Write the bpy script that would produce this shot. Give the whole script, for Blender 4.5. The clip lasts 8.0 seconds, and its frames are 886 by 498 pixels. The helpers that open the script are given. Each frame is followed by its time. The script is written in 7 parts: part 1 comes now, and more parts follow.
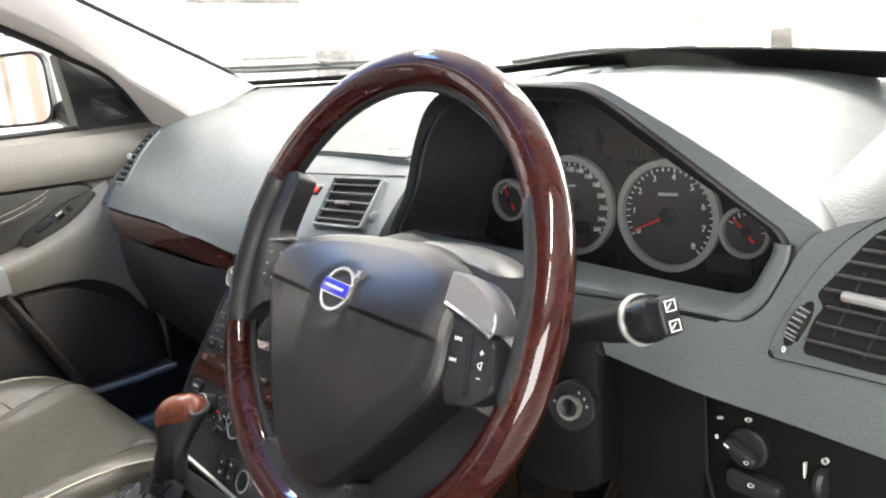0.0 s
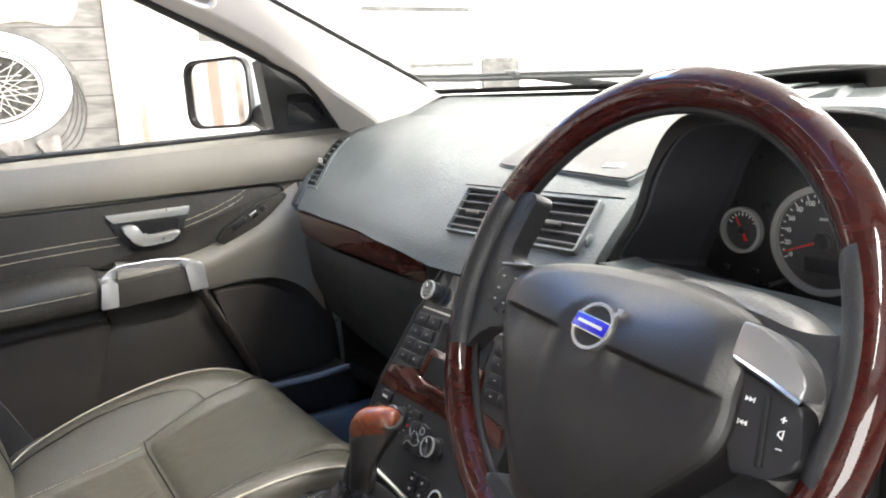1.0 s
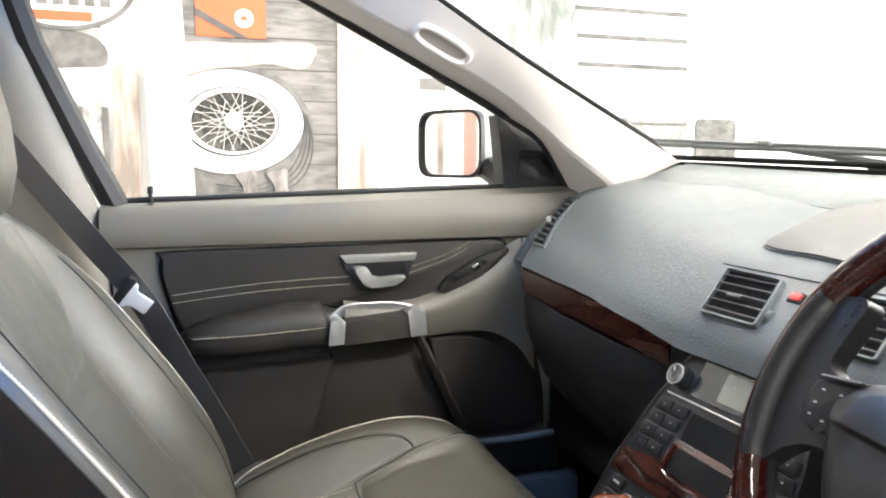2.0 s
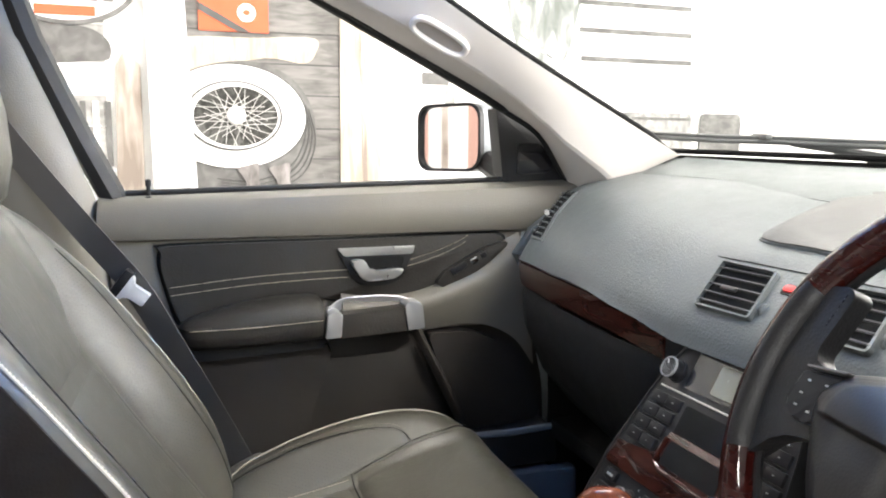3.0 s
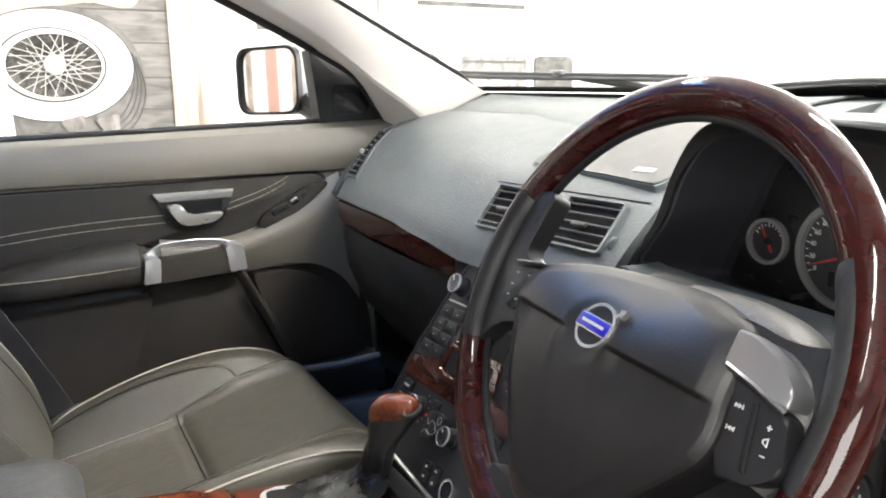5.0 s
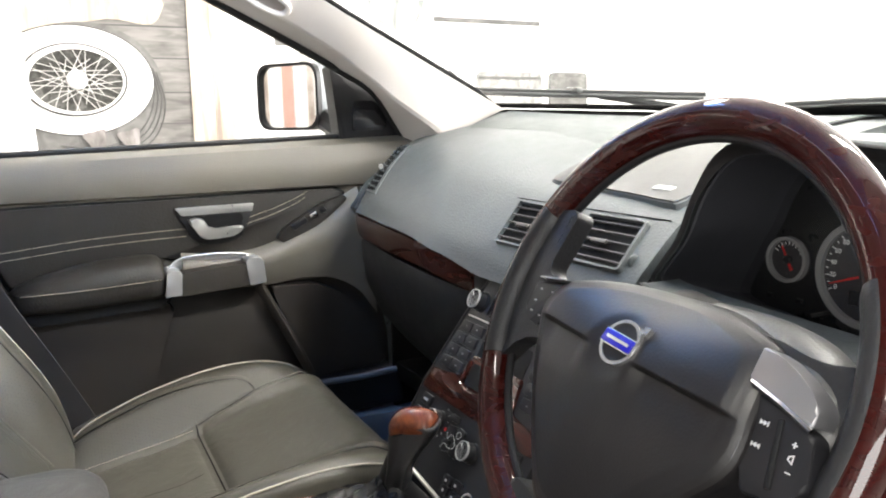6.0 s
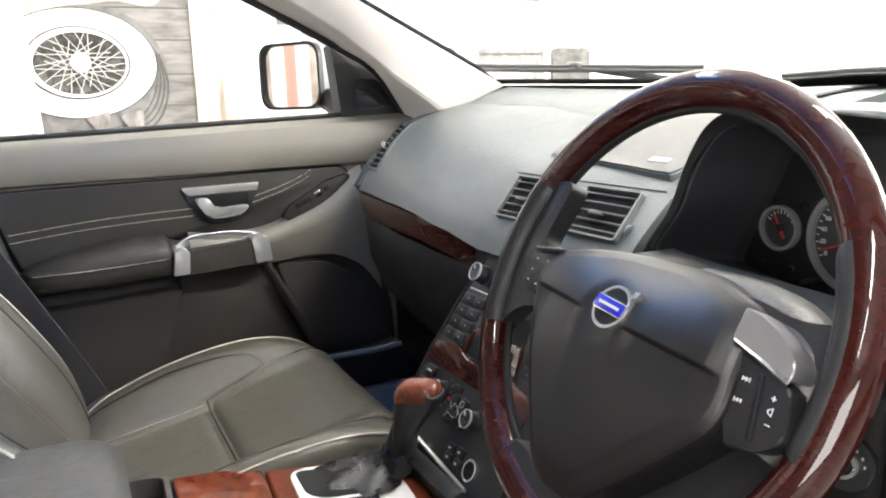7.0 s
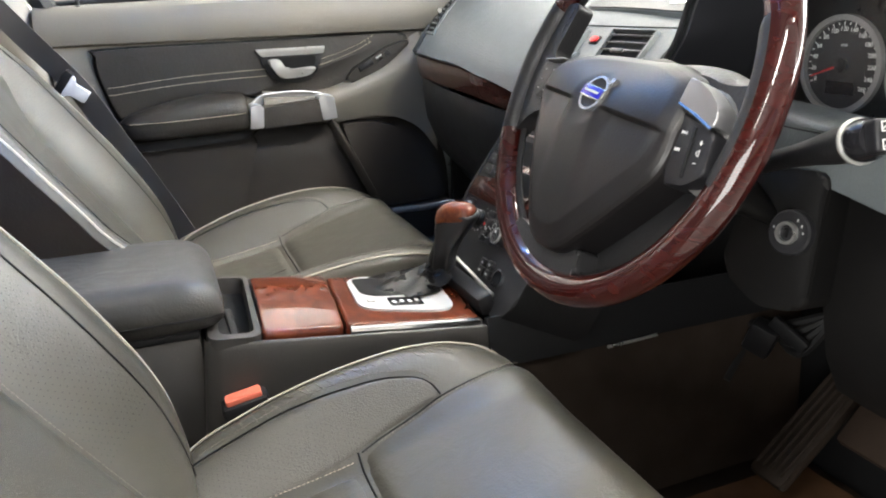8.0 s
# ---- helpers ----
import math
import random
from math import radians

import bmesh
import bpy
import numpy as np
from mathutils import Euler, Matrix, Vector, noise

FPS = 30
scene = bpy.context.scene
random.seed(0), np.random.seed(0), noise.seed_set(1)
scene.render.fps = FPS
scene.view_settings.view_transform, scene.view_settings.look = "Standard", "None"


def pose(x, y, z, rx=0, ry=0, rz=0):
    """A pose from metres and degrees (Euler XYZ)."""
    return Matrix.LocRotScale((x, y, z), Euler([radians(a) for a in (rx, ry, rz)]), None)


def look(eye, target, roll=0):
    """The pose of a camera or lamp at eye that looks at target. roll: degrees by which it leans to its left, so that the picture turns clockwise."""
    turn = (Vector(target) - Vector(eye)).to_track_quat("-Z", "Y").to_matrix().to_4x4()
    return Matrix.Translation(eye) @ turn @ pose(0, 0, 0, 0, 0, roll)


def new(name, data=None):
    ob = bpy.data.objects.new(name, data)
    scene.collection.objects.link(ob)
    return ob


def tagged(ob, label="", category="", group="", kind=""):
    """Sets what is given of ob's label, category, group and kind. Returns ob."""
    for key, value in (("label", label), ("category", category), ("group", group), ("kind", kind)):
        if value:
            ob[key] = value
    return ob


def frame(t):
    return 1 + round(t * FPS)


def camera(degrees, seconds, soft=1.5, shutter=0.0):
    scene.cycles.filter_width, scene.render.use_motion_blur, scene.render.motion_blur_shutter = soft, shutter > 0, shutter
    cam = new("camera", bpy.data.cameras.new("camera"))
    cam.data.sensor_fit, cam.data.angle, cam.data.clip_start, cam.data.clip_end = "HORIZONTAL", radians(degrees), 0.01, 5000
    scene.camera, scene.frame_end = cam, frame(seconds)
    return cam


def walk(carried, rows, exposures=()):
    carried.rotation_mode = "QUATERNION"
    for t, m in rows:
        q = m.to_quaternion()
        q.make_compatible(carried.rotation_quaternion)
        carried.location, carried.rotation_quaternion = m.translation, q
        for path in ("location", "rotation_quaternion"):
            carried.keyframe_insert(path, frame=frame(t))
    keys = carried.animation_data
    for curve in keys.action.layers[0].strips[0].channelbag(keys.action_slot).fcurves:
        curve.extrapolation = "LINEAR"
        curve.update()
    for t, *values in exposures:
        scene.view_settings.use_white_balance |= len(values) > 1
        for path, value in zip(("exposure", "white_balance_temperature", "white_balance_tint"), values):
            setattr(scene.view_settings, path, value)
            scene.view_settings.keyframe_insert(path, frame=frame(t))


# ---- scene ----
cam = camera(60.4, 8.0, 2.0)
PATH = [
    (0, (0.805, -0.291, 1.179), (-0.651, 1.018, 0.771), -5.4),
    (0.2, (0.793, -0.288, 1.186), (-0.665, 1.021, 0.788), -5.6),
    (0.5, (0.772, -0.303, 1.189), (-0.758, 0.924, 0.796), -5.3),
    (0.8, (0.741, -0.316, 1.191), (-0.881, 0.791, 0.813), -4.7),
    (1, (0.724, -0.328, 1.194), (-0.953, 0.7, 0.832), -3.9),
    (1.5, (0.687, -0.356, 1.198), (-1.098, 0.486, 0.876), -1.6),
    (2, (0.651, -0.395, 1.217), (-1.233, 0.237, 0.992), 0.1),
    (2.2, (0.646, -0.414, 1.222), (-1.272, 0.11, 1.006), -0.2),
    (3.3, (0.669, -0.361, 1.206), (-1.188, 0.329, 0.938), -0.2),
    (3.5, (0.689, -0.349, 1.202), (-1.143, 0.394, 0.902), -0.7),
    (4, (0.734, -0.317, 1.196), (-1.023, 0.579, 0.87), -1.2),
    (4.2, (0.748, -0.308, 1.195), (-0.977, 0.645, 0.856), -1.7),
    (5.3, (0.751, -0.321, 1.194), (-0.991, 0.587, 0.819), -1.1),
    (5.5, (0.755, -0.325, 1.196), (-0.993, 0.579, 0.836), -0.9),
    (6, (0.754, -0.329, 1.198), (-1.003, 0.566, 0.867), -1.1),
    (6.5, (0.751, -0.332, 1.2), (-1.017, 0.54, 0.864), -1.8),
    (7, (0.776, -0.334, 1.196), (-0.98, 0.542, 0.81), -2.0),
    (7.5, (0.854, -0.337, 1.191), (-0.881, 0.529, 0.703), -1.8),
    (7.7, (0.891, -0.34, 1.168), (-0.875, 0.457, 0.675), -1.6),
    (7.8, (0.912, -0.353, 1.152), (-0.865, 0.382, 0.601), -2.6),
    (7.9, (0.921, -0.356, 1.142), (-0.853, 0.341, 0.537), -3.0),
    (8, (0.936, -0.357, 1.128), (-0.845, 0.312, 0.512), -2.1),
]
EXPOSURES = [(0, 0.50), (0.5, 0.42), (1.0, 0.33), (1.5, 0.2), (2.0, 0.1), (3.5, -0.1), (4.0, -0.07), (5.5, 0.0), (6.5, 0.03), (7.5, 0.15), (8.0, 0.25)]
walk(cam, [(t, look(eye, target, roll)) for t, eye, target, roll in PATH], EXPOSURES)

# ---- world, lamps, exposure ----
world = bpy.data.worlds.new("world")
scene.world = world
world.use_nodes = True
_nt = world.node_tree
_sky = _nt.nodes.new("ShaderNodeTexSky")
_sky.sky_type = "NISHITA"
_sky.sun_disc = False
_sky.sun_elevation = radians(40)
_sky.sun_rotation = radians(100)
_nt.links.new(_sky.outputs[0], _nt.nodes["Background"].inputs["Color"])
_nt.nodes["Background"].inputs["Strength"].default_value = 0.06


def area_lamp(name, eye, target, sx, sy, watts, col):
    li = bpy.data.lights.new(name, "AREA")
    li.shape, li.size, li.size_y, li.energy, li.color = "RECTANGLE", sx, sy, watts, col
    ob = new(name, li)
    ob.matrix_world = look(eye, target)
    return ob


# daylight from the front door; the rear lamp is fill added for the facia
area_lamp("rear_fill", (3.7, -4.85, 1.6), (0.3, 0.0, 1.0), 3.6, 2.6, 360, (1.0, 0.985, 0.95))
area_lamp("daylight_front_door", (1.6, 5.6, 2.5), (0.4, 0.2, 1.0), 6.0, 1.8, 1180, (1.0, 0.98, 0.93))
# Ceiling tubes out of view, placed and powered to brighten dash, facia and seats.
TUBES = [(-1.6, 0.2, 40), (-1.6, 3.2, 30), (1.6, 3.2, 110), (0.2, 1.6, 140), (2.0, 1.2, 150), (1.7, -1.4, 75), (-1.6, -2.6, 30), (1.7, -3.2, 30)]
for _x, _y, _w in TUBES:
    area_lamp("added_tube_light", (_x, _y, 3.22), (_x, _y, 0), 0.25, 1.5, _w, (1.0, 0.96, 0.885))


# ---- materials ----
def mat(name, col, rough=0.5, metal=0.0, var=0.15, vscale=9.0, bump=0.0, bscale=300.0, grain="noise",
        coat=0.0, dist=0.001, spec=0.5, rvar=0.08, two=None, crease=0.0):
    """Principled surface: blotches at one scale, relief at a finer one."""
    m = bpy.data.materials.new(name)
    m.use_nodes = True
    nt = m.node_tree
    b = nt.nodes["Principled BSDF"]
    tc = nt.nodes.new("ShaderNodeTexCoord")
    n1 = nt.nodes.new("ShaderNodeTexNoise")
    n1.inputs["Scale"].default_value, n1.inputs["Detail"].default_value = vscale, 5
    nt.links.new(tc.outputs["Object"], n1.inputs["Vector"])
    mix = nt.nodes.new("ShaderNodeMix")
    mix.data_type = "RGBA"
    lo = [c * (1 - var) for c in col]
    hi = [min(1, c * (1 + var)) for c in (two or col)]
    mix.inputs[6].default_value, mix.inputs[7].default_value = (*lo, 1), (*hi, 1)
    nt.links.new(n1.outputs["Fac"], mix.inputs[0])
    nt.links.new(mix.outputs[2], b.inputs["Base Color"])
    mr = nt.nodes.new("ShaderNodeMapRange")
    mr.inputs["To Min"].default_value, mr.inputs["To Max"].default_value = max(0.02, rough - rvar), min(1, rough + rvar)
    n3 = nt.nodes.new("ShaderNodeTexNoise")
    n3.inputs["Scale"].default_value, n3.inputs["Detail"].default_value = vscale * 4.3, 3
    nt.links.new(tc.outputs["Object"], n3.inputs["Vector"])
    nt.links.new(n3.outputs["Fac"], mr.inputs["Value"])
    nt.links.new(mr.outputs["Result"], b.inputs["Roughness"])
    b.inputs["Metallic"].default_value = metal
    b.inputs["Specular IOR Level"].default_value = spec
    b.inputs["Coat Weight"].default_value = coat
    b.inputs["Coat Roughness"].default_value = 0.04
    if bump:
        if grain == "cell":
            n2 = nt.nodes.new("ShaderNodeTexVoronoi")
            n2.inputs["Scale"].default_value = bscale
            out = n2.outputs["Distance"]
        else:
            n2 = nt.nodes.new("ShaderNodeTexNoise")
            n2.inputs["Scale"].default_value, n2.inputs["Detail"].default_value = bscale, 3
            out = n2.outputs["Fac"]
        nt.links.new(tc.outputs["Object"], n2.inputs["Vector"])
        bp = nt.nodes.new("ShaderNodeBump")
        bp.inputs["Strength"].default_value, bp.inputs["Distance"].default_value = bump, dist
        nt.links.new(out, bp.inputs["Height"])
        if crease:
            n4 = nt.nodes.new("ShaderNodeTexNoise")
            n4.inputs["Scale"].default_value, n4.inputs["Detail"].default_value, n4.inputs["Distortion"].default_value = 22, 6, 1.2
            nt.links.new(tc.outputs["Object"], n4.inputs["Vector"])
            bc = nt.nodes.new("ShaderNodeBump")
            bc.inputs["Strength"].default_value, bc.inputs["Distance"].default_value = crease, 0.006
            nt.links.new(n4.outputs["Fac"], bc.inputs["Height"])
            nt.links.new(bc.outputs["Normal"], bp.inputs["Normal"])
        nt.links.new(bp.outputs["Normal"], b.inputs["Normal"])
    return m


def grain_mat(name, dark, mid, light, stretch, scale=6.0, rough=0.8):
    """Weathered, painted wood: grain drawn out along one axis, over broad blotches."""
    m = bpy.data.materials.new(name)
    m.use_nodes = True
    nt = m.node_tree
    b = nt.nodes["Principled BSDF"]
    tc, mp, info = nt.nodes.new("ShaderNodeTexCoord"), nt.nodes.new("ShaderNodeMapping"), nt.nodes.new("ShaderNodeObjectInfo")
    mp.inputs["Scale"].default_value = stretch
    shift = nt.nodes.new("ShaderNodeMath")
    shift.operation = "MULTIPLY"
    shift.inputs[1].default_value = 9.0
    nt.links.new(info.outputs["Random"], shift.inputs[0])
    nt.links.new(tc.outputs["Object"], mp.inputs["Vector"])
    nt.links.new(shift.outputs[0], mp.inputs["Location"])
    fine, broad = nt.nodes.new("ShaderNodeTexNoise"), nt.nodes.new("ShaderNodeTexNoise")
    fine.inputs["Scale"].default_value, fine.inputs["Detail"].default_value, fine.inputs["Distortion"].default_value = scale, 9, 0.6
    broad.inputs["Scale"].default_value, broad.inputs["Detail"].default_value = 5.5, 4
    nt.links.new(mp.outputs["Vector"], fine.inputs["Vector"])
    nt.links.new(tc.outputs["Object"], broad.inputs["Vector"])
    mix = nt.nodes.new("ShaderNodeMix")
    mix.inputs[0].default_value = 0.42
    nt.links.new(fine.outputs["Fac"], mix.inputs[2])
    nt.links.new(broad.outputs["Fac"], mix.inputs[3])
    cr = nt.nodes.new("ShaderNodeValToRGB")
    e = cr.color_ramp.elements
    e[0].position, e[0].color = 0.38, (*dark, 1)
    e[1].position, e[1].color = 0.62, (*light, 1)
    e.new(0.5).color = (*mid, 1)
    nt.links.new(mix.outputs[0], cr.inputs["Fac"])
    nt.links.new(cr.outputs["Color"], b.inputs["Base Color"])
    b.inputs["Roughness"].default_value = rough
    return m


def wood_mat(name, dark, mid, light, scale, stretch=(1, 1, 1), rough=0.42):
    m = bpy.data.materials.new(name)
    m.use_nodes = True
    nt = m.node_tree
    b = nt.nodes["Principled BSDF"]
    tc = nt.nodes.new("ShaderNodeTexCoord")
    mp = nt.nodes.new("ShaderNodeMapping")
    mp.inputs["Scale"].default_value = stretch
    n1 = nt.nodes.new("ShaderNodeTexNoise")
    n1.inputs["Scale"].default_value, n1.inputs["Detail"].default_value = scale, 8
    n1.inputs["Distortion"].default_value = 1.6
    cr = nt.nodes.new("ShaderNodeValToRGB")
    e = cr.color_ramp.elements
    e[0].position, e[0].color = 0.36, (*dark, 1)
    e[1].position, e[1].color = 0.66, (*light, 1)
    k = e.new(0.5)
    k.color = (*mid, 1)
    nt.links.new(tc.outputs["Object"], mp.inputs["Vector"])
    nt.links.new(mp.outputs["Vector"], n1.inputs["Vector"])
    nt.links.new(n1.outputs["Fac"], cr.inputs["Fac"])
    nt.links.new(cr.outputs["Color"], b.inputs["Base Color"])
    b.inputs["Roughness"].default_value = rough
    b.inputs["Specular IOR Level"].default_value = 0.05
    b.inputs["Coat Weight"].default_value = 1.0
    b.inputs["Coat Roughness"].default_value = 0.025
    return m


def glass_mat(name, tint=(1, 1, 1), rough=0.0):
    m = bpy.data.materials.new(name)
    m.use_nodes = True
    nt = m.node_tree
    b = nt.nodes["Principled BSDF"]
    b.inputs["Base Color"].default_value = (*tint, 1)
    b.inputs["Transmission Weight"].default_value = 1.0
    b.inputs["Roughness"].default_value = rough
    b.inputs["IOR"].default_value = 1.05
    return m


def film_mat(name, tint, rough=0.05, gloss=0.04):
    """A thin tinted film: lets coloured light through, with a little gloss."""
    m = bpy.data.materials.new(name)
    m.use_nodes = True
    nt = m.node_tree
    tr, gl, mx = nt.nodes.new("ShaderNodeBsdfTransparent"), nt.nodes.new("ShaderNodeBsdfGlossy"), nt.nodes.new("ShaderNodeMixShader")
    tr.inputs["Color"].default_value = (*tint, 1)
    gl.inputs["Roughness"].default_value = rough
    mx.inputs[0].default_value = gloss
    nt.links.new(tr.outputs[0], mx.inputs[1])
    nt.links.new(gl.outputs[0], mx.inputs[2])
    nt.links.new(mx.outputs[0], nt.nodes["Material Output"].inputs["Surface"])
    return m


def glow_mat(name, col, strength):
    m = bpy.data.materials.new(name)
    m.use_nodes = True
    b = m.node_tree.nodes["Principled BSDF"]
    b.inputs["Emission Color"].default_value = (*col, 1)
    b.inputs["Emission Strength"].default_value = strength
    return m


M_DASH = mat("dash_plastic", (0.072, 0.081, 0.083), 0.46, var=0.08, bump=0.36, bscale=330, grain="cell", dist=0.0009)
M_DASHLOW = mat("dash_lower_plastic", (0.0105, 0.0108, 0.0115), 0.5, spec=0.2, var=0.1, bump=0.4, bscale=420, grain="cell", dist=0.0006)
M_GRILLE = mat("speaker_cloth", (0.062, 0.062, 0.06), 0.7, var=0.06, bump=0.5, bscale=900, grain="cell", dist=0.0006)
M_DOOR = mat("door_upper_vinyl", (0.104, 0.094, 0.077), 0.5, var=0.08, bump=0.35, bscale=420, grain="cell", dist=0.0006)
M_DOORLOW = mat("door_lower_plastic", (0.021, 0.0178, 0.0155), 0.45, spec=0.3, var=0.12, bump=0.35, bscale=420, dist=0.0006)
M_DOORIN = mat("door_inset_leather", (0.0185, 0.0160, 0.0135), 0.55, spec=0.32, var=0.14, bump=0.45, bscale=260, grain="cell", dist=0.0007, crease=0.15)
M_LEATHER = mat("seat_leather", (0.050, 0.0465, 0.037), 0.35, spec=0.5, rvar=0.06, var=0.14, vscale=6, bump=0.28, bscale=420, grain="cell", dist=0.0005, crease=0.18)
M_WORN = mat("worn_leather", (0.13, 0.122, 0.10), 0.5, var=0.3, vscale=80)
M_PERF = mat("perforated_leather", (0.045, 0.0420, 0.0340), 0.40, rvar=0.05, var=0.12, vscale=6, bump=0.5, bscale=620, grain="cell", dist=0.0008, crease=0.18)
M_ARM = mat("armrest_leather", (0.046, 0.044, 0.041), 0.40, var=0.12, bump=0.35, bscale=420, grain="cell", dist=0.0006, crease=0.3)
M_CONSOLE = mat("console_plastic", (0.040, 0.0378, 0.0356), 0.42, var=0.1, spec=0.42, bump=0.35, bscale=420, dist=0.0006)
M_GAITER = mat("gaiter_leather", (0.006, 0.006, 0.0065), 0.28, var=0.15, spec=0.3, bump=0.3, bscale=420, grain="cell", dist=0.0005)
M_BEZEL = mat("brushed_bezel", (0.33, 0.33, 0.325), 0.42, 0.35, var=0.08, vscale=60)
M_SEATBACK = mat("seat_side_vinyl", (0.015, 0.012, 0.0105), 0.7, spec=0.12, var=0.2, bump=0.3, bscale=260, grain="cell", dist=0.0006)
M_GRIP = mat("black_grip_leather", (0.0165, 0.0165, 0.0178), 0.42, spec=0.35, var=0.14, bump=0.35, bscale=420, grain="cell", dist=0.0005)
M_PAD = mat("airbag_vinyl", (0.0080, 0.0072, 0.0078), 0.40, spec=0.44, var=0.08, rvar=0.03, bump=0.2, bscale=520, grain="cell", dist=0.0004)
M_SHOULDER = mat("spoke_leather", (0.055, 0.054, 0.053), 0.36, spec=0.5, var=0.1, bump=0.4, bscale=360, grain="cell", dist=0.0006)
M_BLACK = mat("black_plastic", (0.0125, 0.0125, 0.0135), 0.42, spec=0.25, var=0.15, bump=0.2, bscale=420, grain="cell", dist=0.0005)
M_MATT = mat("matt_black", (0.010, 0.010, 0.0105), 0.8, spec=0.1, var=0.2)
M_GLOSS = mat("gloss_black", (0.012, 0.012, 0.014), 0.12, var=0.1, rvar=0.03)
M_STACK = mat("centre_stack_grey", (0.018, 0.018, 0.020), 0.42, spec=0.25, var=0.1, bump=0.2, bscale=500)
M_BTN = mat("button_black", (0.014, 0.014, 0.016), 0.36, spec=0.25, var=0.15)
M_PULL = mat("satin_aluminium", (0.60, 0.605, 0.61), 0.36, 0.85, var=0.06)
M_SILVER = mat("satin_silver", (0.62, 0.62, 0.60), 0.3, 0.85, var=0.05)
M_CHROME = mat("chrome", (0.85, 0.85, 0.86), 0.09, 1.0, var=0.02, rvar=0.03)
M_KNOBCAP = mat("knob_cap_grey", (0.24, 0.245, 0.25), 0.34, 0.4, var=0.05)
M_PALE = mat("pale_silver_plate", (0.56, 0.56, 0.56), 0.34, 0.3, var=0.04)
M_PIPE = mat("cream_piping", (0.36, 0.33, 0.27), 0.5, var=0.15, vscale=40)
M_STITCH = mat("cream_thread", (0.42, 0.36, 0.28), 0.7, var=0.1)
M_STITCHDARK = mat("grey_thread", (0.15, 0.135, 0.11), 0.7, var=0.1)
M_PILLAR = mat("pillar_cloth", (0.55, 0.52, 0.495), 0.8, var=0.05, bump=0.3, bscale=700, dist=0.0005)
M_RIMWOOD = wood_mat("rim_wood", (0.0195, 0.0023, 0.0019), (0.0240, 0.0029, 0.0022), (0.0300, 0.0038, 0.0028), 34, (1, 1, 2.2))
M_TRIMWOOD = wood_mat("trim_wood", (0.020, 0.0048, 0.0034), (0.031, 0.0072, 0.005), (0.044, 0.0105, 0.0068), 22, (0.6, 2, 2.5))
M_BURL = wood_mat("console_wood", (0.068, 0.0135, 0.0055), (0.092, 0.0195, 0.0078), (0.120, 0.028, 0.011), 14, (1.2, 2.2, 1))
M_KNOBWOOD = wood_mat("knob_wood", (0.055, 0.011, 0.0045), (0.085, 0.019, 0.0072), (0.125, 0.033, 0.012), 42, (1.0, 1.6, 1))
# Dial plate, faces and hood lining lifted from black to carry the lens haze.
M_DIALPLATE = mat("hazed_dial_plate", (0.024, 0.0235, 0.027), 0.28, var=0.04, rvar=0.03)
M_DIALFACE = mat("dial_face_black", (0.026, 0.025, 0.027), 0.45, spec=0.4, var=0.1)
M_SLAT = mat("vent_slat_plastic", (0.036, 0.035, 0.034), 0.30, spec=0.65, var=0.1)
M_COLUMN = mat("column_plastic", (0.0045, 0.0043, 0.0043), 0.5, spec=0.18, var=0.12, bump=0.3, bscale=420, dist=0.0005)
M_HOODLIP = mat("shaded_hood_lip", (0.012, 0.0115, 0.0115), 0.55, spec=0.3, var=0.15, bump=0.3, bscale=420, grain="cell", dist=0.0005)
M_LINING = mat("hood_lining", (0.030, 0.031, 0.036), 0.55, spec=0.3, var=0.1, bump=0.25, bscale=420)
M_MIRRORSHELL = mat("mirror_silver", (0.19, 0.20, 0.215), 0.35, 0.4, var=0.05)
M_BADGE = mat("badge_chrome", (0.62, 0.62, 0.63), 0.22, 0.85, var=0.05)
M_BLUE = mat("blue_enamel", (0.012, 0.012, 0.28), 0.25, var=0.05, coat=0.6)
M_RED = mat("red_plastic", (0.55, 0.02, 0.02), 0.35, var=0.1)
M_ORANGE = mat("orange_red_button", (0.60, 0.14, 0.09), 0.35, var=0.1)
M_WHITE = mat("white_print", (0.8, 0.8, 0.78), 0.6, var=0.03)
M_ICON = mat("icon_print", (0.5, 0.5, 0.5), 0.6, var=0.03)
M_SHADECLOTH = mat("shaded_cloth", (0.34, 0.31, 0.285), 0.85, var=0.05)
M_GREYPRINT = mat("grey_print", (0.35, 0.35, 0.35), 0.6, var=0.05)
M_LCD = mat("lcd_green", (0.19, 0.19, 0.15), 0.25, var=0.05)
M_CARPET = mat("carpet", (0.040, 0.030, 0.0235), 0.95, spec=0.1, var=0.6, vscale=14, bump=0.9, bscale=900, dist=0.003)
M_PEDAL = mat("pedal_rubber", (0.030, 0.020, 0.014), 0.8, spec=0.2, var=0.25, vscale=60, bump=0.4, bscale=500)
M_FOOTREST = mat("dusty_foot_rest", (0.030, 0.022, 0.0165), 0.7, spec=0.25, var=0.3, vscale=50, bump=0.4, bscale=500)
M_MAT = mat("brown_floor_mat", (0.13, 0.068, 0.036), 0.95, spec=0.1, var=0.4, vscale=30, bump=0.9, bscale=900, dist=0.003)
M_BLUECARPET = mat("blue_grey_sill", (0.12, 0.135, 0.155), 0.5, var=0.15, bump=0.3, bscale=300)
M_BELT = mat("belt_webbing", (0.052, 0.048, 0.045), 0.55, var=0.1, bump=0.5, bscale=800, dist=0.0006)
M_RUBBER = mat("rubber", (0.008, 0.008, 0.0085), 0.6, var=0.2)
M_PAINT = mat("silver_paint", (0.42, 0.44, 0.47), 0.3, 0.6, var=0.04, coat=0.8)
M_GLASS = glass_mat("window_glass")
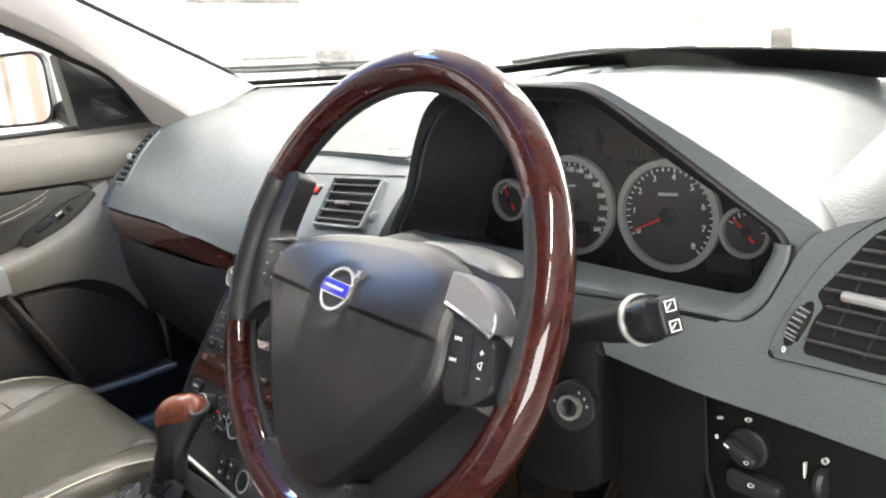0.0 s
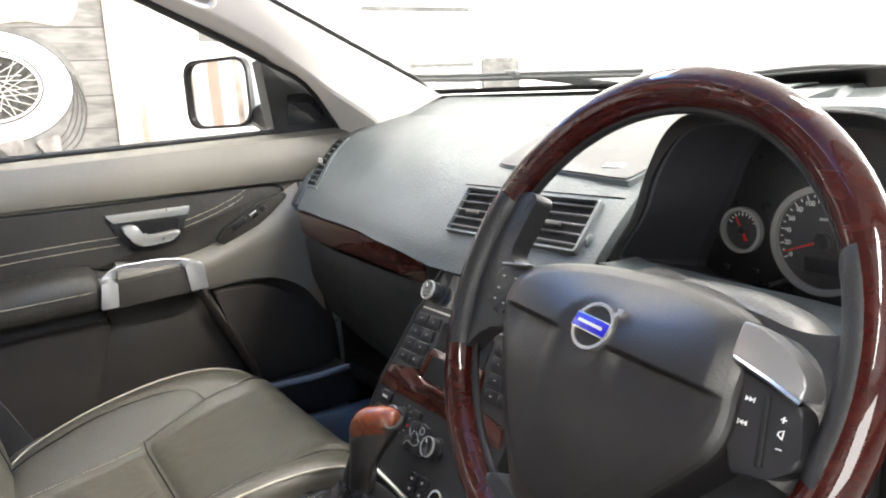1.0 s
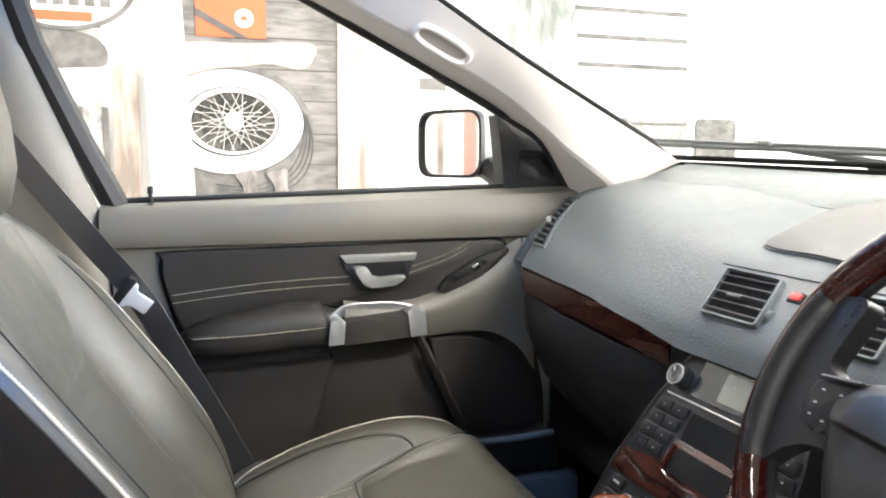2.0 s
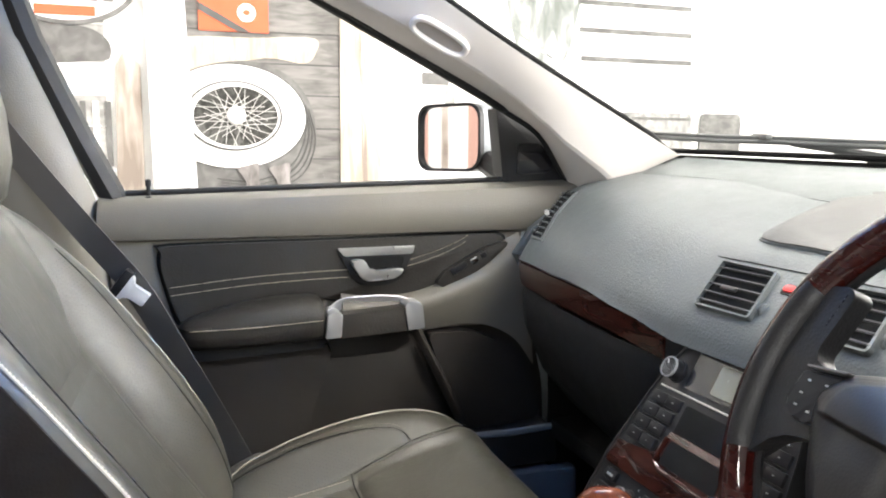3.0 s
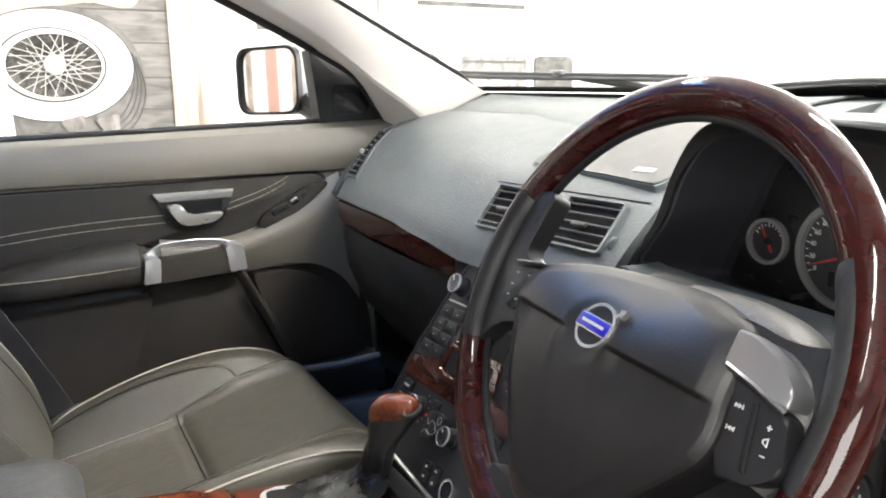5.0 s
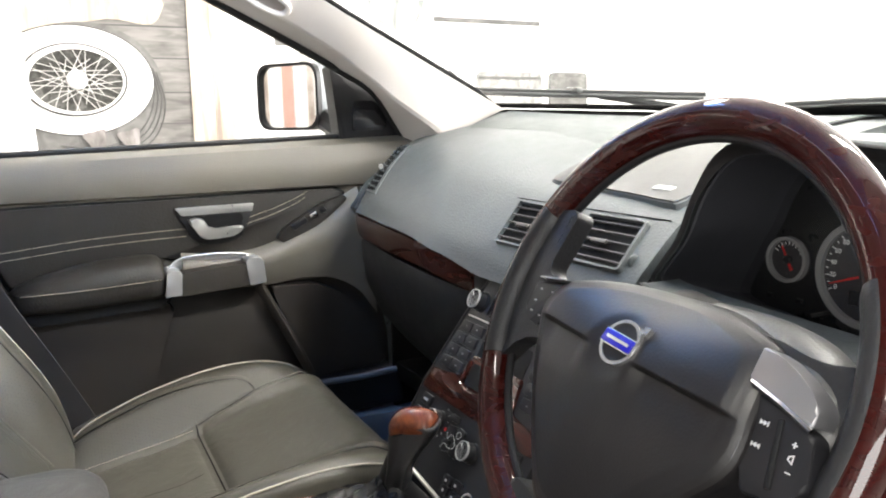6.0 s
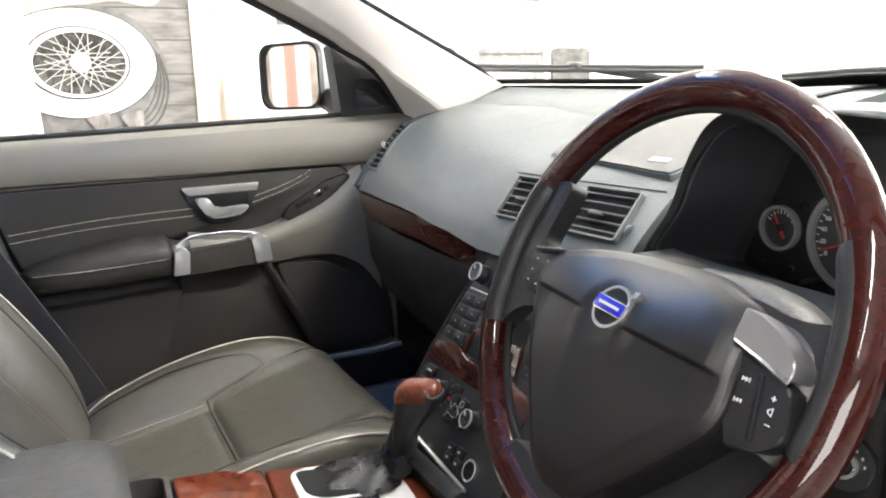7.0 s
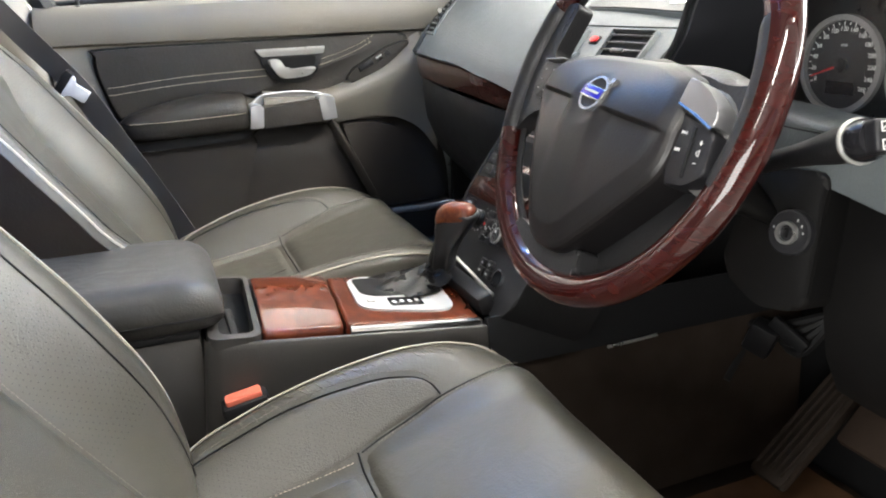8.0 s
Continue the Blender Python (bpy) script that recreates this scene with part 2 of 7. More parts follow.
M_TINT = film_mat("blue_shade_band", (0.16, 0.38, 0.90))
M_LENS = film_mat("gauge_lens", (0.93, 0.93, 0.94), 0.36, 0.14)
M_MIRROR = mat("mirror_glass", (0.9, 0.9, 0.9), 0.02, 1.0, var=0.01, rvar=0.01)
M_CONCRETE = mat("concrete_floor", (0.20, 0.19, 0.18), 0.6, var=0.2, vscale=3, bump=0.3, bscale=60, dist=0.002)
# Walls and ceiling out of view: greys chosen for how much light bounces back.
M_DIMWALL = mat("unseen_wall_grey", (0.38, 0.365, 0.345), 0.8, var=0.25, vscale=3, bump=0.3, bscale=60, dist=0.002)
M_UNSEENCEIL = mat("unseen_ceiling_grey", (0.46, 0.46, 0.465), 0.6, var=0.2, vscale=2, bump=0.2, bscale=40)
M_WALL = mat("white_wall_paint", (0.8, 0.8, 0.78), 0.7, var=0.04, vscale=2, bump=0.2, bscale=80)
# Board and post contrast is softened: haze over the window is mixed in.
M_GREYBOARD = grain_mat("weathered_grey_board", (0.105, 0.100, 0.095), (0.165, 0.157, 0.149), (0.225, 0.215, 0.205), (1, 1.6, 9), 5)
M_PALEBOARD = grain_mat("pale_board", (0.17, 0.17, 0.165), (0.26, 0.257, 0.25), (0.42, 0.41, 0.40), (1, 4, 3))
M_CREAMBOARD = grain_mat("cream_board", (0.36, 0.30, 0.245), (0.47, 0.415, 0.35), (0.56, 0.51, 0.45), (1, 7, 0.9), 5)
M_BROWNPOST = grain_mat("brown_post", (0.24, 0.195, 0.165), (0.36, 0.305, 0.26), (0.52, 0.455, 0.41), (1, 7, 0.9), 5)
M_GREYPOST = grain_mat("grey_post", (0.36, 0.35, 0.34), (0.52, 0.505, 0.485), (0.66, 0.645, 0.62), (1, 7, 0.9), 5)
M_PRINTBLACK = mat("mural_black", (0.085, 0.083, 0.08), 0.7, var=0.3, vscale=20)
M_PRINTGREY = grain_mat("mural_grey", (0.10, 0.098, 0.094), (0.145, 0.140, 0.135), (0.20, 0.195, 0.188), (1, 3, 3), 5)
M_RAG = grain_mat("mural_rag_grey", (0.09, 0.082, 0.078), (0.17, 0.155, 0.148), (0.30, 0.28, 0.27), (1, 5, 2))
M_PRINTLIGHT = grain_mat("mural_light_grey", (0.20, 0.195, 0.185), (0.34, 0.33, 0.315), (0.46, 0.45, 0.43), (1, 3, 5))
M_PRINTWHITE = mat("mural_white", (0.82, 0.81, 0.79), 0.7, var=0.04)
M_FADEDRED = mat("faded_red_paint", (0.48, 0.29, 0.24), 0.7, var=0.2, vscale=20)
M_LINE = grain_mat("mural_line_grey", (0.07, 0.07, 0.067), (0.11, 0.108, 0.103), (0.17, 0.166, 0.16), (1, 3, 5))
M_HAZE = grain_mat("mural_pale_grey", (0.13, 0.14, 0.13), (0.20, 0.215, 0.205), (0.45, 0.47, 0.45), (1, 7, 2), 4)
M_WELL = grain_mat("mural_wheel_well", (0.014, 0.0135, 0.012), (0.04, 0.039, 0.035), (0.12, 0.118, 0.11), (1, 4, 4), 9)
M_SPOKE = mat("mural_spoke_grey", (0.55, 0.54, 0.52), 0.7, var=0.3, vscale=30)
# Wipers lightened to grey: glare through the screen is put into this colour.
M_WIPER = mat("wiper_glare_grey", (0.11, 0.115, 0.115), 0.45, var=0.15)
M_TRIMSILVER = mat("satin_silver_trim", (0.30, 0.30, 0.31), 0.36, 0.8, var=0.04)
M_PRINTRED = mat("mural_red", (0.62, 0.12, 0.05), 0.7, var=0.12, vscale=20)
M_TUBE = glow_mat("tube_glow", (1.0, 0.97, 0.92), 12.0)


# ---- shape helpers ----
def basis(o, a, b):
    a, b = Vector(a).normalized(), Vector(b).normalized()
    c = a.cross(b)
    return Matrix(((a.x, b.x, c.x, o[0]), (a.y, b.y, c.y, o[1]), (a.z, b.z, c.z, o[2]), (0, 0, 0, 1)))


def curve_pts(pts, n=6, closed=False):
    """Catmull-Rom through the control points."""
    pts = [Vector(p) for p in pts]
    k, out = len(pts), []
    for i in range(k if closed else k - 1):
        p1, p2 = pts[i], pts[(i + 1) % k]
        p0 = pts[(i - 1) % k] if closed or i else p1 * 2 - p2
        p3 = pts[(i + 2) % k] if closed or i + 2 < k else p2 * 2 - p1
        for j in range(n):
            t = j / n
            out.append(0.5 * ((2 * p1) + (p2 - p0) * t + (2 * p0 - 5 * p1 + 4 * p2 - p3) * t * t + (3 * p1 - p0 - 3 * p2 + p3) * t ** 3))
    if not closed:
        out.append(pts[-1])
    return out


def round_poly(pts, r, n=4):
    """A polygon with its corners rounded; r: one radius, or one for each corner."""
    k, out = len(pts), []
    for i in range(k):
        p, a, b = Vector(pts[i]), Vector(pts[i - 1]), Vector(pts[(i + 1) % k])
        ri = r[i] if isinstance(r, (list, tuple)) else r
        da, db = (a - p), (b - p)
        ri = min(ri, da.length * 0.48, db.length * 0.48)
        if ri < 1e-5:
            out.append(p)
            continue
        s, e = p + da.normalized() * ri, p + db.normalized() * ri
        for j in range(n + 1):
            t = j / n
            out.append(s * (1 - t) ** 2 + p * 2 * t * (1 - t) + e * t * t)
    return out


def rect(w, h, cx=0.0, cy=0.0):
    return [(cx - w / 2, cy - h / 2), (cx + w / 2, cy - h / 2), (cx + w / 2, cy + h / 2), (cx - w / 2, cy + h / 2)]


def ellipse(cx, cy, rx, ry, n=40):
    return [(cx + rx * math.cos(2 * math.pi * i / n), cy + ry * math.sin(2 * math.pi * i / n)) for i in range(n)]


def slab(m, outline, c0, c1, bevel=0.0, segs=2, bm=None):
    """An outline in the plane of m, from depth c0 (back) to c1 (front), with a rounded front edge."""
    bm = bm or bmesh.new()
    back = [bm.verts.new(m @ Vector((p[0], p[1], c0))) for p in outline]
    front = [bm.verts.new(m @ Vector((p[0], p[1], c1))) for p in outline]
    k = len(outline)
    f = bm.faces.new(front)
    bm.faces.new(list(reversed(back)))
    for i in range(k):
        bm.faces.new((back[i], back[(i + 1) % k], front[(i + 1) % k], front[i]))
    if bevel:
        bmesh.ops.bevel(bm, geom=list(f.edges), offset=bevel, segments=segs, profile=0.5, affect="EDGES", clamp_overlap=True)
    bmesh.ops.recalc_face_normals(bm, faces=bm.faces)
    return bm


def ring_slab(m, outer, inner, c0, c1, bm=None):
    """A frame between two outlines of equal count."""
    bm = bm or bmesh.new()
    k = len(outer)
    v = [[bm.verts.new(m @ Vector((p[0], p[1], c))) for p in loop] for loop, c in ((outer, c0), (outer, c1), (inner, c1), (inner, c0))]
    for a in range(4):
        for i in range(k):
            bm.faces.new((v[a][i], v[a][(i + 1) % k], v[(a + 1) % 4][(i + 1) % k], v[(a + 1) % 4][i]))
    bmesh.ops.recalc_face_normals(bm, faces=bm.faces)
    return bm


def rbox(m, w, d, h, bevel=0.004, segs=2, bm=None, taper=1.0):
    """A box centred on m; taper scales its top (third axis)."""
    bm = bm or bmesh.new()
    vs = []
    for z in (-1, 1):
        for x, y in ((-1, -1), (1, -1), (1, 1), (-1, 1)):
            k = taper if z > 0 else 1.0
            vs.append(bm.verts.new(m @ Vector((x * w / 2 * k, y * d / 2 * k, z * h / 2))))
    fs = [bm.faces.new([vs[i] for i in q]) for q in ((3, 2, 1, 0), (4, 5, 6, 7), (0, 1, 5, 4), (1, 2, 6, 5), (2, 3, 7, 6), (3, 0, 4, 7))]
    if bevel:
        es = {e for f in fs for e in f.edges}
        bmesh.ops.bevel(bm, geom=list(es), offset=bevel, segments=segs, profile=0.5, affect="EDGES", clamp_overlap=True)
    return bm


def loft(rows, closed=False, cap=False, bm=None, flip=False):
    """A skin over rows of points; closed: each row is a loop."""
    bm = bm or bmesh.new()
    g = [[bm.verts.new(Vector(p)) for p in r] for r in rows]
    n = len(rows[0])
    for i in range(len(g) - 1):
        for j in range(n if closed else n - 1):
            q = (g[i][j], g[i][(j + 1) % n], g[i + 1][(j + 1) % n], g[i + 1][j])
            bm.faces.new(tuple(reversed(q)) if flip else q)
    if cap:
        bm.faces.new(list(reversed(g[0])))
        bm.faces.new(g[-1])
    if closed:
        bmesh.ops.recalc_face_normals(bm, faces=bm.faces)
    return bm


def thick(rows, t):
    """A skin with a back side, t metres behind it."""
    bm = loft(rows)
    bmesh.ops.recalc_face_normals(bm, faces=bm.faces)
    bmesh.ops.solidify(bm, geom=list(bm.faces), thickness=t)
    bmesh.ops.recalc_face_normals(bm, faces=bm.faces)
    return bm


def tube(pts, r, segs=10, closed=False, bm=None, flat=1.0):
    """A pipe along points; r: one radius or one a point."""
    bm = bm or bmesh.new()
    pts = [Vector(p) for p in pts]
    k = len(pts)
    rs = r if isinstance(r, (list, tuple)) else [r] * k
    up, loops = None, []
    for i, p in enumerate(pts):
        a = pts[(i - 1) % k] if closed or i else p
        b = pts[(i + 1) % k] if closed or i < k - 1 else p
        t = (b - a).normalized()
        if up is None:
            up = t.orthogonal().normalized()
        up = (up - t * up.dot(t)).normalized()
        s = t.cross(up)
        loops.append([bm.verts.new(p + (up * math.cos(x) + s * math.sin(x) * flat) * rs[i]) for x in (2 * math.pi * j / segs for j in range(segs))])
    for i in range(k if closed else k - 1):
        a, b = loops[i], loops[(i + 1) % k]
        for j in range(segs):
            bm.faces.new((a[j], a[(j + 1) % segs], b[(j + 1) % segs], b[j]))
    if not closed:
        bm.faces.new(list(reversed(loops[0])))
        bm.faces.new(loops[-1])
    bmesh.ops.recalc_face_normals(bm, faces=bm.faces)
    return bm


def lathe(m, prof, segs=32, bm=None):
    """A turned body about the third axis of m; prof: (radius, height) pairs."""
    bm = bm or bmesh.new()
    rows = [[m @ Vector((r * math.cos(a), r * math.sin(a), h)) for a in (2 * math.pi * j / segs for j in range(segs))] for r, h in prof]
    g = [[bm.verts.new(p) for p in row] for row in rows]
    for i in range(len(g) - 1):
        for j in range(segs):
            bm.faces.new((g[i][j], g[i][(j + 1) % segs], g[i + 1][(j + 1) % segs], g[i + 1][j]))
    bm.faces.new(list(reversed(g[0])))
    bm.faces.new(g[-1])
    bmesh.ops.recalc_face_normals(bm, faces=bm.faces)
    return bm


def dashes(pts, step, length, r, bm=None):
    """Stitches: short threads laid along a line."""
    bm = bm or bmesh.new()
    pts = [Vector(p) for p in pts]
    d = 0.0
    for a, b in zip(pts, pts[1:]):
        seg = (b - a).length
        t = (b - a).normalized() if seg else Vector((1, 0, 0))
        while d < seg:
            tube([a + t * d, a + t * min(seg, d + length)], r, 5, bm=bm)
            d += step
        d -= seg
    return bm


def thing(name, base, label, category, group="", kind=""):
    ob = new(name)
    ob.location = base
    ob.empty_display_size = 0.05
    return tagged(ob, label, category, group, kind)


def mesh_from(bm, name, material, smooth=35):
    me = bpy.data.meshes.new(name)
    bm.to_mesh(me)
    bm.free()
    me.materials.append(material)
    if smooth:
        me.shade_smooth()
        me.set_sharp_from_angle(angle=radians(smooth))
    return me


def part(name, bm, material, parent, label="", smooth=35, kind=""):
    ob = new(name, mesh_from(bm, name, material, smooth))
    if parent is not None:
        ob.parent = parent
        at = parent.location.copy()
        p = parent.parent
        ob.matrix_parent_inverse = Matrix.Translation(-at) if p is None else Matrix.Identity(4)
    return tagged(ob, label, kind=kind)


def single(name, bm, material, label, category, group="", kind="", smooth=35):
    """A thing of one mesh."""
    return tagged(new(name, mesh_from(bm, name, material, smooth)), label, category, group, kind)


def words(s, size, m, material, parent, name="printed_number"):
    cu = bpy.data.curves.new("lettering", "FONT")
    cu.body, cu.size, cu.align_x, cu.align_y, cu.extrude = s, size, "CENTER", "CENTER", 0.0002
    tmp = new("lettering", cu)
    dg = bpy.context.evaluated_depsgraph_get()
    me = bpy.data.meshes.new_from_object(tmp.evaluated_get(dg))
    bpy.data.objects.remove(tmp)
    bm = bmesh.new()
    bm.from_mesh(me)
    bpy.data.meshes.remove(me)
    bmesh.ops.transform(bm, matrix=m, verts=bm.verts)
    return part(name, bm, material, parent, smooth=0)


M_DOORPLANE = basis((0, 0, 0), (0, 1, 0), (0, 0, 1))      # (y, z, +x)
M_FRONT = basis((0, 0, 0), (1, 0, 0), (0, 0, 1))          # (x, z, -y)


# ---- the workshop round the car ----
def box_between(lo, hi, bevel=0.0):
    c = [(a + b) / 2 for a, b in zip(lo, hi)]
    return rbox(pose(*c), hi[0] - lo[0], hi[1] - lo[1], hi[2] - lo[2], bevel)


single("floor", box_between((-2.6, -5.2, -0.1), (7.0, 8.0, 0.0)), M_CONCRETE, "grey concrete workshop floor under the car", "floor", kind="structure")
single("ceiling", box_between((-2.6, -5.2, 3.4), (7.0, 8.0, 3.5)), M_UNSEENCEIL, "unseen grey workshop ceiling, toned for bounce light", "ceiling", kind="structure")
single("wall_left", box_between((-2.6, -5.2, 0.0), (-2.46, 8.0, 3.4)), M_WALL, "white workshop wall carrying a painted mural", "wall", kind="structure")
# Unseen rear wall; its gap is there only for the added fill lamp.
bm = box_between((-2.46, -5.2, 0.0), (1.7, -5.05, 3.4))
rbox(pose(3.7, -5.125, 3.15), 4.0, 0.15, 0.5, 0, bm=bm)
rbox(pose(6.35, -5.125, 1.7), 1.3, 0.15, 3.4, 0, bm=bm)
single("wall_rear", bm, M_DIMWALL, "unseen grey rear wall with a gap made for the fill lamp", "wall", kind="structure")
single("wall_front", box_between((-2.46, 7.85, 0.0), (7.0, 8.0, 3.4)), M_WALL, "white painted front workshop wall", "wall", kind="structure")
bm = box_between((6.85, -5.05, 2.9), (7.0, 7.85, 3.4))
rbox(pose(6.925, -4.5, 1.45), 0.15, 1.1, 2.9, 0, bm=bm)
rbox(pose(6.925, 5.0, 1.45), 0.15, 5.7, 2.9, 0, bm=bm)
single("wall_right", bm, M_DIMWALL, "unseen grey wall with a wide gap, toned for bounce light", "wall", kind="structure")
single("ground", box_between((-120, -120, -0.24), (120, 120, -0.12)), M_CONCRETE, "pale paved yard outside the open door", "ground", kind="structure")

for _x, _y, _w in TUBES:
    t = thing("ceiling_light", (_x, _y, 3.4), "white twin-tube batten light added on the unseen ceiling", "ceiling light", "ceiling lights")
    part("housing", box_between((_x - 0.1, _y - 0.78, 3.33), (_x + 0.1, _y + 0.78, 3.4), 0.01), M_WALL, t)
    for dx in (-0.05, 0.05):
        part("tube", tube([(_x + dx, _y - 0.74, 3.3), (_x + dx, _y + 0.74, 3.3)], 0.014, 8), M_TUBE, t, "glowing white tube")

# steel column and things on a rack, far behind the windscreen
t = thing("steel_column", (-1.46, 4.1, 0), "grey painted steel column in the workshop", "column")
part("shaft", box_between((-1.58, 4.0, 0.0), (-1.35, 4.25, 3.4), 0.01), M_PRINTLIGHT, t)
part("base_plate", box_between((-1.66, 3.92, 0.0), (-1.27, 4.33, 0.015), 0.003), M_PRINTGREY, t)
t = thing("storage_rack", (-0.75, 4.4, 0), "open white metal rack with a few parts on it", "rack")
for px in (-1.28, -0.3):
    for py in (4.25, 4.6):
        part("post", box_between((px, py, 0), (px + 0.035, py + 0.035, 1.9), 0.003), M_PRINTWHITE, t)
for pz in (0.45, 1.18, 1.7):
    part("shelf", box_between((-1.28, 4.25, pz), (-0.265, 4.635, pz + 0.03), 0.003), M_PRINTWHITE, t)
single("red_canister", lathe(pose(-1.03, 4.42, 1.21), [(0.035, 0), (0.04, 0.01), (0.04, 0.20), (0.03, 0.24), (0.015, 0.25), (0.015, 0.28)]), mat("bleached_red_plastic", (0.55, 0.36, 0.30), 0.6, var=0.2, vscale=20), "faded red metal canister on the rack shelf", "canister")
single("dark_tool_box", box_between((-1.26, 4.3, 1.21), (-1.13, 4.55, 1.35), 0.01), M_PRINTGREY, "grey tool box on the rack shelf", "tool box")
single("blue_sign", box_between((-1.85, 7.8, 1.95), (-1.3, 7.846, 2.15), 0.004), mat("blue_sign_paint", (0.02, 0.08, 0.5), 0.5), "small blue sign on the far wall", "sign")

# ---- mural on the left wall: flat painted boards, a wheel, posts and signs ----
WX = -2.458
mural = thing("mural", (WX, 0.4, 0.0), "painted wall mural of a board shed with a white-wall spoked wheel", "mural")


def wall_piece(name, outline, lift, material, label="", bevel=0.0):
    return part(name, slab(M_DOORPLANE, outline, WX, WX + lift, bevel), material, mural, label)


BOARDS = [(0.9, 0.16), (1.06, 0.15), (1.21, 0.12), (1.33, 0.13), (1.46, 0.12), (1.58, 0.12), (1.70, 0.14), (1.84, 0.14), (1.98, 0.14)]
wall_piece("board_gap", rect(0.62, 1.22, -0.11, 1.51), 0.002, M_PRINTBLACK)
for z0, h in BOARDS:
    wall_piece("board", rect(0.62, h - 0.006, -0.11, z0 + h / 2), 0.004, M_GREYBOARD)
for k in range(12):
    z0 = 0.9 + k * 0.117
    wall_piece("board", rect(1.5, 0.113, 1.15, z0 + 0.058), 0.004, M_PRINTWHITE)
for z0, h in BOARDS:
    wall_piece("board", rect(0.55, h - 0.006, -0.95, z0 + h / 2), 0.004, M_PRINTLIGHT)
for z, y0, y1 in ((1.64, 1.28, 1.86), (1.765, 1.27, 1.855), (1.885, 1.26, 1.85)):
    wall_piece("painted_line", rect(y1 - y0, 0.022, (y0 + y1) / 2, z + 0.02), 0.006, M_LINE)
wall_piece("plank", [(0.19, 0.8), (0.375, 0.8), (0.32, 2.2), (0.2, 2.2)], 0.012, M_CREAMBOARD, "cream upright plank")
wall_piece("plank", [(0.29, 0.8), (0.31, 0.8), (0.285, 2.2), (0.27, 2.2)], 0.014, M_BROWNPOST)
wall_piece("painted_window", round_poly(rect(0.12, 0.05, 0.60, 1.545), 0.008), 0.006, M_PRINTGREY)
wall_piece("painted_window", round_poly(rect(0.045, 0.18, 0.665, 1.43), 0.008), 0.006, M_PRINTLIGHT)
wall_piece("post", round_poly([(-0.52, 0.8), (-0.385, 0.8), (-0.42, 2.2), (-0.54, 2.2)], 0.01), 0.034, M_GREYPOST, "pale grey weathered post")
wall_piece("plank", [(-0.385, 0.8), (-0.355, 0.8), (-0.405, 2.2), (-0.42, 2.2)], 0.036, M_PRINTWHITE)
wall_piece("post", round_poly([(-0.66, 0.8), (-0.555, 0.8), (-0.555, 1.55), (-0.6, 1.63), (-0.64, 1.55)], 0.01), 0.014, M_BROWNPOST, "brown weathered post")
wall_piece("banner", curve_pts([(-0.40, 1.545), (-0.1, 1.60), (0.05, 1.585), (0.1, 1.63), (0.09, 1.685), (-0.15, 1.675), (-0.41, 1.66)], 5, True), 0.007, M_CREAMBOARD, "cream painted banner")
sign = wall_piece("sign", rect(0.26, 0.2, -0.213, 1.795), 0.010, M_PRINTRED, "orange-red sign with a dark stripe")
part("stripe", slab(M_DOORPLANE, [(-0.343, 1.80), (-0.343, 1.77), (-0.2, 1.695), (-0.15, 1.695)], WX + 0.010, WX + 0.012), M_PRINTBLACK, sign)
part("disc", slab(M_DOORPLANE, ellipse(-0.165, 1.768, 0.035, 0.035), WX + 0.010, WX + 0.012), M_PRINTWHITE, sign)
part("disc_centre", slab(M_DOORPLANE, ellipse(-0.165, 1.768, 0.014, 0.01), WX + 0.012, WX + 0.014), M_PRINTRED, sign)
rsign = wall_piece("sign", ellipse(-0.80, 1.86, 0.24, 0.16), 0.010, M_PRINTWHITE, "round white sign with dark and red bars")
part("rim", ring_slab(M_DOORPLANE, ellipse(-0.80, 1.86, 0.25, 0.17), ellipse(-0.80, 1.86, 0.235, 0.155), WX, WX + 0.013), M_PRINTGREY, rsign)
for k in range(6):
    part("bar", slab(M_DOORPLANE, rect(0.036, 0.075, -0.915 + 0.052 * k, 1.815), WX + 0.010, WX + 0.012), M_PRINTGREY, rsign)
part("bar", slab(M_DOORPLANE, rect(0.20, 0.035, -0.80, 1.74), WX + 0.010, WX + 0.012), M_PRINTRED, rsign)
wall_piece("painted_bonnet", curve_pts([(-0.95, 1.56), (-0.70, 1.565), (-0.655, 1.59), (-0.67, 1.65), (-0.76, 1.69), (-0.95, 1.69)], 5, True), 0.008, M_PRINTGREY)
wall_piece("painted_panel", rect(0.26, 0.12, -0.80, 1.50), 0.007, M_PRINTWHITE)
for k in range(7):
    wall_piece("painted_slat", rect(0.02, 0.24, -0.93 + k * 0.043, 1.30), 0.008, M_PRINTWHITE if k % 2 else M_PRINTGREY)
wall_piece("painted_bumper", rect(0.3, 0.05, -0.80, 1.15), 0.009, M_PRINTWHITE)
# the wheel
wall_piece("tyre_tread", curve_pts([(-0.40, 1.50), (-0.2, 1.585), (-0.02, 1.54), (0.075, 1.42), (0.085, 1.28), (0.02, 1.12), (-0.12, 1.03), (-0.3, 1.03), (-0.42, 1.16)], 6, True), 0.020, M_PRINTGREY, "dark ribbed tyre tread", 0.004)
for k in range(4):
    o = 0.014 * k
    part("tread_groove", tube([Vector((WX + 0.021, y, z)) for y, z in [(p[0] + 0.008 + o * 0.9, p[1] - o) for p in curve_pts([(-0.3, 1.135), (-0.15, 1.125), (-0.01, 1.19), (0.045, 1.32), (0.02, 1.45)], 5)]], 0.003, 5), M_PRINTBLACK, mural)
wheel = wall_piece("white_wall", ellipse(-0.225, 1.372, 0.277, 0.198, 56), 0.026, M_PRINTWHITE, "white tyre sidewall", 0.006)
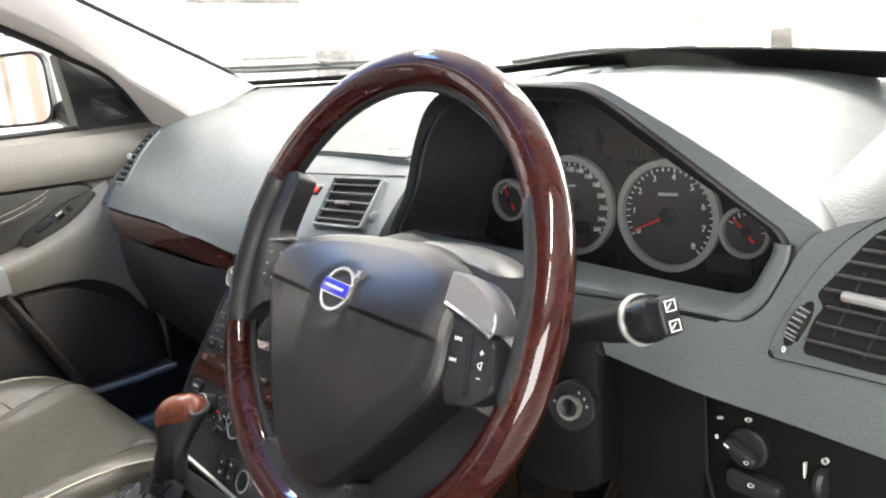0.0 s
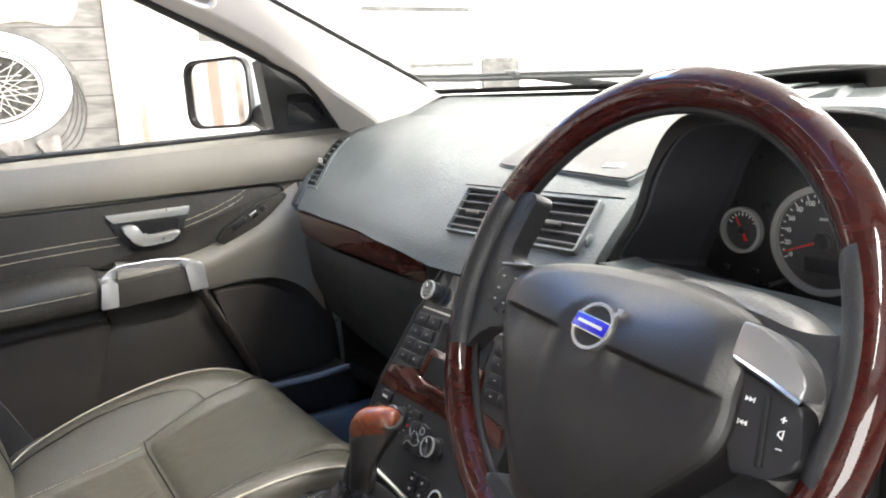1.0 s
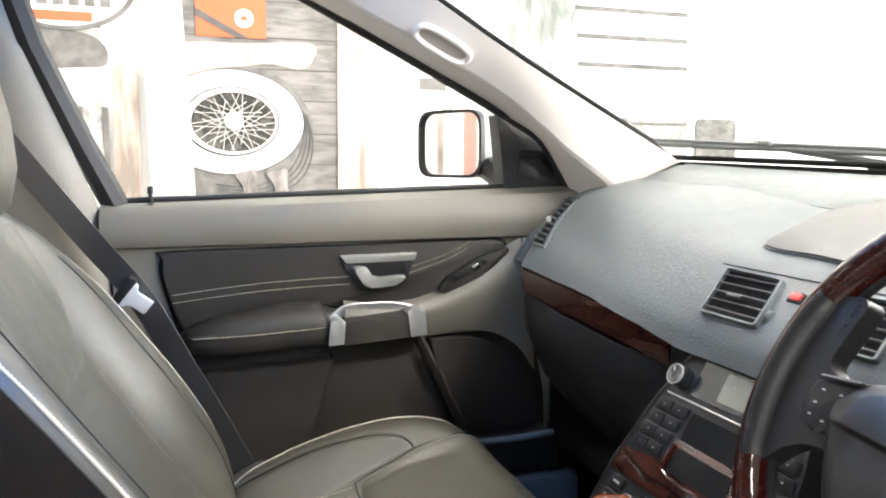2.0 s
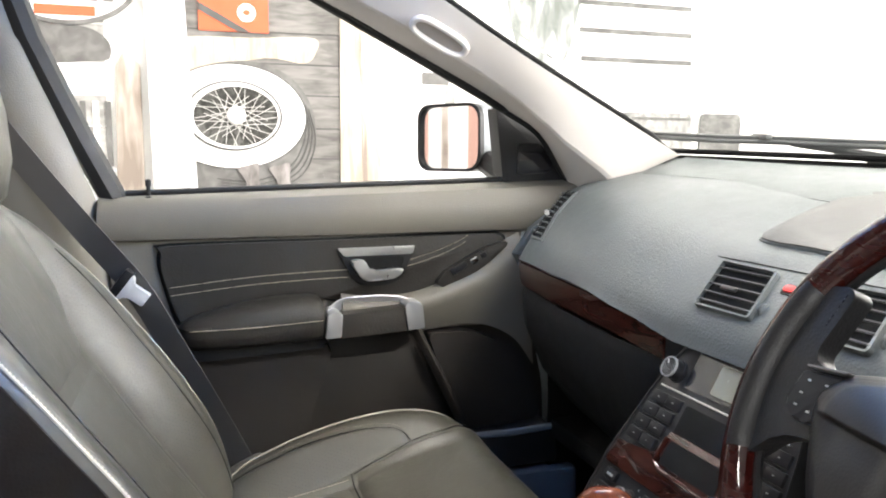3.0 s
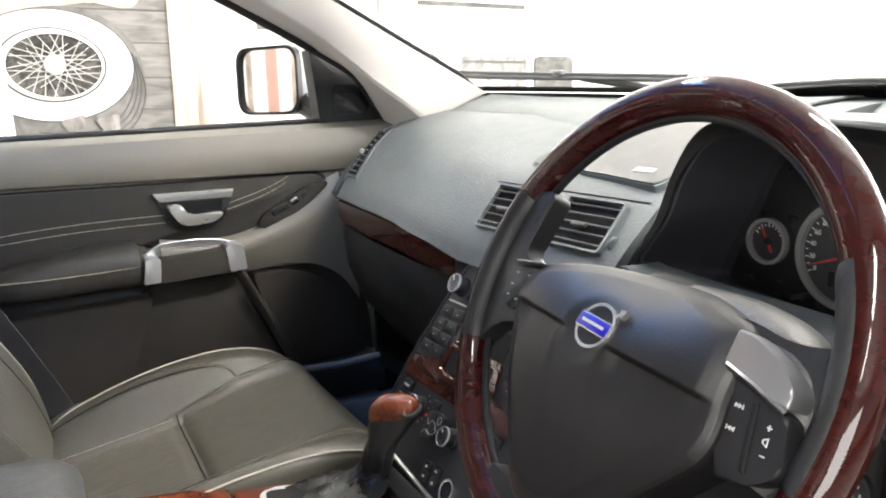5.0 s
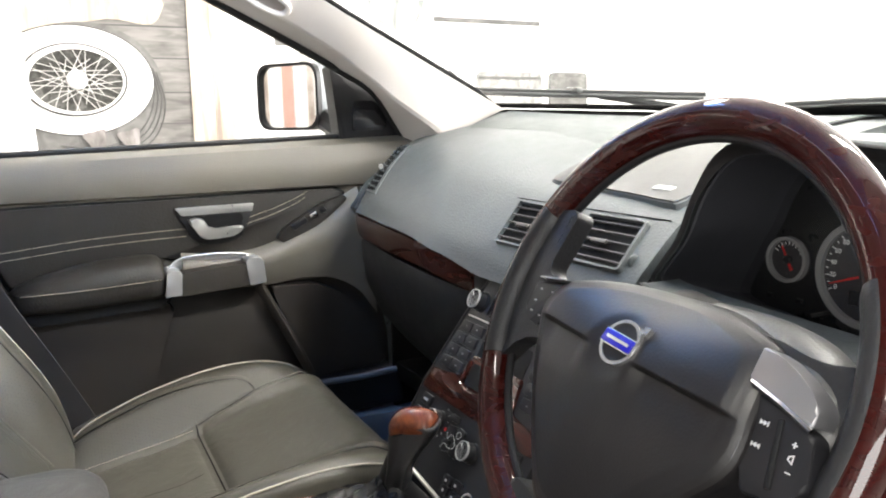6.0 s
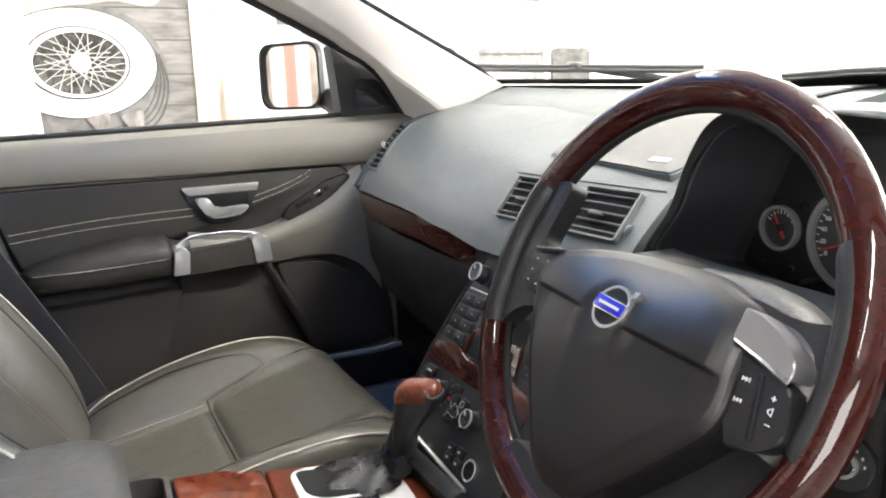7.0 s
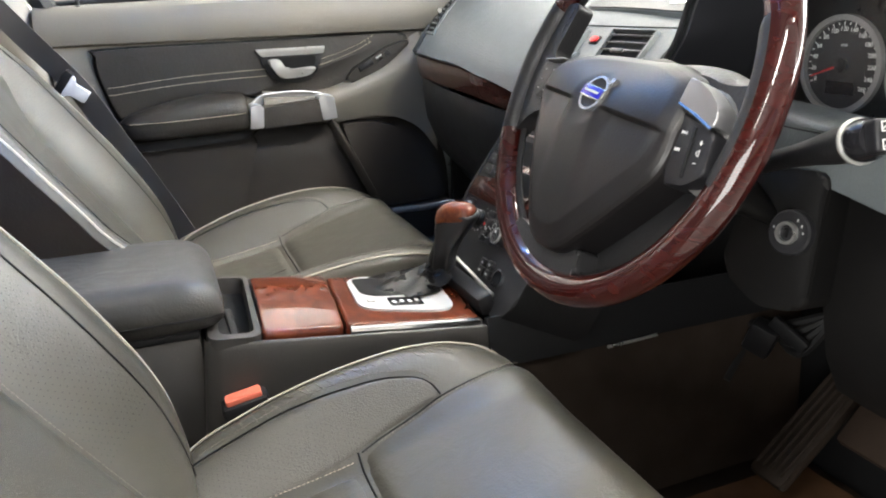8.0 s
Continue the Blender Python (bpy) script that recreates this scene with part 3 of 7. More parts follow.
part("outer_line", ring_slab(M_DOORPLANE, ellipse(-0.225, 1.372, 0.284, 0.204, 56), ellipse(-0.225, 1.372, 0.275, 0.196, 56), WX, WX + 0.022), M_PRINTBLACK, wheel)
part("rim_line", ring_slab(M_DOORPLANE, ellipse(-0.222, 1.375, 0.182, 0.134, 48), ellipse(-0.222, 1.375, 0.174, 0.127, 48), WX + 0.02, WX + 0.030), M_PRINTBLACK, wheel)
part("rim", ring_slab(M_DOORPLANE, ellipse(-0.222, 1.375, 0.174, 0.127, 48), ellipse(-0.215, 1.372, 0.158, 0.114, 48), WX + 0.02, WX + 0.034), M_PRINTWHITE, wheel)
part("wheel_well", slab(M_DOORPLANE, ellipse(-0.215, 1.372, 0.158, 0.114, 48), WX + 0.02, WX + 0.028), M_WELL, wheel)
for k in range(40):
    a = 2 * math.pi * k / 40 + 0.04 * (k % 3)
    a2 = a + (0.75 if k % 2 else -0.75)
    inner, outer_ = (0.036, 0.027) if k % 4 < 2 else (0.05, 0.037), (0.155, 0.112) if k % 4 != 3 else (0.12, 0.087)
    p, q = (-0.215 + inner[0] * math.cos(a2), 1.372 + inner[1] * math.sin(a2)), (-0.215 + outer_[0] * math.cos(a), 1.372 + outer_[1] * math.sin(a))
    part("spoke", tube([(WX + 0.036, *p), (WX + 0.030, *q)], 0.0016, 5), M_SPOKE, wheel)
part("hub", lathe(basis((WX + 0.026, -0.215, 1.375), (0, 1, 0), (0, 0, 1)), [(0.036, 0), (0.036, 0.01), (0.03, 0.018), (0.015, 0.022)], 24), M_PRINTWHITE, wheel)
for gy in (-0.17, -0.05):
    wall_piece("painted_rag", curve_pts([(gy - 0.045, 1.17), (gy, 1.185), (gy + 0.035, 1.19), (gy + 0.035, 1.12), (gy + 0.05, 1.05), (gy - 0.02, 1.05), (gy - 0.015, 1.12)], 4, True), 0.03, M_RAG, "grey hanging rag")
# painted barrels and a coil further along
for y0, y1, m_, lab in ((1.50, 1.87, M_PALEBOARD, "grey-white painted barrel"), (1.92, 2.15, M_LINE, "grey painted barrel")):
    b = wall_piece("painted_barrel", round_poly([(y0, 0.85), (y1, 0.85), (y1, 1.43), (y0, 1.43)], 0.03), 0.01, m_, lab)
    for z in (1.02, 1.22, 1.40):
        part("hoop", slab(M_DOORPLANE, rect(y1 - y0 - 0.02, 0.012, (y0 + y1) / 2, z), WX + 0.01, WX + 0.013), M_LINE, b)
wall_piece("painted_cloth", curve_pts([(0.93, 2.1), (0.95, 1.75), (1.05, 1.6), (1.18, 1.62), (1.25, 1.8), (1.27, 2.1)], 5, True), 0.005, M_HAZE, "pale grey green coil of hose")
# Red patches behind the view, added for the door mirror to reflect.
for z in (1.0, 1.9):
    wall_piece("sign", rect(0.5, 0.55, -3.0, z + 0.2), 0.01, M_PRINTRED, "red patch added for the door mirror to reflect")
    wall_piece("sign", rect(0.12, 0.9, -2.45, z + 0.1), 0.01, M_PRINTRED, "narrow red patch added for the door mirror to reflect")


# Unseen panel and upright strips, added so that the mirror shows coloured streaks.
single("pale_panel", box_between((-2.45, -5.05, 0.3), (-0.9, -5.04, 2.9), 0.004), M_WALL, "white panel added for the door mirror to reflect", "panel")
for k, (xx, ww, m_) in enumerate(((-2.25, 0.10, M_FADEDRED), (-2.02, 0.05, M_BROWNPOST), (-1.82, 0.10, M_FADEDRED), (-1.62, 0.06, M_BROWNPOST), (-1.35, 0.12, M_FADEDRED), (-1.05, 0.08, M_PRINTLIGHT))):
    single("painted_post", box_between((xx - ww / 2, -5.04, 0.6), (xx + ww / 2, -5.02, 2.4), 0.003), m_, "red, brown or grey strip added for the door mirror to reflect", "painted post", "rear wall posts")


# ---- the car's shell ----
body = thing("car", (0.0, -0.6, 0.25), "silver car body with pale headliner and dark floor", "car")
# side lines of the roof opening: A pillar, roof rail
PILLAR = [(0.62, 0.52, 1.22), (0.53, 0.14, 1.386), (0.45, -0.17, 1.527), (0.41, -0.45, 1.605)]     # screen side
SIDE = [(0.755, 0.46, 1.15), (0.686, 0.176, 1.30), (0.62, -0.09, 1.43), (0.565, -0.35, 1.55), (0.55, -0.6, 1.60)]  # window side


def roof_rows():
    rows = []
    for y, z, w in ((-0.30, 1.60, 0.44), (-0.6, 1.655, 0.50), (-1.2, 1.67, 0.52), (-1.9, 1.64, 0.52), (-2.5, 1.55, 0.5)):
        rows.append([(w * s, y - 0.02 * (1 - abs(s)), z + 0.05 * (1 - s * s)) for s in [i / 6 for i in range(-6, 7)]])
    return rows


part("headliner", thick(roof_rows(), 0.03), M_PILLAR, body, "pale cloth headliner")
part("roof", thick([[(x * 1.12, y, z + 0.04) for x, y, z in r] for r in roof_rows()], 0.01), M_PAINT, body, "silver painted roof")
part("floor_pan", box_between((-0.72, -2.6, 0.30), (0.72, 0.75, 0.40), 0.01), M_CARPET, body, "dark carpeted floor")
part("tunnel", box_between((-0.12, -2.2, 0.40), (0.12, 0.5, 0.55), 0.04), M_CARPET, body)
part("firewall", box_between((-0.74, 0.56, 0.35), (0.74, 0.60, 1.14), 0.005), M_MATT, body, "dark bulkhead lining")
part("rear_panel", box_between((-0.74, -2.65, 0.30), (0.74, -2.58, 1.1), 0.01), M_SEATBACK, body)
for s in (-1, 1):
    part("rear_side_panel", box_between((min(s * 0.74, s * 0.84), -2.6, 0.30), (max(s * 0.74, s * 0.84), -1.45, 1.14), 0.02), M_SEATBACK, body)
    part("sill", box_between((min(s * 0.66, s * 0.86), -2.6, 0.27), (max(s * 0.66, s * 0.86), 0.62, 0.44), 0.02), M_BLUECARPET if s < 0 else M_BLACK, body, "door sill trim")
    part("rear_pillar", tube([(s * 0.76, -1.5, 1.1), (s * 0.7, -1.6, 1.35), (s * 0.58, -1.7, 1.6)], 0.05, 10), M_PILLAR, body)
part("sill_cover", box_between((-0.80, -0.15, 0.47), (-0.655, 0.335, 0.600), 0.012), M_BLUECARPET, body, "blue-grey plastic sill cover")
# right-hand rear door, shut
part("rear_door_panel", box_between((0.74, -1.45, 0.40), (0.82, -0.72, 1.14), 0.02), M_DOORLOW, body)
part("rear_door_panel", box_between((-0.82, -1.45, 0.40), (-0.76, -0.62, 1.14), 0.02), M_DOORLOW, body)
part("outer_skin", thick([[(-0.86, y, z) for y in (-2.6, -1.5, -0.6, 0.24, 0.5)] for z in (0.3, 0.5, 0.8, 1.13)], 0.01), M_PAINT, body, "silver painted side")
part("bonnet", thick([[(x, y, 1.10 + 0.05 * (1 - (x / 0.85) ** 2) - 0.14 * ((y - 0.75) / 1.0) ** 2) for x in [i * 0.142 - 0.85 for i in range(13)]] for y in (0.76, 0.95, 1.2, 1.5, 1.75)], 0.012), M_PAINT, body, "silver painted bonnet")
part("front_end", box_between((-0.85, 1.66, 0.35), (0.85, 1.74, 0.97), 0.03), M_PAINT, body)
part("wing", box_between((-0.88, 0.5, 0.5), (-0.83, 1.72, 1.02), 0.03), M_PAINT, body)
part("wing", box_between((0.83, 0.5, 0.5), (0.88, 1.72, 1.02), 0.03), M_PAINT, body)
for sx in (-0.78, 0.78):
    for sy in (1.05, -1.95):
        wh = part("wheel", lathe(basis((sx, sy, 0.36), (0, 1, 0), (0, 0, 1)), [(0.2, -0.11), (0.34, -0.11), (0.36, -0.08), (0.36, 0.08), (0.34, 0.11), (0.2, 0.11)], 36), M_RUBBER, body, "black rubber tyre")
        part("rim", lathe(basis((sx, sy, 0.36), (0, 1, 0), (0, 0, 1)), [(0.2, -0.09), (0.21, 0), (0.2, 0.09)], 30), M_SILVER, wh)

# ---- windscreen, wipers, cowl ----
def screen_base(x):
    """Lower edge of the windscreen: y, z."""
    k = (x / 0.64) ** 2
    return 0.70 - 0.18 * k, 1.198 - 0.042 * x - 0.07 * max(0.0, x) ** 2


screen = thing("windscreen", (0, 0.70, 1.19), "clear windscreen with a black border", "windscreen")
rows = []
for v in range(5):
    f = v / 4
    row = []
    for i in range(13):
        s = i / 6 - 1
        x0 = 0.64 * s
        y0, z0 = screen_base(x0)
        x1, y1, z1 = 0.44 * s, -0.28 - 0.05 * s * s, 1.62
        row.append((x0 + (x1 - x0) * f, y0 + (y1 - y0) * f + 0.02 * math.sin(math.pi * f), z0 + (z1 - z0) * f + 0.015 * math.sin(math.pi * f)))
    rows.append(row)
g = part("pane", thick(rows, 0.004), M_GLASS, screen, "clear glass")
g.visible_shadow = False
band = []
for f in (0.66, 0.74, 0.82, 0.91, 1.0):
    k = min(3, int(f * 4))
    band.append([(q[0], q[1] - 0.006, q[2] - 0.004) for q in (Vector(u).lerp(Vector(w), f * 4 - k) for u, w in zip(rows[k], rows[k + 1]))])
part("shade_band", loft(band), M_TINT, screen, "blue tinted shade band")
edge = [(x, screen_base(x)[0] - 0.006, screen_base(x)[1] + 0.004) for x in [i * 0.64 / 10 for i in range(-10, 11)]]
part("lower_seal", tube(edge, 0.0045, 8, flat=1.4), M_MATT, screen, "black rubber seal")
frit = []
for x in [-0.30 + 0.03 * i for i in range(31)]:
    y, z = screen_base(x)
    h = 0.002 + 0.012 * min(1.0, (x + 0.30) / 0.35) + 0.014 * max(0.0, min(1.0, (x + 0.05) / 0.30))
    frit.append([(x, y - 0.010, z - 0.004), (x, y - 0.010 - 2.2 * h * 0.5, z - 0.004 + h * 0.6), (x, y - 0.010 - 2.2 * h, z - 0.004 + h)])
part("black_border", thick(frit, 0.002), M_COLUMN, screen, "black printed border of the glass")
for s in (-1, 1):
    part("side_seal", tube([(s * 0.64, 0.515, 1.222)] + [(s * x * 1.005, y + 0.004, z + 0.004) for x, y, z in curve_pts(PILLAR, 5)[1:]], 0.0045, 8), M_MATT, screen, "black rubber seal")
cowl = []
for x in [i * 0.08 for i in range(-9, 10)]:
    y, z = screen_base(x)
    cowl.append([(x, y + 0.008, z - 0.004), (x, y + 0.03, z - 0.006), (x, y + 0.06, z - 0.015), (x, y + 0.10, z - 0.03), (x, y + 0.13, z - 0.06)])
single("cowl_panel", thick(cowl, 0.006), M_MATT, "black plastic cowl panel below the windscreen", "cowl panel")


def wiper(pts, arm, label):
    base = Vector(arm[0])
    w = thing("wiper", base, label, "wiper", "wipers")
    part("blade", tube(pts, 0.0038, 8, flat=1.3), M_WIPER, w, "black rubber blade")
    part("spine", tube([(x, y + 0.004, z + 0.0075) for x, y, z in pts], 0.0035, 6, flat=1.5), M_WIPER, w, "metal spine, greyed for glare")
    part("arm", tube(arm, 0.006, 8, flat=1.4), M_WIPER, w)
    part("hinge", lathe(pose(*arm[0]), [(0.018, -0.02), (0.018, 0.004), (0.012, 0.01)], 18), M_WIPER, w)
    mid = pts[len(pts) // 2]
    part("clip", rbox(pose(mid[0], mid[1] + 0.004, mid[2] + 0.010, 0, 3, -12), 0.055, 0.014, 0.011, 0.004), M_WIPER, w)


wiper(curve_pts([(-0.70, 0.475, 1.259), (-0.655, 0.505, 1.255), (-0.56, 0.565, 1.248), (-0.47, 0.625, 1.243), (-0.36, 0.668, 1.236), (-0.24, 0.695, 1.229)], 3), [(0.04, 0.745, 1.180), (-0.14, 0.735, 1.196), (-0.298, 0.705, 1.214), (-0.46, 0.64, 1.243)], "windscreen wiper, greyed for glare, lying at the foot of the screen")
wiper(curve_pts([(-0.08, 0.700, 1.207), (0.10, 0.685, 1.209), (0.25, 0.672, 1.194), (0.41, 0.635, 1.176), (0.52, 0.595, 1.165)], 3), [(0.66, 0.58, 1.12), (0.50, 0.635, 1.148), (0.25, 0.682, 1.190)], "windscreen wiper, greyed for glare, lying at the foot of the screen")

# ---- A pillars with grab handles ----
for s in (-1, 1):
    t = thing("pillar_trim", (s * 0.66, 0.48, 1.16), "pale beige cloth windscreen pillar trim with a grab handle", "pillar trim", "pillar trims")
    inner = curve_pts(PILLAR, 6)
    outer = curve_pts([(0.745, 0.356, 1.146), (0.738, 0.320, 1.20), (0.722, 0.268, 1.262), (0.700, 0.19, 1.303), (0.64, -0.03, 1.40), (0.585, -0.33, 1.535)], 5)
    rows = []
    n = 16
    for i in range(n):
        f = i / (n - 1)
        a, b = inner[round(f * (len(inner) - 1))], outer[round(f * (len(outer) - 1))]
        mid = a.lerp(b, 0.60) + Vector((-0.052, -0.030, -0.012)) * (1 - 0.3 * f)
        quarter = a.lerp(mid, 0.45) + Vector((-0.003, 0.0, 0.002))
        row = [a, a.lerp(quarter, 0.5), quarter, quarter.lerp(mid, 0.6), quarter.lerp(mid, 0.9), mid.lerp(b, 0.03), mid.lerp(b, 0.12), mid.lerp(b, 0.5), b]
        rows.append([Vector((s * p.x, p.y, p.z)) for p in row])
    back = [[p + Vector((s * 0.020, 0.009, 0.0015)) for p in reversed(r)] for r in rows]
    part("trim", loft([r + q for r, q in zip(rows, back)], True, True), M_PILLAR, t, smooth=14)
    part("door_seal", tube([(s * (p.x + 0.008), p.y + 0.003, p.z) for p in outer], 0.009, 8), M_RUBBER, t, "black rubber door seal")
    hold = min(range(1, n - 1), key=lambda i: abs(rows[i][2].lerp(rows[i][4], 0.55).y - 0.018))
    ax = (rows[hold - 1][3] - rows[hold + 1][3]).normalized()
    nn = (rows[hold][4] - rows[hold][2]).cross(ax).normalized()
    if nn.x * s > 0:
        nn = -nn
    bb = nn.cross(ax)
    gm = basis(rows[hold][2].lerp(rows[hold][4], 0.62) + nn * 0.0045, ax, bb)
    loop = [gm @ Vector((0.052 * math.copysign(abs(math.cos(a)) ** 0.6, math.cos(a)), 0.0165 * math.copysign(abs(math.sin(a)) ** 0.8, math.sin(a)), 0)) for a in (2 * math.pi * i / 36 for i in range(36))]
    part("grab_handle", tube(loop, 0.0055, 8, True), M_PILLAR, t, "pale beige moulded grab handle")
    # No hollow here: a greyer patch on the trim stands for the recess's shade.
    part("handle_recess", slab(gm, [(0.050 * math.copysign(abs(math.cos(a)) ** 0.6, math.cos(a)), 0.0145 * math.sin(a)) for a in (2 * math.pi * i / 36 for i in range(36))], -0.012, -0.0015), M_SHADECLOTH, t, "darker patch standing for the shaded recess behind the handle")
for s in (-1, 1):
    t = thing("centre_pillar_trim", (s * 0.74, -0.6, 0.9), "grey centre pillar trim with a black door frame", "pillar trim", "pillar trims")
    ys = -0.56 if s < 0 else -0.80
    rows = []
    for y, z, x in ((ys + 0.02, 0.45, 0.73), (ys + 0.02, 0.8, 0.735), (ys + 0.01, 1.1, 0.735), (ys - 0.045, 1.25, 0.715), (ys - 0.10, 1.4, 0.675), (ys - 0.13, 1.6, 0.56)):
        rows.append([(s * (x + 0.02), y + 0.02, z), (s * x, y, z), (s * (x - 0.012), y - 0.05, z), (s * x, y - 0.12, z), (s * (x + 0.03), y - 0.15, z)])
    part("trim", thick(rows, 0.012), M_PILLAR if s > 0 else M_DOOR, t)
    part("door_frame", tube([(s * 0.765, ys + 0.05, 1.14), (s * 0.745, ys + 0.0, 1.25), (s * 0.705, ys - 0.06, 1.4), (s * 0.6, ys - 0.1, 1.57)], 0.022, 8), M_RUBBER, t, "black rubber door seal")
    rail = [(s * x, y, z) for x, y, z in curve_pts(SIDE[3:] + [(0.56, -1.2, 1.61), (0.58, -1.7, 1.58)], 4)]
    part("roof_rail", tube(rail, 0.028, 8), M_PILLAR, t)

# ---- passenger door ----
door = thing("passenger_door", (-0.75, -0.15, 0.45), "closed car door with grey-beige trim, black leather inset and silver pull", "car door")
card = [(-0.53, 1.135), (0.25, 1.135), (0.235, 1.05), (0.24, 1.0), (0.29, 0.75), (0.30, 0.46), (-0.40, 0.45), (-0.48, 0.6), (-0.515, 0.9)]
# Lower card takes dark plastic in place of beige, to put its shade in.
part("door_card", slab(M_DOORPLANE, round_poly(card, 0.02), -0.82, -0.738, 0.006), M_DOORLOW, door, "door card, darkened below the armrest for the shade there")
part("card_upper", slab(M_DOORPLANE, round_poly([(-0.53, 1.135), (0.25, 1.135), (0.235, 1.05), (0.24, 1.0), (0.255, 0.92), (0.20, 0.885), (-0.50, 0.885), (-0.515, 0.95)], 0.02), -0.80, -0.7345, 0.006), M_DOOR, door, "grey-beige vinyl upper card")
rows = []
for y in [-0.535 + 0.0745 * i for i in range(13)]:
    b = 0.022 * (y + 0.53) / 0.76
    rows.append([(-0.742, y, 1.068), (-0.722, y, 1.074), (-0.714, y, 1.092), (-0.717, y, 1.115 + b * 0.5), (-0.728, y, 1.134 + b), (-0.748, y, 1.145 + b), (-0.772, y, 1.146 + b)])
part("upper_trim", thick(rows, 0.012), M_DOOR, door, "soft grey-beige upper trim")
INSET = [(-0.424, 1.066), (-0.442, 1.054), (-0.4455, 1.030), (-0.436, 0.985), (-0.412, 0.915), (-0.358, 0.918), (-0.184, 0.955), (-0.141, 0.948), (-0.065, 0.945), (0.013, 0.951), (0.082, 0.974), (0.181, 1.026), (0.203, 1.052), (0.19, 1.068), (0.143, 1.072), (-0.13, 1.068)]
part("inset_groove", slab(M_DOORPLANE, curve_pts(INSET, 4, True), -0.76, -0.7315, 0.001), M_MATT, door, "black shadow groove")
inset = [(y * 0.981 - 0.002, 1.008 + (z - 1.008) * 0.925) for y, z in INSET]
part("inset", slab(M_DOORPLANE, curve_pts(inset, 4, True), -0.76, -0.7255, 0.007, 4), M_DOORIN, door, "black leather door inset", 60)
for dz in (0.0, -0.014):
    st = [(-0.7250, y, z + dz) for y, z in [(-0.425, 0.989), (-0.3, 1.001), (-0.2, 1.006), (-0.115, 1.008)]]
    part("stitch_line", dashes(curve_pts(st, 5), 0.0034, 0.0027, 0.0006), M_STITCH, door, "cream twin stitching")
    st = [(-0.7250, y + dz * 0.4, z + dz * 0.9) for y, z in [(0.005, 1.022), (0.06, 1.038), (0.105, 1.056), (0.122, 1.066)]]
    part("stitch_line", dashes(curve_pts(st, 5), 0.0034, 0.0027, 0.0006), M_STITCH, door)
# the moulded section sweeps up from the pull to the corner, and its lower edge curves down over the speaker
sweep_top = curve_pts([(-0.13, 0.955), (-0.065, 0.946), (0.013, 0.951), (0.082, 0.974), (0.15, 1.008), (0.197, 1.045), (0.228, 1.064)], 5)
sweep_low = curve_pts([(-0.13, 0.892), (-0.06, 0.893), (0.03, 0.891), (0.10, 0.897), (0.165, 0.888), (0.222, 0.855), (0.262, 0.800)], 5)
rows = []
for k in range(9):
    f = k / 8
    row = []
    for p, q in zip(sweep_top, sweep_low):
        r = p.lerp(q, f)
        out = 0.024 * min(1.0, f * 6) * (1 - 0.75 * f ** 1.6)
        row.append((-0.734 + out, r.x, r.y))
    rows.append(row)
part("front_wing", thick(rows, 0.012), M_DOOR, door, "grey-beige moulded door section", 60)
sw = part("switch_panel", slab(M_DOORPLANE, round_poly([(0.052, 0.976), (0.070, 0.998), (0.150, 1.041), (0.196, 1.054), (0.200, 1.046), (0.160, 1.012), (0.110, 0.980), (0.070, 0.965)], 0.008), -0.73, -0.7100, 0.002), M_DOORIN, door, "dark switch panel")
part("window_switch", rbox(pose(-0.709, 0.098, 1.004, 28, 0, 0), 0.006, 0.034, 0.012, 0.002), M_BTN, sw)
part("window_switch", rbox(pose(-0.709, 0.128, 1.018, 28, 0, 0), 0.006, 0.016, 0.012, 0.002), M_CHROME, sw)
part("lock_button", rbox(pose(-0.709, 0.148, 1.028, 28, 0, 0), 0.005, 0.012, 0.011, 0.002), M_BTN, sw)
rows = []
for y, zt, zb, xo in ((-0.418, 0.912, 0.894, -0.712), (-0.414, 0.922, 0.887, -0.690), (-0.400, 0.934, 0.884, -0.676), (-0.36, 0.947, 0.884, -0.668), (-0.30, 0.960, 0.885, -0.666), (-0.24, 0.967, 0.887, -0.666), (-0.19, 0.968, 0.889, -0.667), (-0.172, 0.964, 0.890, -0.669), (-0.1635, 0.953, 0.892, -0.676)):
    zs = zb + 0.034
    rows.append([(-0.74, y, zt - 0.002), (-0.722, y, zt), (-0.704, y, zt - 0.003), (xo - 0.018, y, zt - 0.010), (xo - 0.006, y, zt - 0.020), (xo, y, zs + 0.004), (xo - 0.0015, y, zs - 0.001), (xo - 0.001, y, zs - 0.006), (xo - 0.003, y, zb + 0.010), (xo - 0.012, y, zb + 0.001), (-0.74, y, zb)])
part("armrest", loft(rows, True, True), M_DOORIN, door, "padded black leather armrest", 60)
part("armrest_stitch", dashes(curve_pts([(-0.6650, y, z) for y, z in [(-0.395, 0.9225), (-0.3, 0.9225), (-0.2, 0.9262), (-0.172, 0.9275)]], 4), 0.0034, 0.0027, 0.0006), M_STITCH, door)
part("armrest_base", slab(M_DOORPLANE, round_poly([(-0.405, 0.893), (-0.163, 0.898), (-0.163, 0.872), (-0.385, 0.862)], 0.01), -0.745, -0.69, 0.006), M_BLACK, door)
pull = part("door_pull", slab(M_DOORPLANE, round_poly([(-0.167, 0.894), (-0.139, 0.895), (-0.136, 0.936), (-0.146, 0.941), (-0.162, 0.938)], 0.002), -0.73, -0.664, 0.0012), M_PULL, door, "satin silver pull bracket")
part("leg", slab(M_DOORPLANE, round_poly([(0.016, 0.902), (-0.015, 0.900), (-0.021, 0.947), (-0.012, 0.952), (0.006, 0.951), (0.012, 0.944)], 0.002), -0.73, -0.664, 0.0012), M_PULL, pull, "satin silver bracket leg")
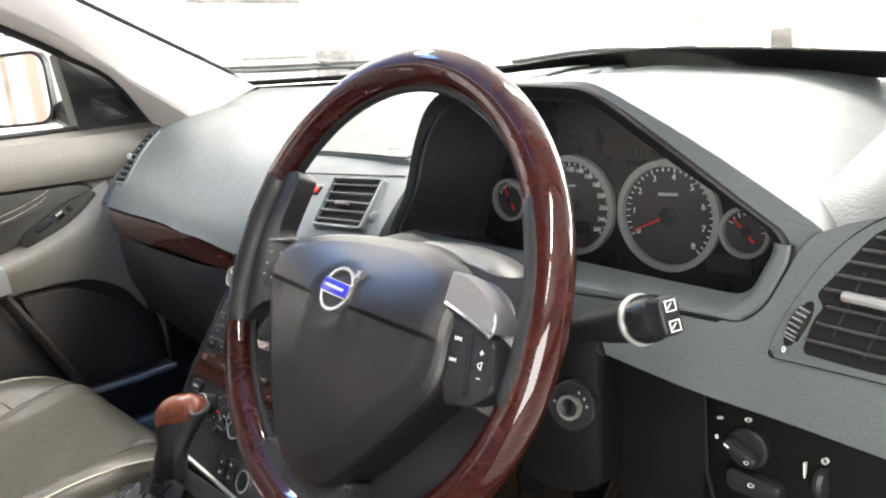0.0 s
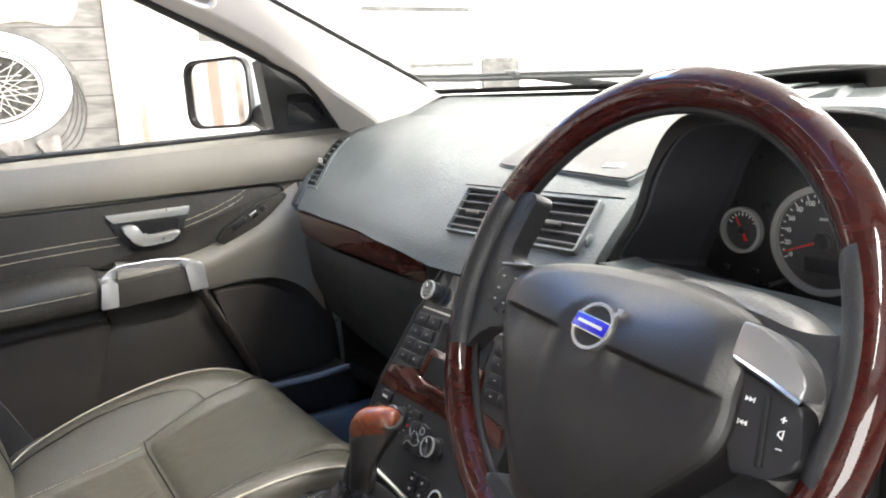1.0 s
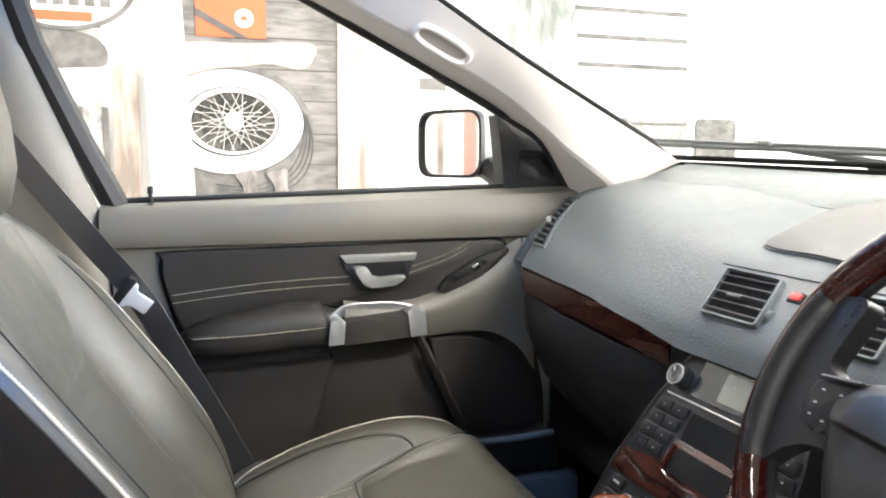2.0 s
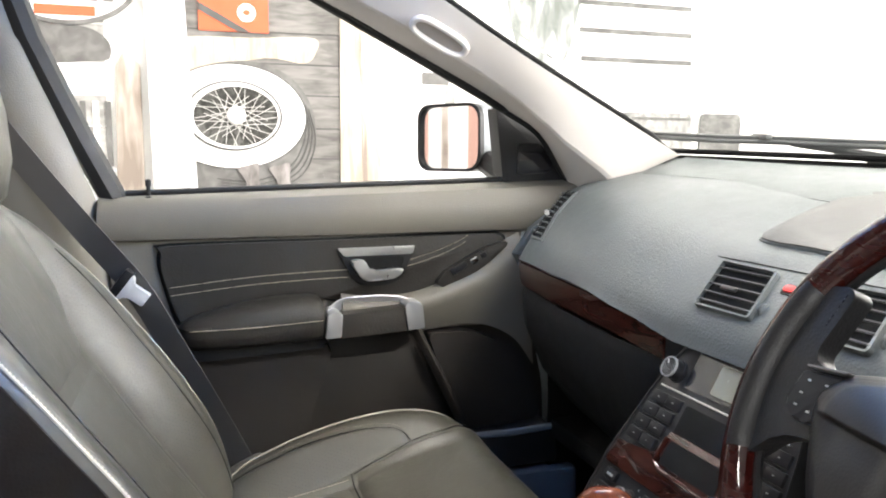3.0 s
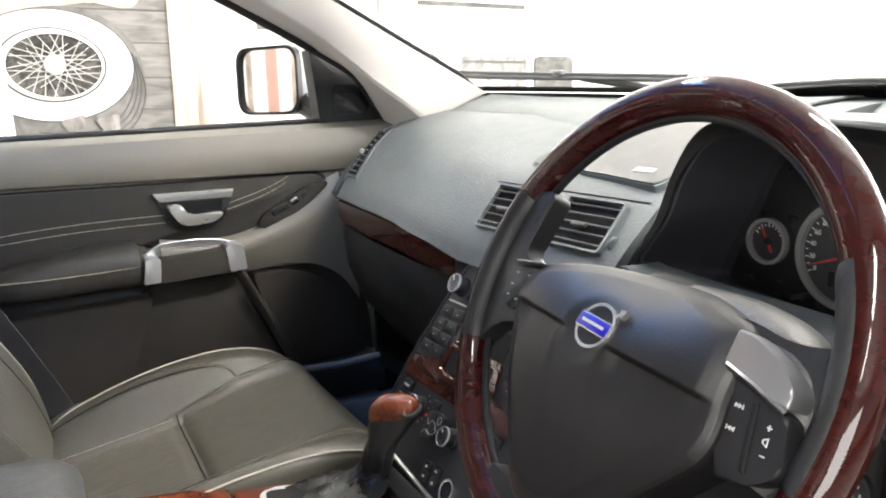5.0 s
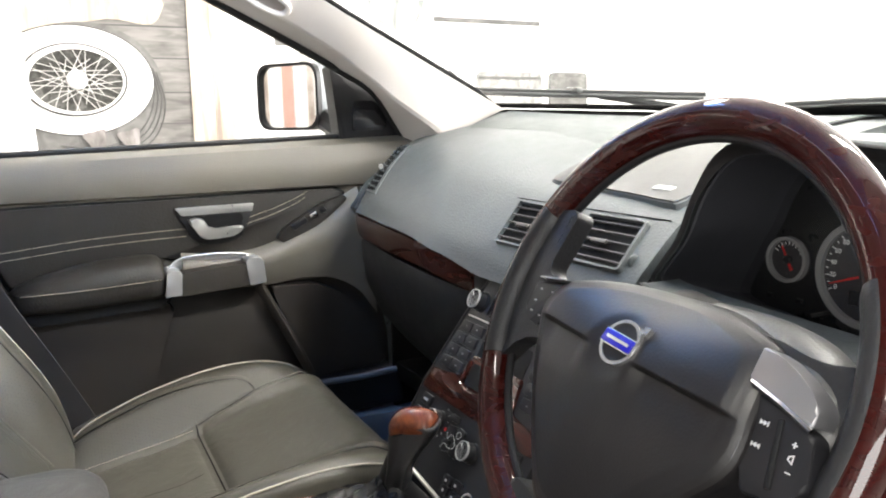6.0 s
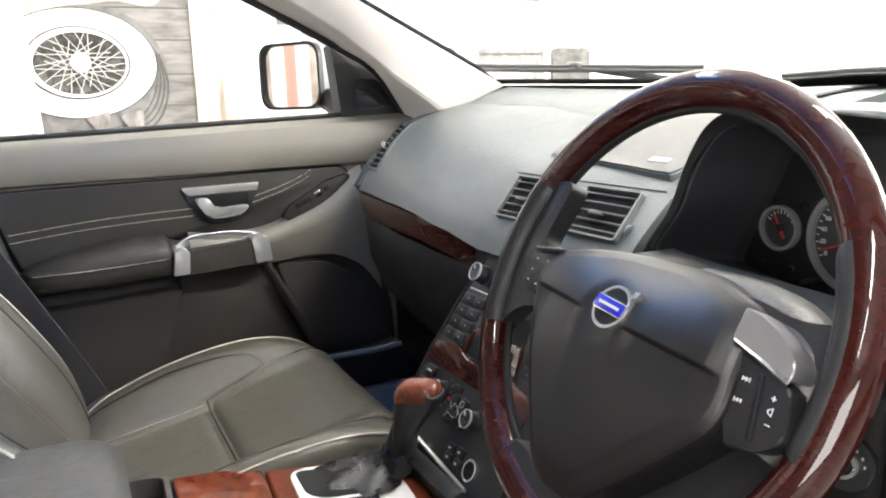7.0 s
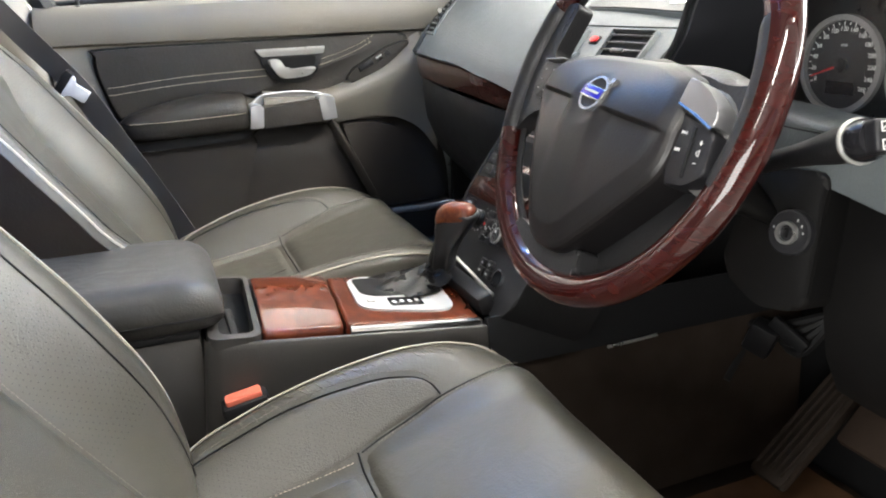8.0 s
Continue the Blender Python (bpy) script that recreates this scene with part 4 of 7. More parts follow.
CUP = curve_pts([(-0.160, 0.936), (-0.148, 0.950), (-0.125, 0.960), (-0.06, 0.962), (-0.015, 0.956), (0.010, 0.946)], 4)
part("cup", thick([[(x, y, z + dz) for y, z in CUP] for x, dz in ((-0.700, 0.0), (-0.706, -0.003), (-0.712, -0.02), (-0.714, -0.045))], 0.002), M_PULL, pull, "silver cup behind the pull")
part("grip", slab(M_DOORPLANE, round_poly([(-0.141, 0.892), (-0.012, 0.899), (-0.018, 0.943), (-0.136, 0.935)], 0.004), -0.715, -0.6665, 0.012, 4), M_DOORIN, pull, "leather-wrapped pull")
part("grip_stitch", dashes([(-0.6685, y, 0.928 + 0.06 * (y + 0.13)) for y in (-0.133, -0.022)], 0.0042, 0.002, 0.0014), M_GREYPRINT, pull)
hd = part("handle_bezel", slab(M_DOORPLANE, round_poly([(-0.134, 1.047), (0.012, 1.048), (-0.010, 0.985), (-0.045, 0.975), (-0.092, 0.977), (-0.108, 0.992)], [0.004, 0.004, 0.02, 0.02, 0.02, 0.02], 4), -0.74, -0.722, 0.003), M_BLACK, door, "black door handle bezel")
part("bezel_bar", slab(M_DOORPLANE, round_poly([(-0.134, 1.048), (0.013, 1.049), (0.008, 1.034), (-0.122, 1.033)], 0.003), -0.73, -0.7185, 0.002), M_SILVER, hd, "satin silver bar")
part("recess", slab(M_DOORPLANE, round_poly([(-0.112, 1.03), (-0.005, 1.031), (-0.020, 0.994), (-0.095, 0.99)], 0.012), -0.73, -0.7208, 0.001), M_MATT, hd)
part("lever", slab(M_DOORPLANE, curve_pts([(-0.110, 1.025), (-0.088, 1.026), (-0.078, 1.012), (-0.066, 1.006), (-0.014, 1.008), (-0.024, 0.993), (-0.055, 0.988), (-0.086, 0.989), (-0.1, 1.005)], 4, True), -0.726, -0.706, 0.004, 3), M_SILVER, hd, "bright chrome door lever")
LOWL = [(-0.455, 0.895), (-0.402, 0.868), (-0.165, 0.878), (-0.148, 0.866), (-0.205, 0.69), (-0.24, 0.47), (-0.40, 0.46), (-0.47, 0.62)]
part("lower_panel", slab(M_DOORPLANE, round_poly(LOWL, 0.015), -0.75, -0.706, 0.014, 3), M_DOORLOW, door, "dark brown-grey lower door panel")
part("map_recess", slab(M_DOORPLANE, round_poly([(-0.15, 0.884), (0.0, 0.888), (0.095, 0.69), (0.12, 0.47), (-0.235, 0.47), (-0.2, 0.70)], 0.01), -0.75, -0.728, 0.004), M_DOORLOW, door, "dark recess")
part("rib", tube(curve_pts([(-0.700, 0.008, 0.892), (-0.698, 0.03, 0.85), (-0.698, 0.062, 0.785), (-0.70, 0.105, 0.69), (-0.70, 0.125, 0.6)], 4), 0.011, 8, flat=0.7), M_DOORLOW, door)
SPK = [(0.034, 0.882), (0.130, 0.882), (0.200, 0.842), (0.250, 0.768), (0.275, 0.692), (0.108, 0.684), (0.062, 0.795)]
part("speaker_panel", slab(M_DOORPLANE, round_poly(SPK, [0.01, 0.06, 0.06, 0.05, 0.02, 0.01, 0.02], 5), -0.75, -0.703, 0.010, 3), M_DOORLOW, door, "dark speaker panel")
# The lip's blue stands for the bluish light that falls on it.
part("pocket_edge", tube([(-0.672, 0.11, 0.682), (-0.668, 0.2, 0.681), (-0.672, 0.285, 0.684)], 0.007, 8), M_BLUECARPET, door, "pocket lip")
part("map_pocket", slab(M_DOORPLANE, round_poly([(0.11, 0.684), (0.285, 0.686), (0.295, 0.612), (0.115, 0.612)], 0.008), -0.74, -0.668, 0.006), M_BLACK, door, "black map pocket")
part("window_seal", tube([(-0.764, -0.53, 1.150), (-0.764, -0.1, 1.163), (-0.764, 0.225, 1.172)], 0.0055, 8), M_RUBBER, door, "black window seal")
g = part("window_glass", thick([[(-0.772, -0.55, 1.14), (-0.772, -0.2, 1.14), (-0.772, 0.2, 1.14), (-0.772, 0.44, 1.14)], [(-0.735, -0.60, 1.3), (-0.735, -0.2, 1.3), (-0.735, 0.1, 1.3), (-0.735, 0.19, 1.3)], [(-0.62, -0.66, 1.56), (-0.62, -0.55, 1.56), (-0.62, -0.45, 1.56), (-0.62, -0.35, 1.56)]], 0.004), M_GLASS, door, "clear side window")
g.visible_shadow = False
part("lock_pin", lathe(pose(-0.752, -0.455, 1.142), [(0.011, 0), (0.009, 0.004), (0.0035, 0.006), (0.0035, 0.02), (0.005, 0.022), (0.005, 0.032), (0.003, 0.034)], 14), M_BLACK, door, "black lock pin")
part("window_frame", tube(curve_pts([(-0.768, 0.20, 1.165), (-0.755, 0.187, 1.315), (-0.69, 0.17, 1.31), (-0.63, -0.05, 1.413), (-0.585, -0.3, 1.525), (-0.57, -0.55, 1.57)], 5)[5:], 0.009, 8), M_RUBBER, door, "black window frame seal")
TRI = [(0.188, 1.312), (0.204, 1.173), (0.215, 1.150), (0.350, 1.146), (0.345, 1.172), (0.322, 1.212), (0.275, 1.262), (0.235, 1.292)]
tri = part("mirror_corner", slab(M_DOORPLANE, round_poly(TRI, [0.003, 0.003, 0.008, 0.008, 0.03, 0.04, 0.04, 0.02], 3), -0.80, -0.752, 0.006, 3), M_BLACK, door, "black corner trim behind the mirror")
part("tweeter_cover", slab(M_DOORPLANE, round_poly([(0.236, 1.243), (0.284, 1.243), (0.312, 1.198), (0.305, 1.184), (0.232, 1.181)], 0.008), -0.76, -0.7485, 0.003), M_GLOSS, tri)

# ---- door mirror ----
mir = thing("door_mirror", (-0.90, 0.19, 1.20), "silver-grey door mirror with a reflecting glass", "door mirror")
mm = basis((-0.945, 0.16, 1.258), (0.84, 0.53, 0), (0, 0, 1))
out = round_poly(rect(0.175, 0.145), 0.038, 6)
rows = []
for d, k in ((0.004, 0.90), (0.008, 0.97), (0.0, 1.0), (-0.03, 1.03), (-0.06, 0.95), (-0.085, 0.75), (-0.095, 0.45)):
    rows.append([mm @ Vector((x * k - 0.34 * min(0.0, d), y * k, d)) for x, y in out])
part("shell", loft(rows[2:], True, True), M_MIRRORSHELL, mir, "silver painted shell")
part("frame", ring_slab(mm, [(x * 1.015, y * 1.015) for x, y in out], [(x * 0.94, y * 0.93) for x, y in out], -0.02, 0.011), M_BLACK, mir, "black plastic frame")
part("mirror_glass", slab(mm, [(x * 0.94, y * 0.93) for x, y in out], -0.01, 0.002), M_MIRROR, mir, "mirror glass", 0)
part("foot", tube([(-0.775, 0.24, 1.175), (-0.83, 0.235, 1.18), (-0.885, 0.225, 1.205)], [0.03, 0.024, 0.028], 10), M_BLACK, mir, "black mirror foot")


# ---- dashboard ----
dash = thing("dashboard", (0, 0.4, 0.8), "dark grey moulded dashboard with centre vents and instrument hood", "dashboard")
STN = {  # dashboard profile (y, z) from the lower edge up to the windscreen, by x
    -0.745: [(0.335, 1.045), (0.330, 1.082), (0.330, 1.115), (0.342, 1.140), (0.372, 1.158), (0.41, 1.170), (0.44, 1.186), (0.47, 1.21)],
    -0.70: [(0.250, 1.032), (0.256, 1.074), (0.283, 1.112), (0.320, 1.146), (0.366, 1.166), (0.415, 1.178), (0.46, 1.192), (0.49, 1.214)],
    -0.63: [(0.183, 1.029), (0.212, 1.068), (0.256, 1.110), (0.312, 1.150), (0.370, 1.172), (0.43, 1.186), (0.48, 1.196), (0.515, 1.214)],
    -0.40: [(0.168, 1.024), (0.192, 1.058), (0.240, 1.104), (0.300, 1.143), (0.375, 1.168), (0.46, 1.182), (0.54, 1.190), (0.62, 1.200)],
    -0.22: [(0.170, 1.004), (0.190, 1.036), (0.244, 1.086), (0.288, 1.116), (0.370, 1.147), (0.47, 1.172), (0.57, 1.184), (0.675, 1.194)],
    -0.13: [(0.172, 0.990), (0.189, 1.028), (0.245, 1.083), (0.285, 1.109), (0.370, 1.136), (0.47, 1.166), (0.58, 1.182), (0.69, 1.192)],
    0.00: [(0.172, 0.990), (0.189, 1.028), (0.245, 1.083), (0.285, 1.108), (0.370, 1.135), (0.47, 1.166), (0.58, 1.184), (0.697, 1.193)],
    0.16: [(0.172, 0.990), (0.189, 1.028), (0.245, 1.083), (0.285, 1.106), (0.370, 1.133), (0.47, 1.163), (0.58, 1.184), (0.692, 1.193)],
    0.75: [(0.203, 1.045), (0.212, 1.068), (0.235, 1.083), (0.275, 1.094), (0.330, 1.104), (0.38, 1.114), (0.42, 1.124), (0.46, 1.135)],
}
XS = sorted(STN)


def dash_point(x, s):
    """Point of the dashboard's skin at x; s from 0 (lower edge) to 1 (windscreen)."""
    i = max(0, min(len(XS) - 2, sum(1 for v in XS if v <= x) - 1))
    f = (x - XS[i]) / (XS[i + 1] - XS[i])
    f = f * f * (3 - 2 * f) if -0.63 <= x <= -0.13 else f
    pa, pb = STN[XS[i]], STN[XS[i + 1]]
    k = s * (len(pa) - 1)
    j = min(int(k), len(pa) - 2)
    g = k - j
    a = Vector(pa[j]).lerp(Vector(pa[j + 1]), g)
    b = Vector(pb[j]).lerp(Vector(pb[j + 1]), g)
    p = a.lerp(b, f)
    return Vector((x, p.x, p.y))


def dash_rows(xs, n=28):
    rows = []
    for x in xs:
        ctrl = [dash_point(x, i / 7) for i in range(8)]
        rows.append(curve_pts(ctrl, 4))
    return rows


part("top_pad", thick(dash_rows([-0.745, -0.735, -0.72, -0.70, -0.685, -0.67, -0.655, -0.64, -0.62, -0.58, -0.53, -0.47, -0.40, -0.34, -0.28, -0.22, -0.17, -0.13, -0.06, 0.0, 0.06, 0.12, 0.165]), 0.012), M_DASH, dash, "dark grey soft dashboard top")
# right of the instruments
part("top_pad_right", thick(dash_rows([0.60, 0.64, 0.68, 0.72, 0.75]), 0.012), M_DASH, dash, "dark grey dashboard end")
# end cheek beside the door
part("end_cheek", slab(M_DOORPLANE, [(0.205, 1.03), (0.24, 1.08), (0.318, 1.136), (0.41, 1.168), (0.49, 1.2), (0.55, 1.1), (0.55, 0.62), (0.36, 0.60), (0.30, 0.75), (0.245, 0.95)], -0.705, -0.685, 0.006), M_DASH, dash)
# wood strip
ws = []
for x, y, z0, z1 in ((-0.632, 0.187, 0.980, 1.026), (-0.60, 0.182, 0.977, 1.0255), (-0.48, 0.174, 0.974, 1.023), (-0.35, 0.172, 0.970, 1.017), (-0.25, 0.174, 0.963, 1.005), (-0.162, 0.180, 0.953, 0.994)):
    zm = (z0 + z1) / 2
    ws.append([(x, y + 0.006, z1 - 0.0005), (x, y + 0.0005, z1 - 0.003), (x, y + 0.0015, zm + 0.008), (x, y + 0.0035, zm - 0.008), (x, y + 0.007, z0 + 0.002), (x, y + 0.02, z0)])
part("wood_strip", thick(ws, 0.008), M_TRIMWOOD, dash, "dark glossy burr-wood strip")
part("wood_groove", tube([(x, y + 0.012, z + 0.002) for x, y, z in ((-0.632, 0.178, 1.028), (-0.48, 0.165, 1.025), (-0.35, 0.163, 1.020), (-0.25, 0.167, 1.009), (-0.162, 0.177, 0.998))], 0.003, 6), M_MATT, dash)
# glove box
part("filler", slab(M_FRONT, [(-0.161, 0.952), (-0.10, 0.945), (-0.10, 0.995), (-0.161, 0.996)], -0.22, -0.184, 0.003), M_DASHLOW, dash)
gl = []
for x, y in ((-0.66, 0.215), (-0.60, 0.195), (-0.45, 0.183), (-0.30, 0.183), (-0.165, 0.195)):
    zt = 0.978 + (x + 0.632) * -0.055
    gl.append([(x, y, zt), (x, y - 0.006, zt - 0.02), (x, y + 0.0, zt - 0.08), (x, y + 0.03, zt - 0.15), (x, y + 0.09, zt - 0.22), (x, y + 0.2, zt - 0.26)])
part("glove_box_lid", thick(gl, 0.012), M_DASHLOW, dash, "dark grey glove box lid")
part("under_tray", box_between((-0.68, 0.28, 0.66), (-0.16, 0.56, 0.70), 0.01), M_MATT, dash)

# side vent at the door end
def vent_pt(u, v, lift):
    """u across (0 to 1), v up (0 to 1) on the slanting side vent."""
    s = 0.135 + 0.30 * v
    x = -0.646 - 0.072 * v + 0.074 * u
    return dash_point(x, s) + Vector((-0.1, -0.63, 0.77)) * lift


sv = part("side_vent", thick([[vent_pt(u, v, 0.003) for v in [i / 10 for i in range(11)]] for u in (0.0, 0.25, 0.5, 0.75, 1.0)], 0.004), M_DASH, dash, "slanting side demister vent")
# No hole behind: a black sheet stands for the vent's shaded depth.
part("opening", thick([[vent_pt(u, v, 0.0042) for v in [0.05 + 0.09 * i for i in range(11)]] for u in (0.14, 0.35, 0.6, 0.86)], 0.003), M_MATT, sv)
for i in range(9):
    v = 0.10 + 0.1 * i
    part("slat", tube([vent_pt(0.12, v, 0.006), vent_pt(0.5, v, 0.006), vent_pt(0.88, v, 0.006)], 0.002, 6), M_DASH, sv)
part("divider", tube([vent_pt(0.5, v, 0.0065) for v in (0.05, 0.3, 0.6, 0.95)], 0.0022, 6), M_DASHLOW, sv)
part("slider", tube([vent_pt(0.35, 0.44, 0.010), vent_pt(0.62, 0.44, 0.010)], 0.0045, 8), M_SILVER, sv)

# centre vents
MV = basis((0, 0.2225, 1.061), (1, 0, 0), (0, 0.727, 0.687))


def centre_vent(quad, label):
    c = Vector((sum(p[0] for p in quad) / 4, sum(p[1] for p in quad) / 4))
    out = round_poly([Vector(p) + (Vector(p) - c).normalized() * 0.0045 for p in quad], 0.006)
    inn = round_poly(quad, 0.003)
    v = part("centre_vent", ring_slab(MV, out, inn, -0.012, 0.0075), M_DASH, dash, label)
    # Black plate proud of the skin plays the shaded inside of the vent.
    part("opening", slab(MV, inn, -0.012, 0.0015), M_MATT, v, smooth=0)
    bl, br, tr, tl = [Vector(p) for p in quad]
    for i in range(5):
        f = (i + 0.6) / 5.2
        a, b = bl.lerp(tl, f), br.lerp(tr, f)
        part("slat", rbox(MV @ Matrix.Translation((*((a + b) / 2), 0.0052)) @ pose(0, 0, 0, -30, 0, 0), (b - a).length, 0.0042, 0.0014, 0.0006, 1), M_STACK, v)
    mid = bl.lerp(tr, 0.5)
    part("slider", rbox(MV @ Matrix.Translation((mid.x - 0.004, mid.y - 0.004, 0.0085)), 0.026, 0.006, 0.004, 0.0015), M_CONSOLE, v, "grey slider tab")
    e = br.lerp(tr, 0.35)
    part("thumb_wheel", lathe(MV @ Matrix.Translation((e.x + 0.012, e.y - 0.006, 0.0)) @ pose(0, 0, 0, 0, 90, 0), [(0.007, -0.002), (0.008, -0.0015), (0.008, 0.0015), (0.007, 0.002)], 18), M_DASH, v)
    return v


centre_vent([(-0.112, -0.036), (-0.022, -0.036), (-0.036, 0.029), (-0.126, 0.031)], "square air vent with black slats")
centre_vent([(0.044, -0.036), (0.134, -0.036), (0.124, 0.029), (0.030, 0.029)], "square air vent with black slats")
hz = part("hazard_switch", slab(MV, round_poly(rect(0.021, 0.014, -0.002, 0.013), 0.003), -0.01, 0.003, 0.001), M_DASHLOW, dash, "hazard light switch")
part("button", slab(MV, round_poly(rect(0.015, 0.009, -0.002, 0.013), 0.003), 0.002, 0.0055, 0.001), M_RED, hz, "red hazard button")
part("centre_seam", tube([MV @ Vector(p) for p in ((-0.15, 0.041, 0.0005), (0.0, 0.040, 0.0005), (0.15, 0.040, 0.0005))], 0.0007, 6), M_MATT, dash)
# speaker grille on top
MG = basis((0, 0.293, 1.1125), (1, 0, 0), (0, 1, 0.316))
GR = curve_pts([(-0.122, 0.0), (-0.03, -0.009), (0.06, -0.018), (0.125, -0.026), (0.141, -0.018), (0.142, 0.06), (0.12, 0.15), (0.07, 0.182), (-0.02, 0.187), (-0.10, 0.184), (-0.135, 0.165), (-0.146, 0.12), (-0.141, 0.06)], 4, True)
part("grille_edge", slab(MG, [(x * 1.03, y * 1.03 - 0.001) for x, y in GR], -0.02, 0.0015, 0.001), M_DASH, dash)
part("speaker_grille", slab(MG, GR, -0.02, 0.004, 0.0015), M_GRILLE, dash, "grey woven speaker grille")
part("badge", slab(MG, round_poly(rect(0.030, 0.010, 0.092, 0.003), 0.001), 0.003, 0.0052, 0.0005), M_PALE, dash, "small white maker's badge")
# ledge line along the windscreen
part("ledge", thick([[dash_point(x, s) + Vector((0, 0, dz)) for s, dz in ((0.70 - 0.05 * k, 0.0005), (0.74 - 0.05 * k, 0.006), (0.80, 0.009), (0.93, 0.007), (1.0, 0.003))] for x, k in ((-0.60, 0), (-0.5, 0), (-0.38, 0.3), (-0.28, 0.8), (-0.2, 1.0), (-0.1, 1.0), (0.0, 1.0), (0.1, 1.0))], 0.003), M_DASH, dash)

# ---- instrument hood and dials ----
OPEN = [(0.181, 1.037), (0.197, 1.061), (0.214, 1.086), (0.230, 1.128), (0.252, 1.160), (0.276, 1.176), (0.36, 1.178), (0.443, 1.170), (0.468, 1.154), (0.512, 1.124), (0.554, 1.094), (0.588, 1.070), (0.589, 1.054), (0.575, 1.024), (0.560, 1.012), (0.50, 1.015), (0.42, 1.019), (0.315, 1.025), (0.20, 1.033)]
hood = thing("instrument_cluster", (0.39, 0.33, 1.02), "instrument panel with four silver-ringed dials under a grey hood", "instrument panel")
opening = round_poly(OPEN, [0.006, 0.01, 0.02, 0.03, 0.03, 0.03, 0.03, 0.02, 0.03, 0.03, 0.02, 0.012, 0.01, 0.012, 0.008, 0.05, 0.05, 0.05, 0.006], 3)
cx, cz = 0.39, 1.07


def hood_loop(pts, y, grow, shrink=1.0, drop=0.0):
    out = []
    for x, z in pts:
        d = Vector((x - cx, (z - cz) * 1.6)).normalized()
        out.append(Vector((cx + (x - cx) * shrink + d.x * grow, y, cz + (z - cz) * shrink + d.y * grow * 0.8 - drop * max(0.0, min(1.0, (1.075 - z) / 0.05)))))
    return out


def clamp(v):
    return max(0.0, min(1.0, v))


def inward(o):
    """How far the lip reaches in from the hood's outline: most along the top, less at the left flank."""
    return -0.0135 * clamp((o.y - 1.045) / 0.03) * (0.4 + 0.6 * clamp((o.x - 0.225) / 0.06))


def edge_loop(pts, y, g, drop=0.0):
    return [hood_loop([o], y, g + inward(o), drop=drop)[0] for o in pts]


part("inner_lining", loft([edge_loop(opening, y, g, d) for y, g, d in ((0.2073, 0.0, 0.0), (0.209, -0.002, 0.002), (0.27, -0.003, 0.022), (0.333, -0.004, 0.040))], True), M_LINING, hood, "dark hood lining, lifted for lens haze")
bm = bmesh.new()
bm.faces.new([bm.verts.new(p) for p in hood_loop(opening, 0.333, 0.0, drop=0.042)])
bmesh.ops.solidify(bm, geom=list(bm.faces), thickness=0.004)
part("dial_plate", bm, M_DIALPLATE, hood, "black dial plate", 0)
top = opening[0:opening.index(min(opening, key=lambda p: (p - Vector((0.589, 1.056))).length)) + 1]


def top_loop(y, g):
    """The hood's upper surface; its face broadens towards the outer end."""
    return [hood_loop([o], y, g + inward(o) + 0.026 * clamp((o.x - 0.34) / 0.24) ** 2.2)[0] for o in top]


def slim(y, g, full):
    """Full at the top and right, slim at the left flank."""
    return [q.lerp(p, clamp((o.x - 0.225) / 0.06)) for p, q, o in zip(full(y, g), edge_loop(top, 0.2, g * 0.4), top)]


# Lip far darker than the hood: its down-facing shade is in the colour.
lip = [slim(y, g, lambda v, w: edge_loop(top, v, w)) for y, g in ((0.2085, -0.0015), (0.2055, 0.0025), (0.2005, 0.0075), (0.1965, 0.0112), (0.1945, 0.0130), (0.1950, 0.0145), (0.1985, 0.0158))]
part("hood_lip", loft(lip), M_HOODLIP, hood, "hood lip, darkened for the shade it faces into", 60)
rows = [[a.lerp(b, 0.02) for a, b in zip(lip[-1], slim(0.2005, 0.0165, top_loop))], slim(0.2005, 0.0165, top_loop), slim(0.205, 0.0175, top_loop), top_loop(0.225, 0.0185), top_loop(0.26, 0.0195)]
for y, f in ((0.33, 0.15), (0.42, 0.40), (0.52, 0.70), (0.62, 1.0)):
    row = []
    for p in top_loop(y, 0.0205):
        flat = Vector((p.x, y, 1.135 + (y - 0.33) * 0.17 - 0.09 * max(0.0, p.x - 0.25) * (y - 0.2) / 0.4))
        q = p.lerp(flat, f)
        q.z = max(q.z, 1.0 + (y - 0.2) * 0.3)
        row.append(q)
    rows.append(row)
part("hood", thick(rows, 0.006), M_DASH, hood, "dark grey hood", 30)
bm = bmesh.new()
bm.faces.new([bm.verts.new(p) for p in edge_loop(opening, 0.318, -0.003, 0.036)])
part("gauge_lens", bm, M_LENS, hood, "clear plastic gauge lens", 0)


def dial(cxx, czz, r, name, ticks, sweep, label, ring=0.006):
    md = basis((cxx, 0.332, czz), (1, 0, 0), (0, 0, 1))
    d = part(name, slab(md, ellipse(0, 0, r, r, 48), 0.0, 0.003), M_DIALFACE, hood, label, 0)
    part("bezel", ring_slab(md, ellipse(0, 0, r, r, 48), ellipse(0, 0, r - ring, r - ring, 48), 0.002, 0.0085), M_BEZEL, d, "brushed silver ring")
    a0, a1 = sweep
    bm = bmesh.new()
    for i in range(ticks + 1):
        a = radians(a0 + (a1 - a0) * i / ticks)
        mt = md @ Matrix.Translation((math.cos(a) * (r - ring - 0.0035), math.sin(a) * (r - ring - 0.0035), 0.0034)) @ Matrix.Rotation(a, 4, "Z")
        rbox(mt, 0.004 if i % 2 == 0 else 0.0025, 0.0008, 0.0006, 0, bm=bm)
    part("tick_marks", bm, M_WHITE, d, smooth=0)
    return md, d


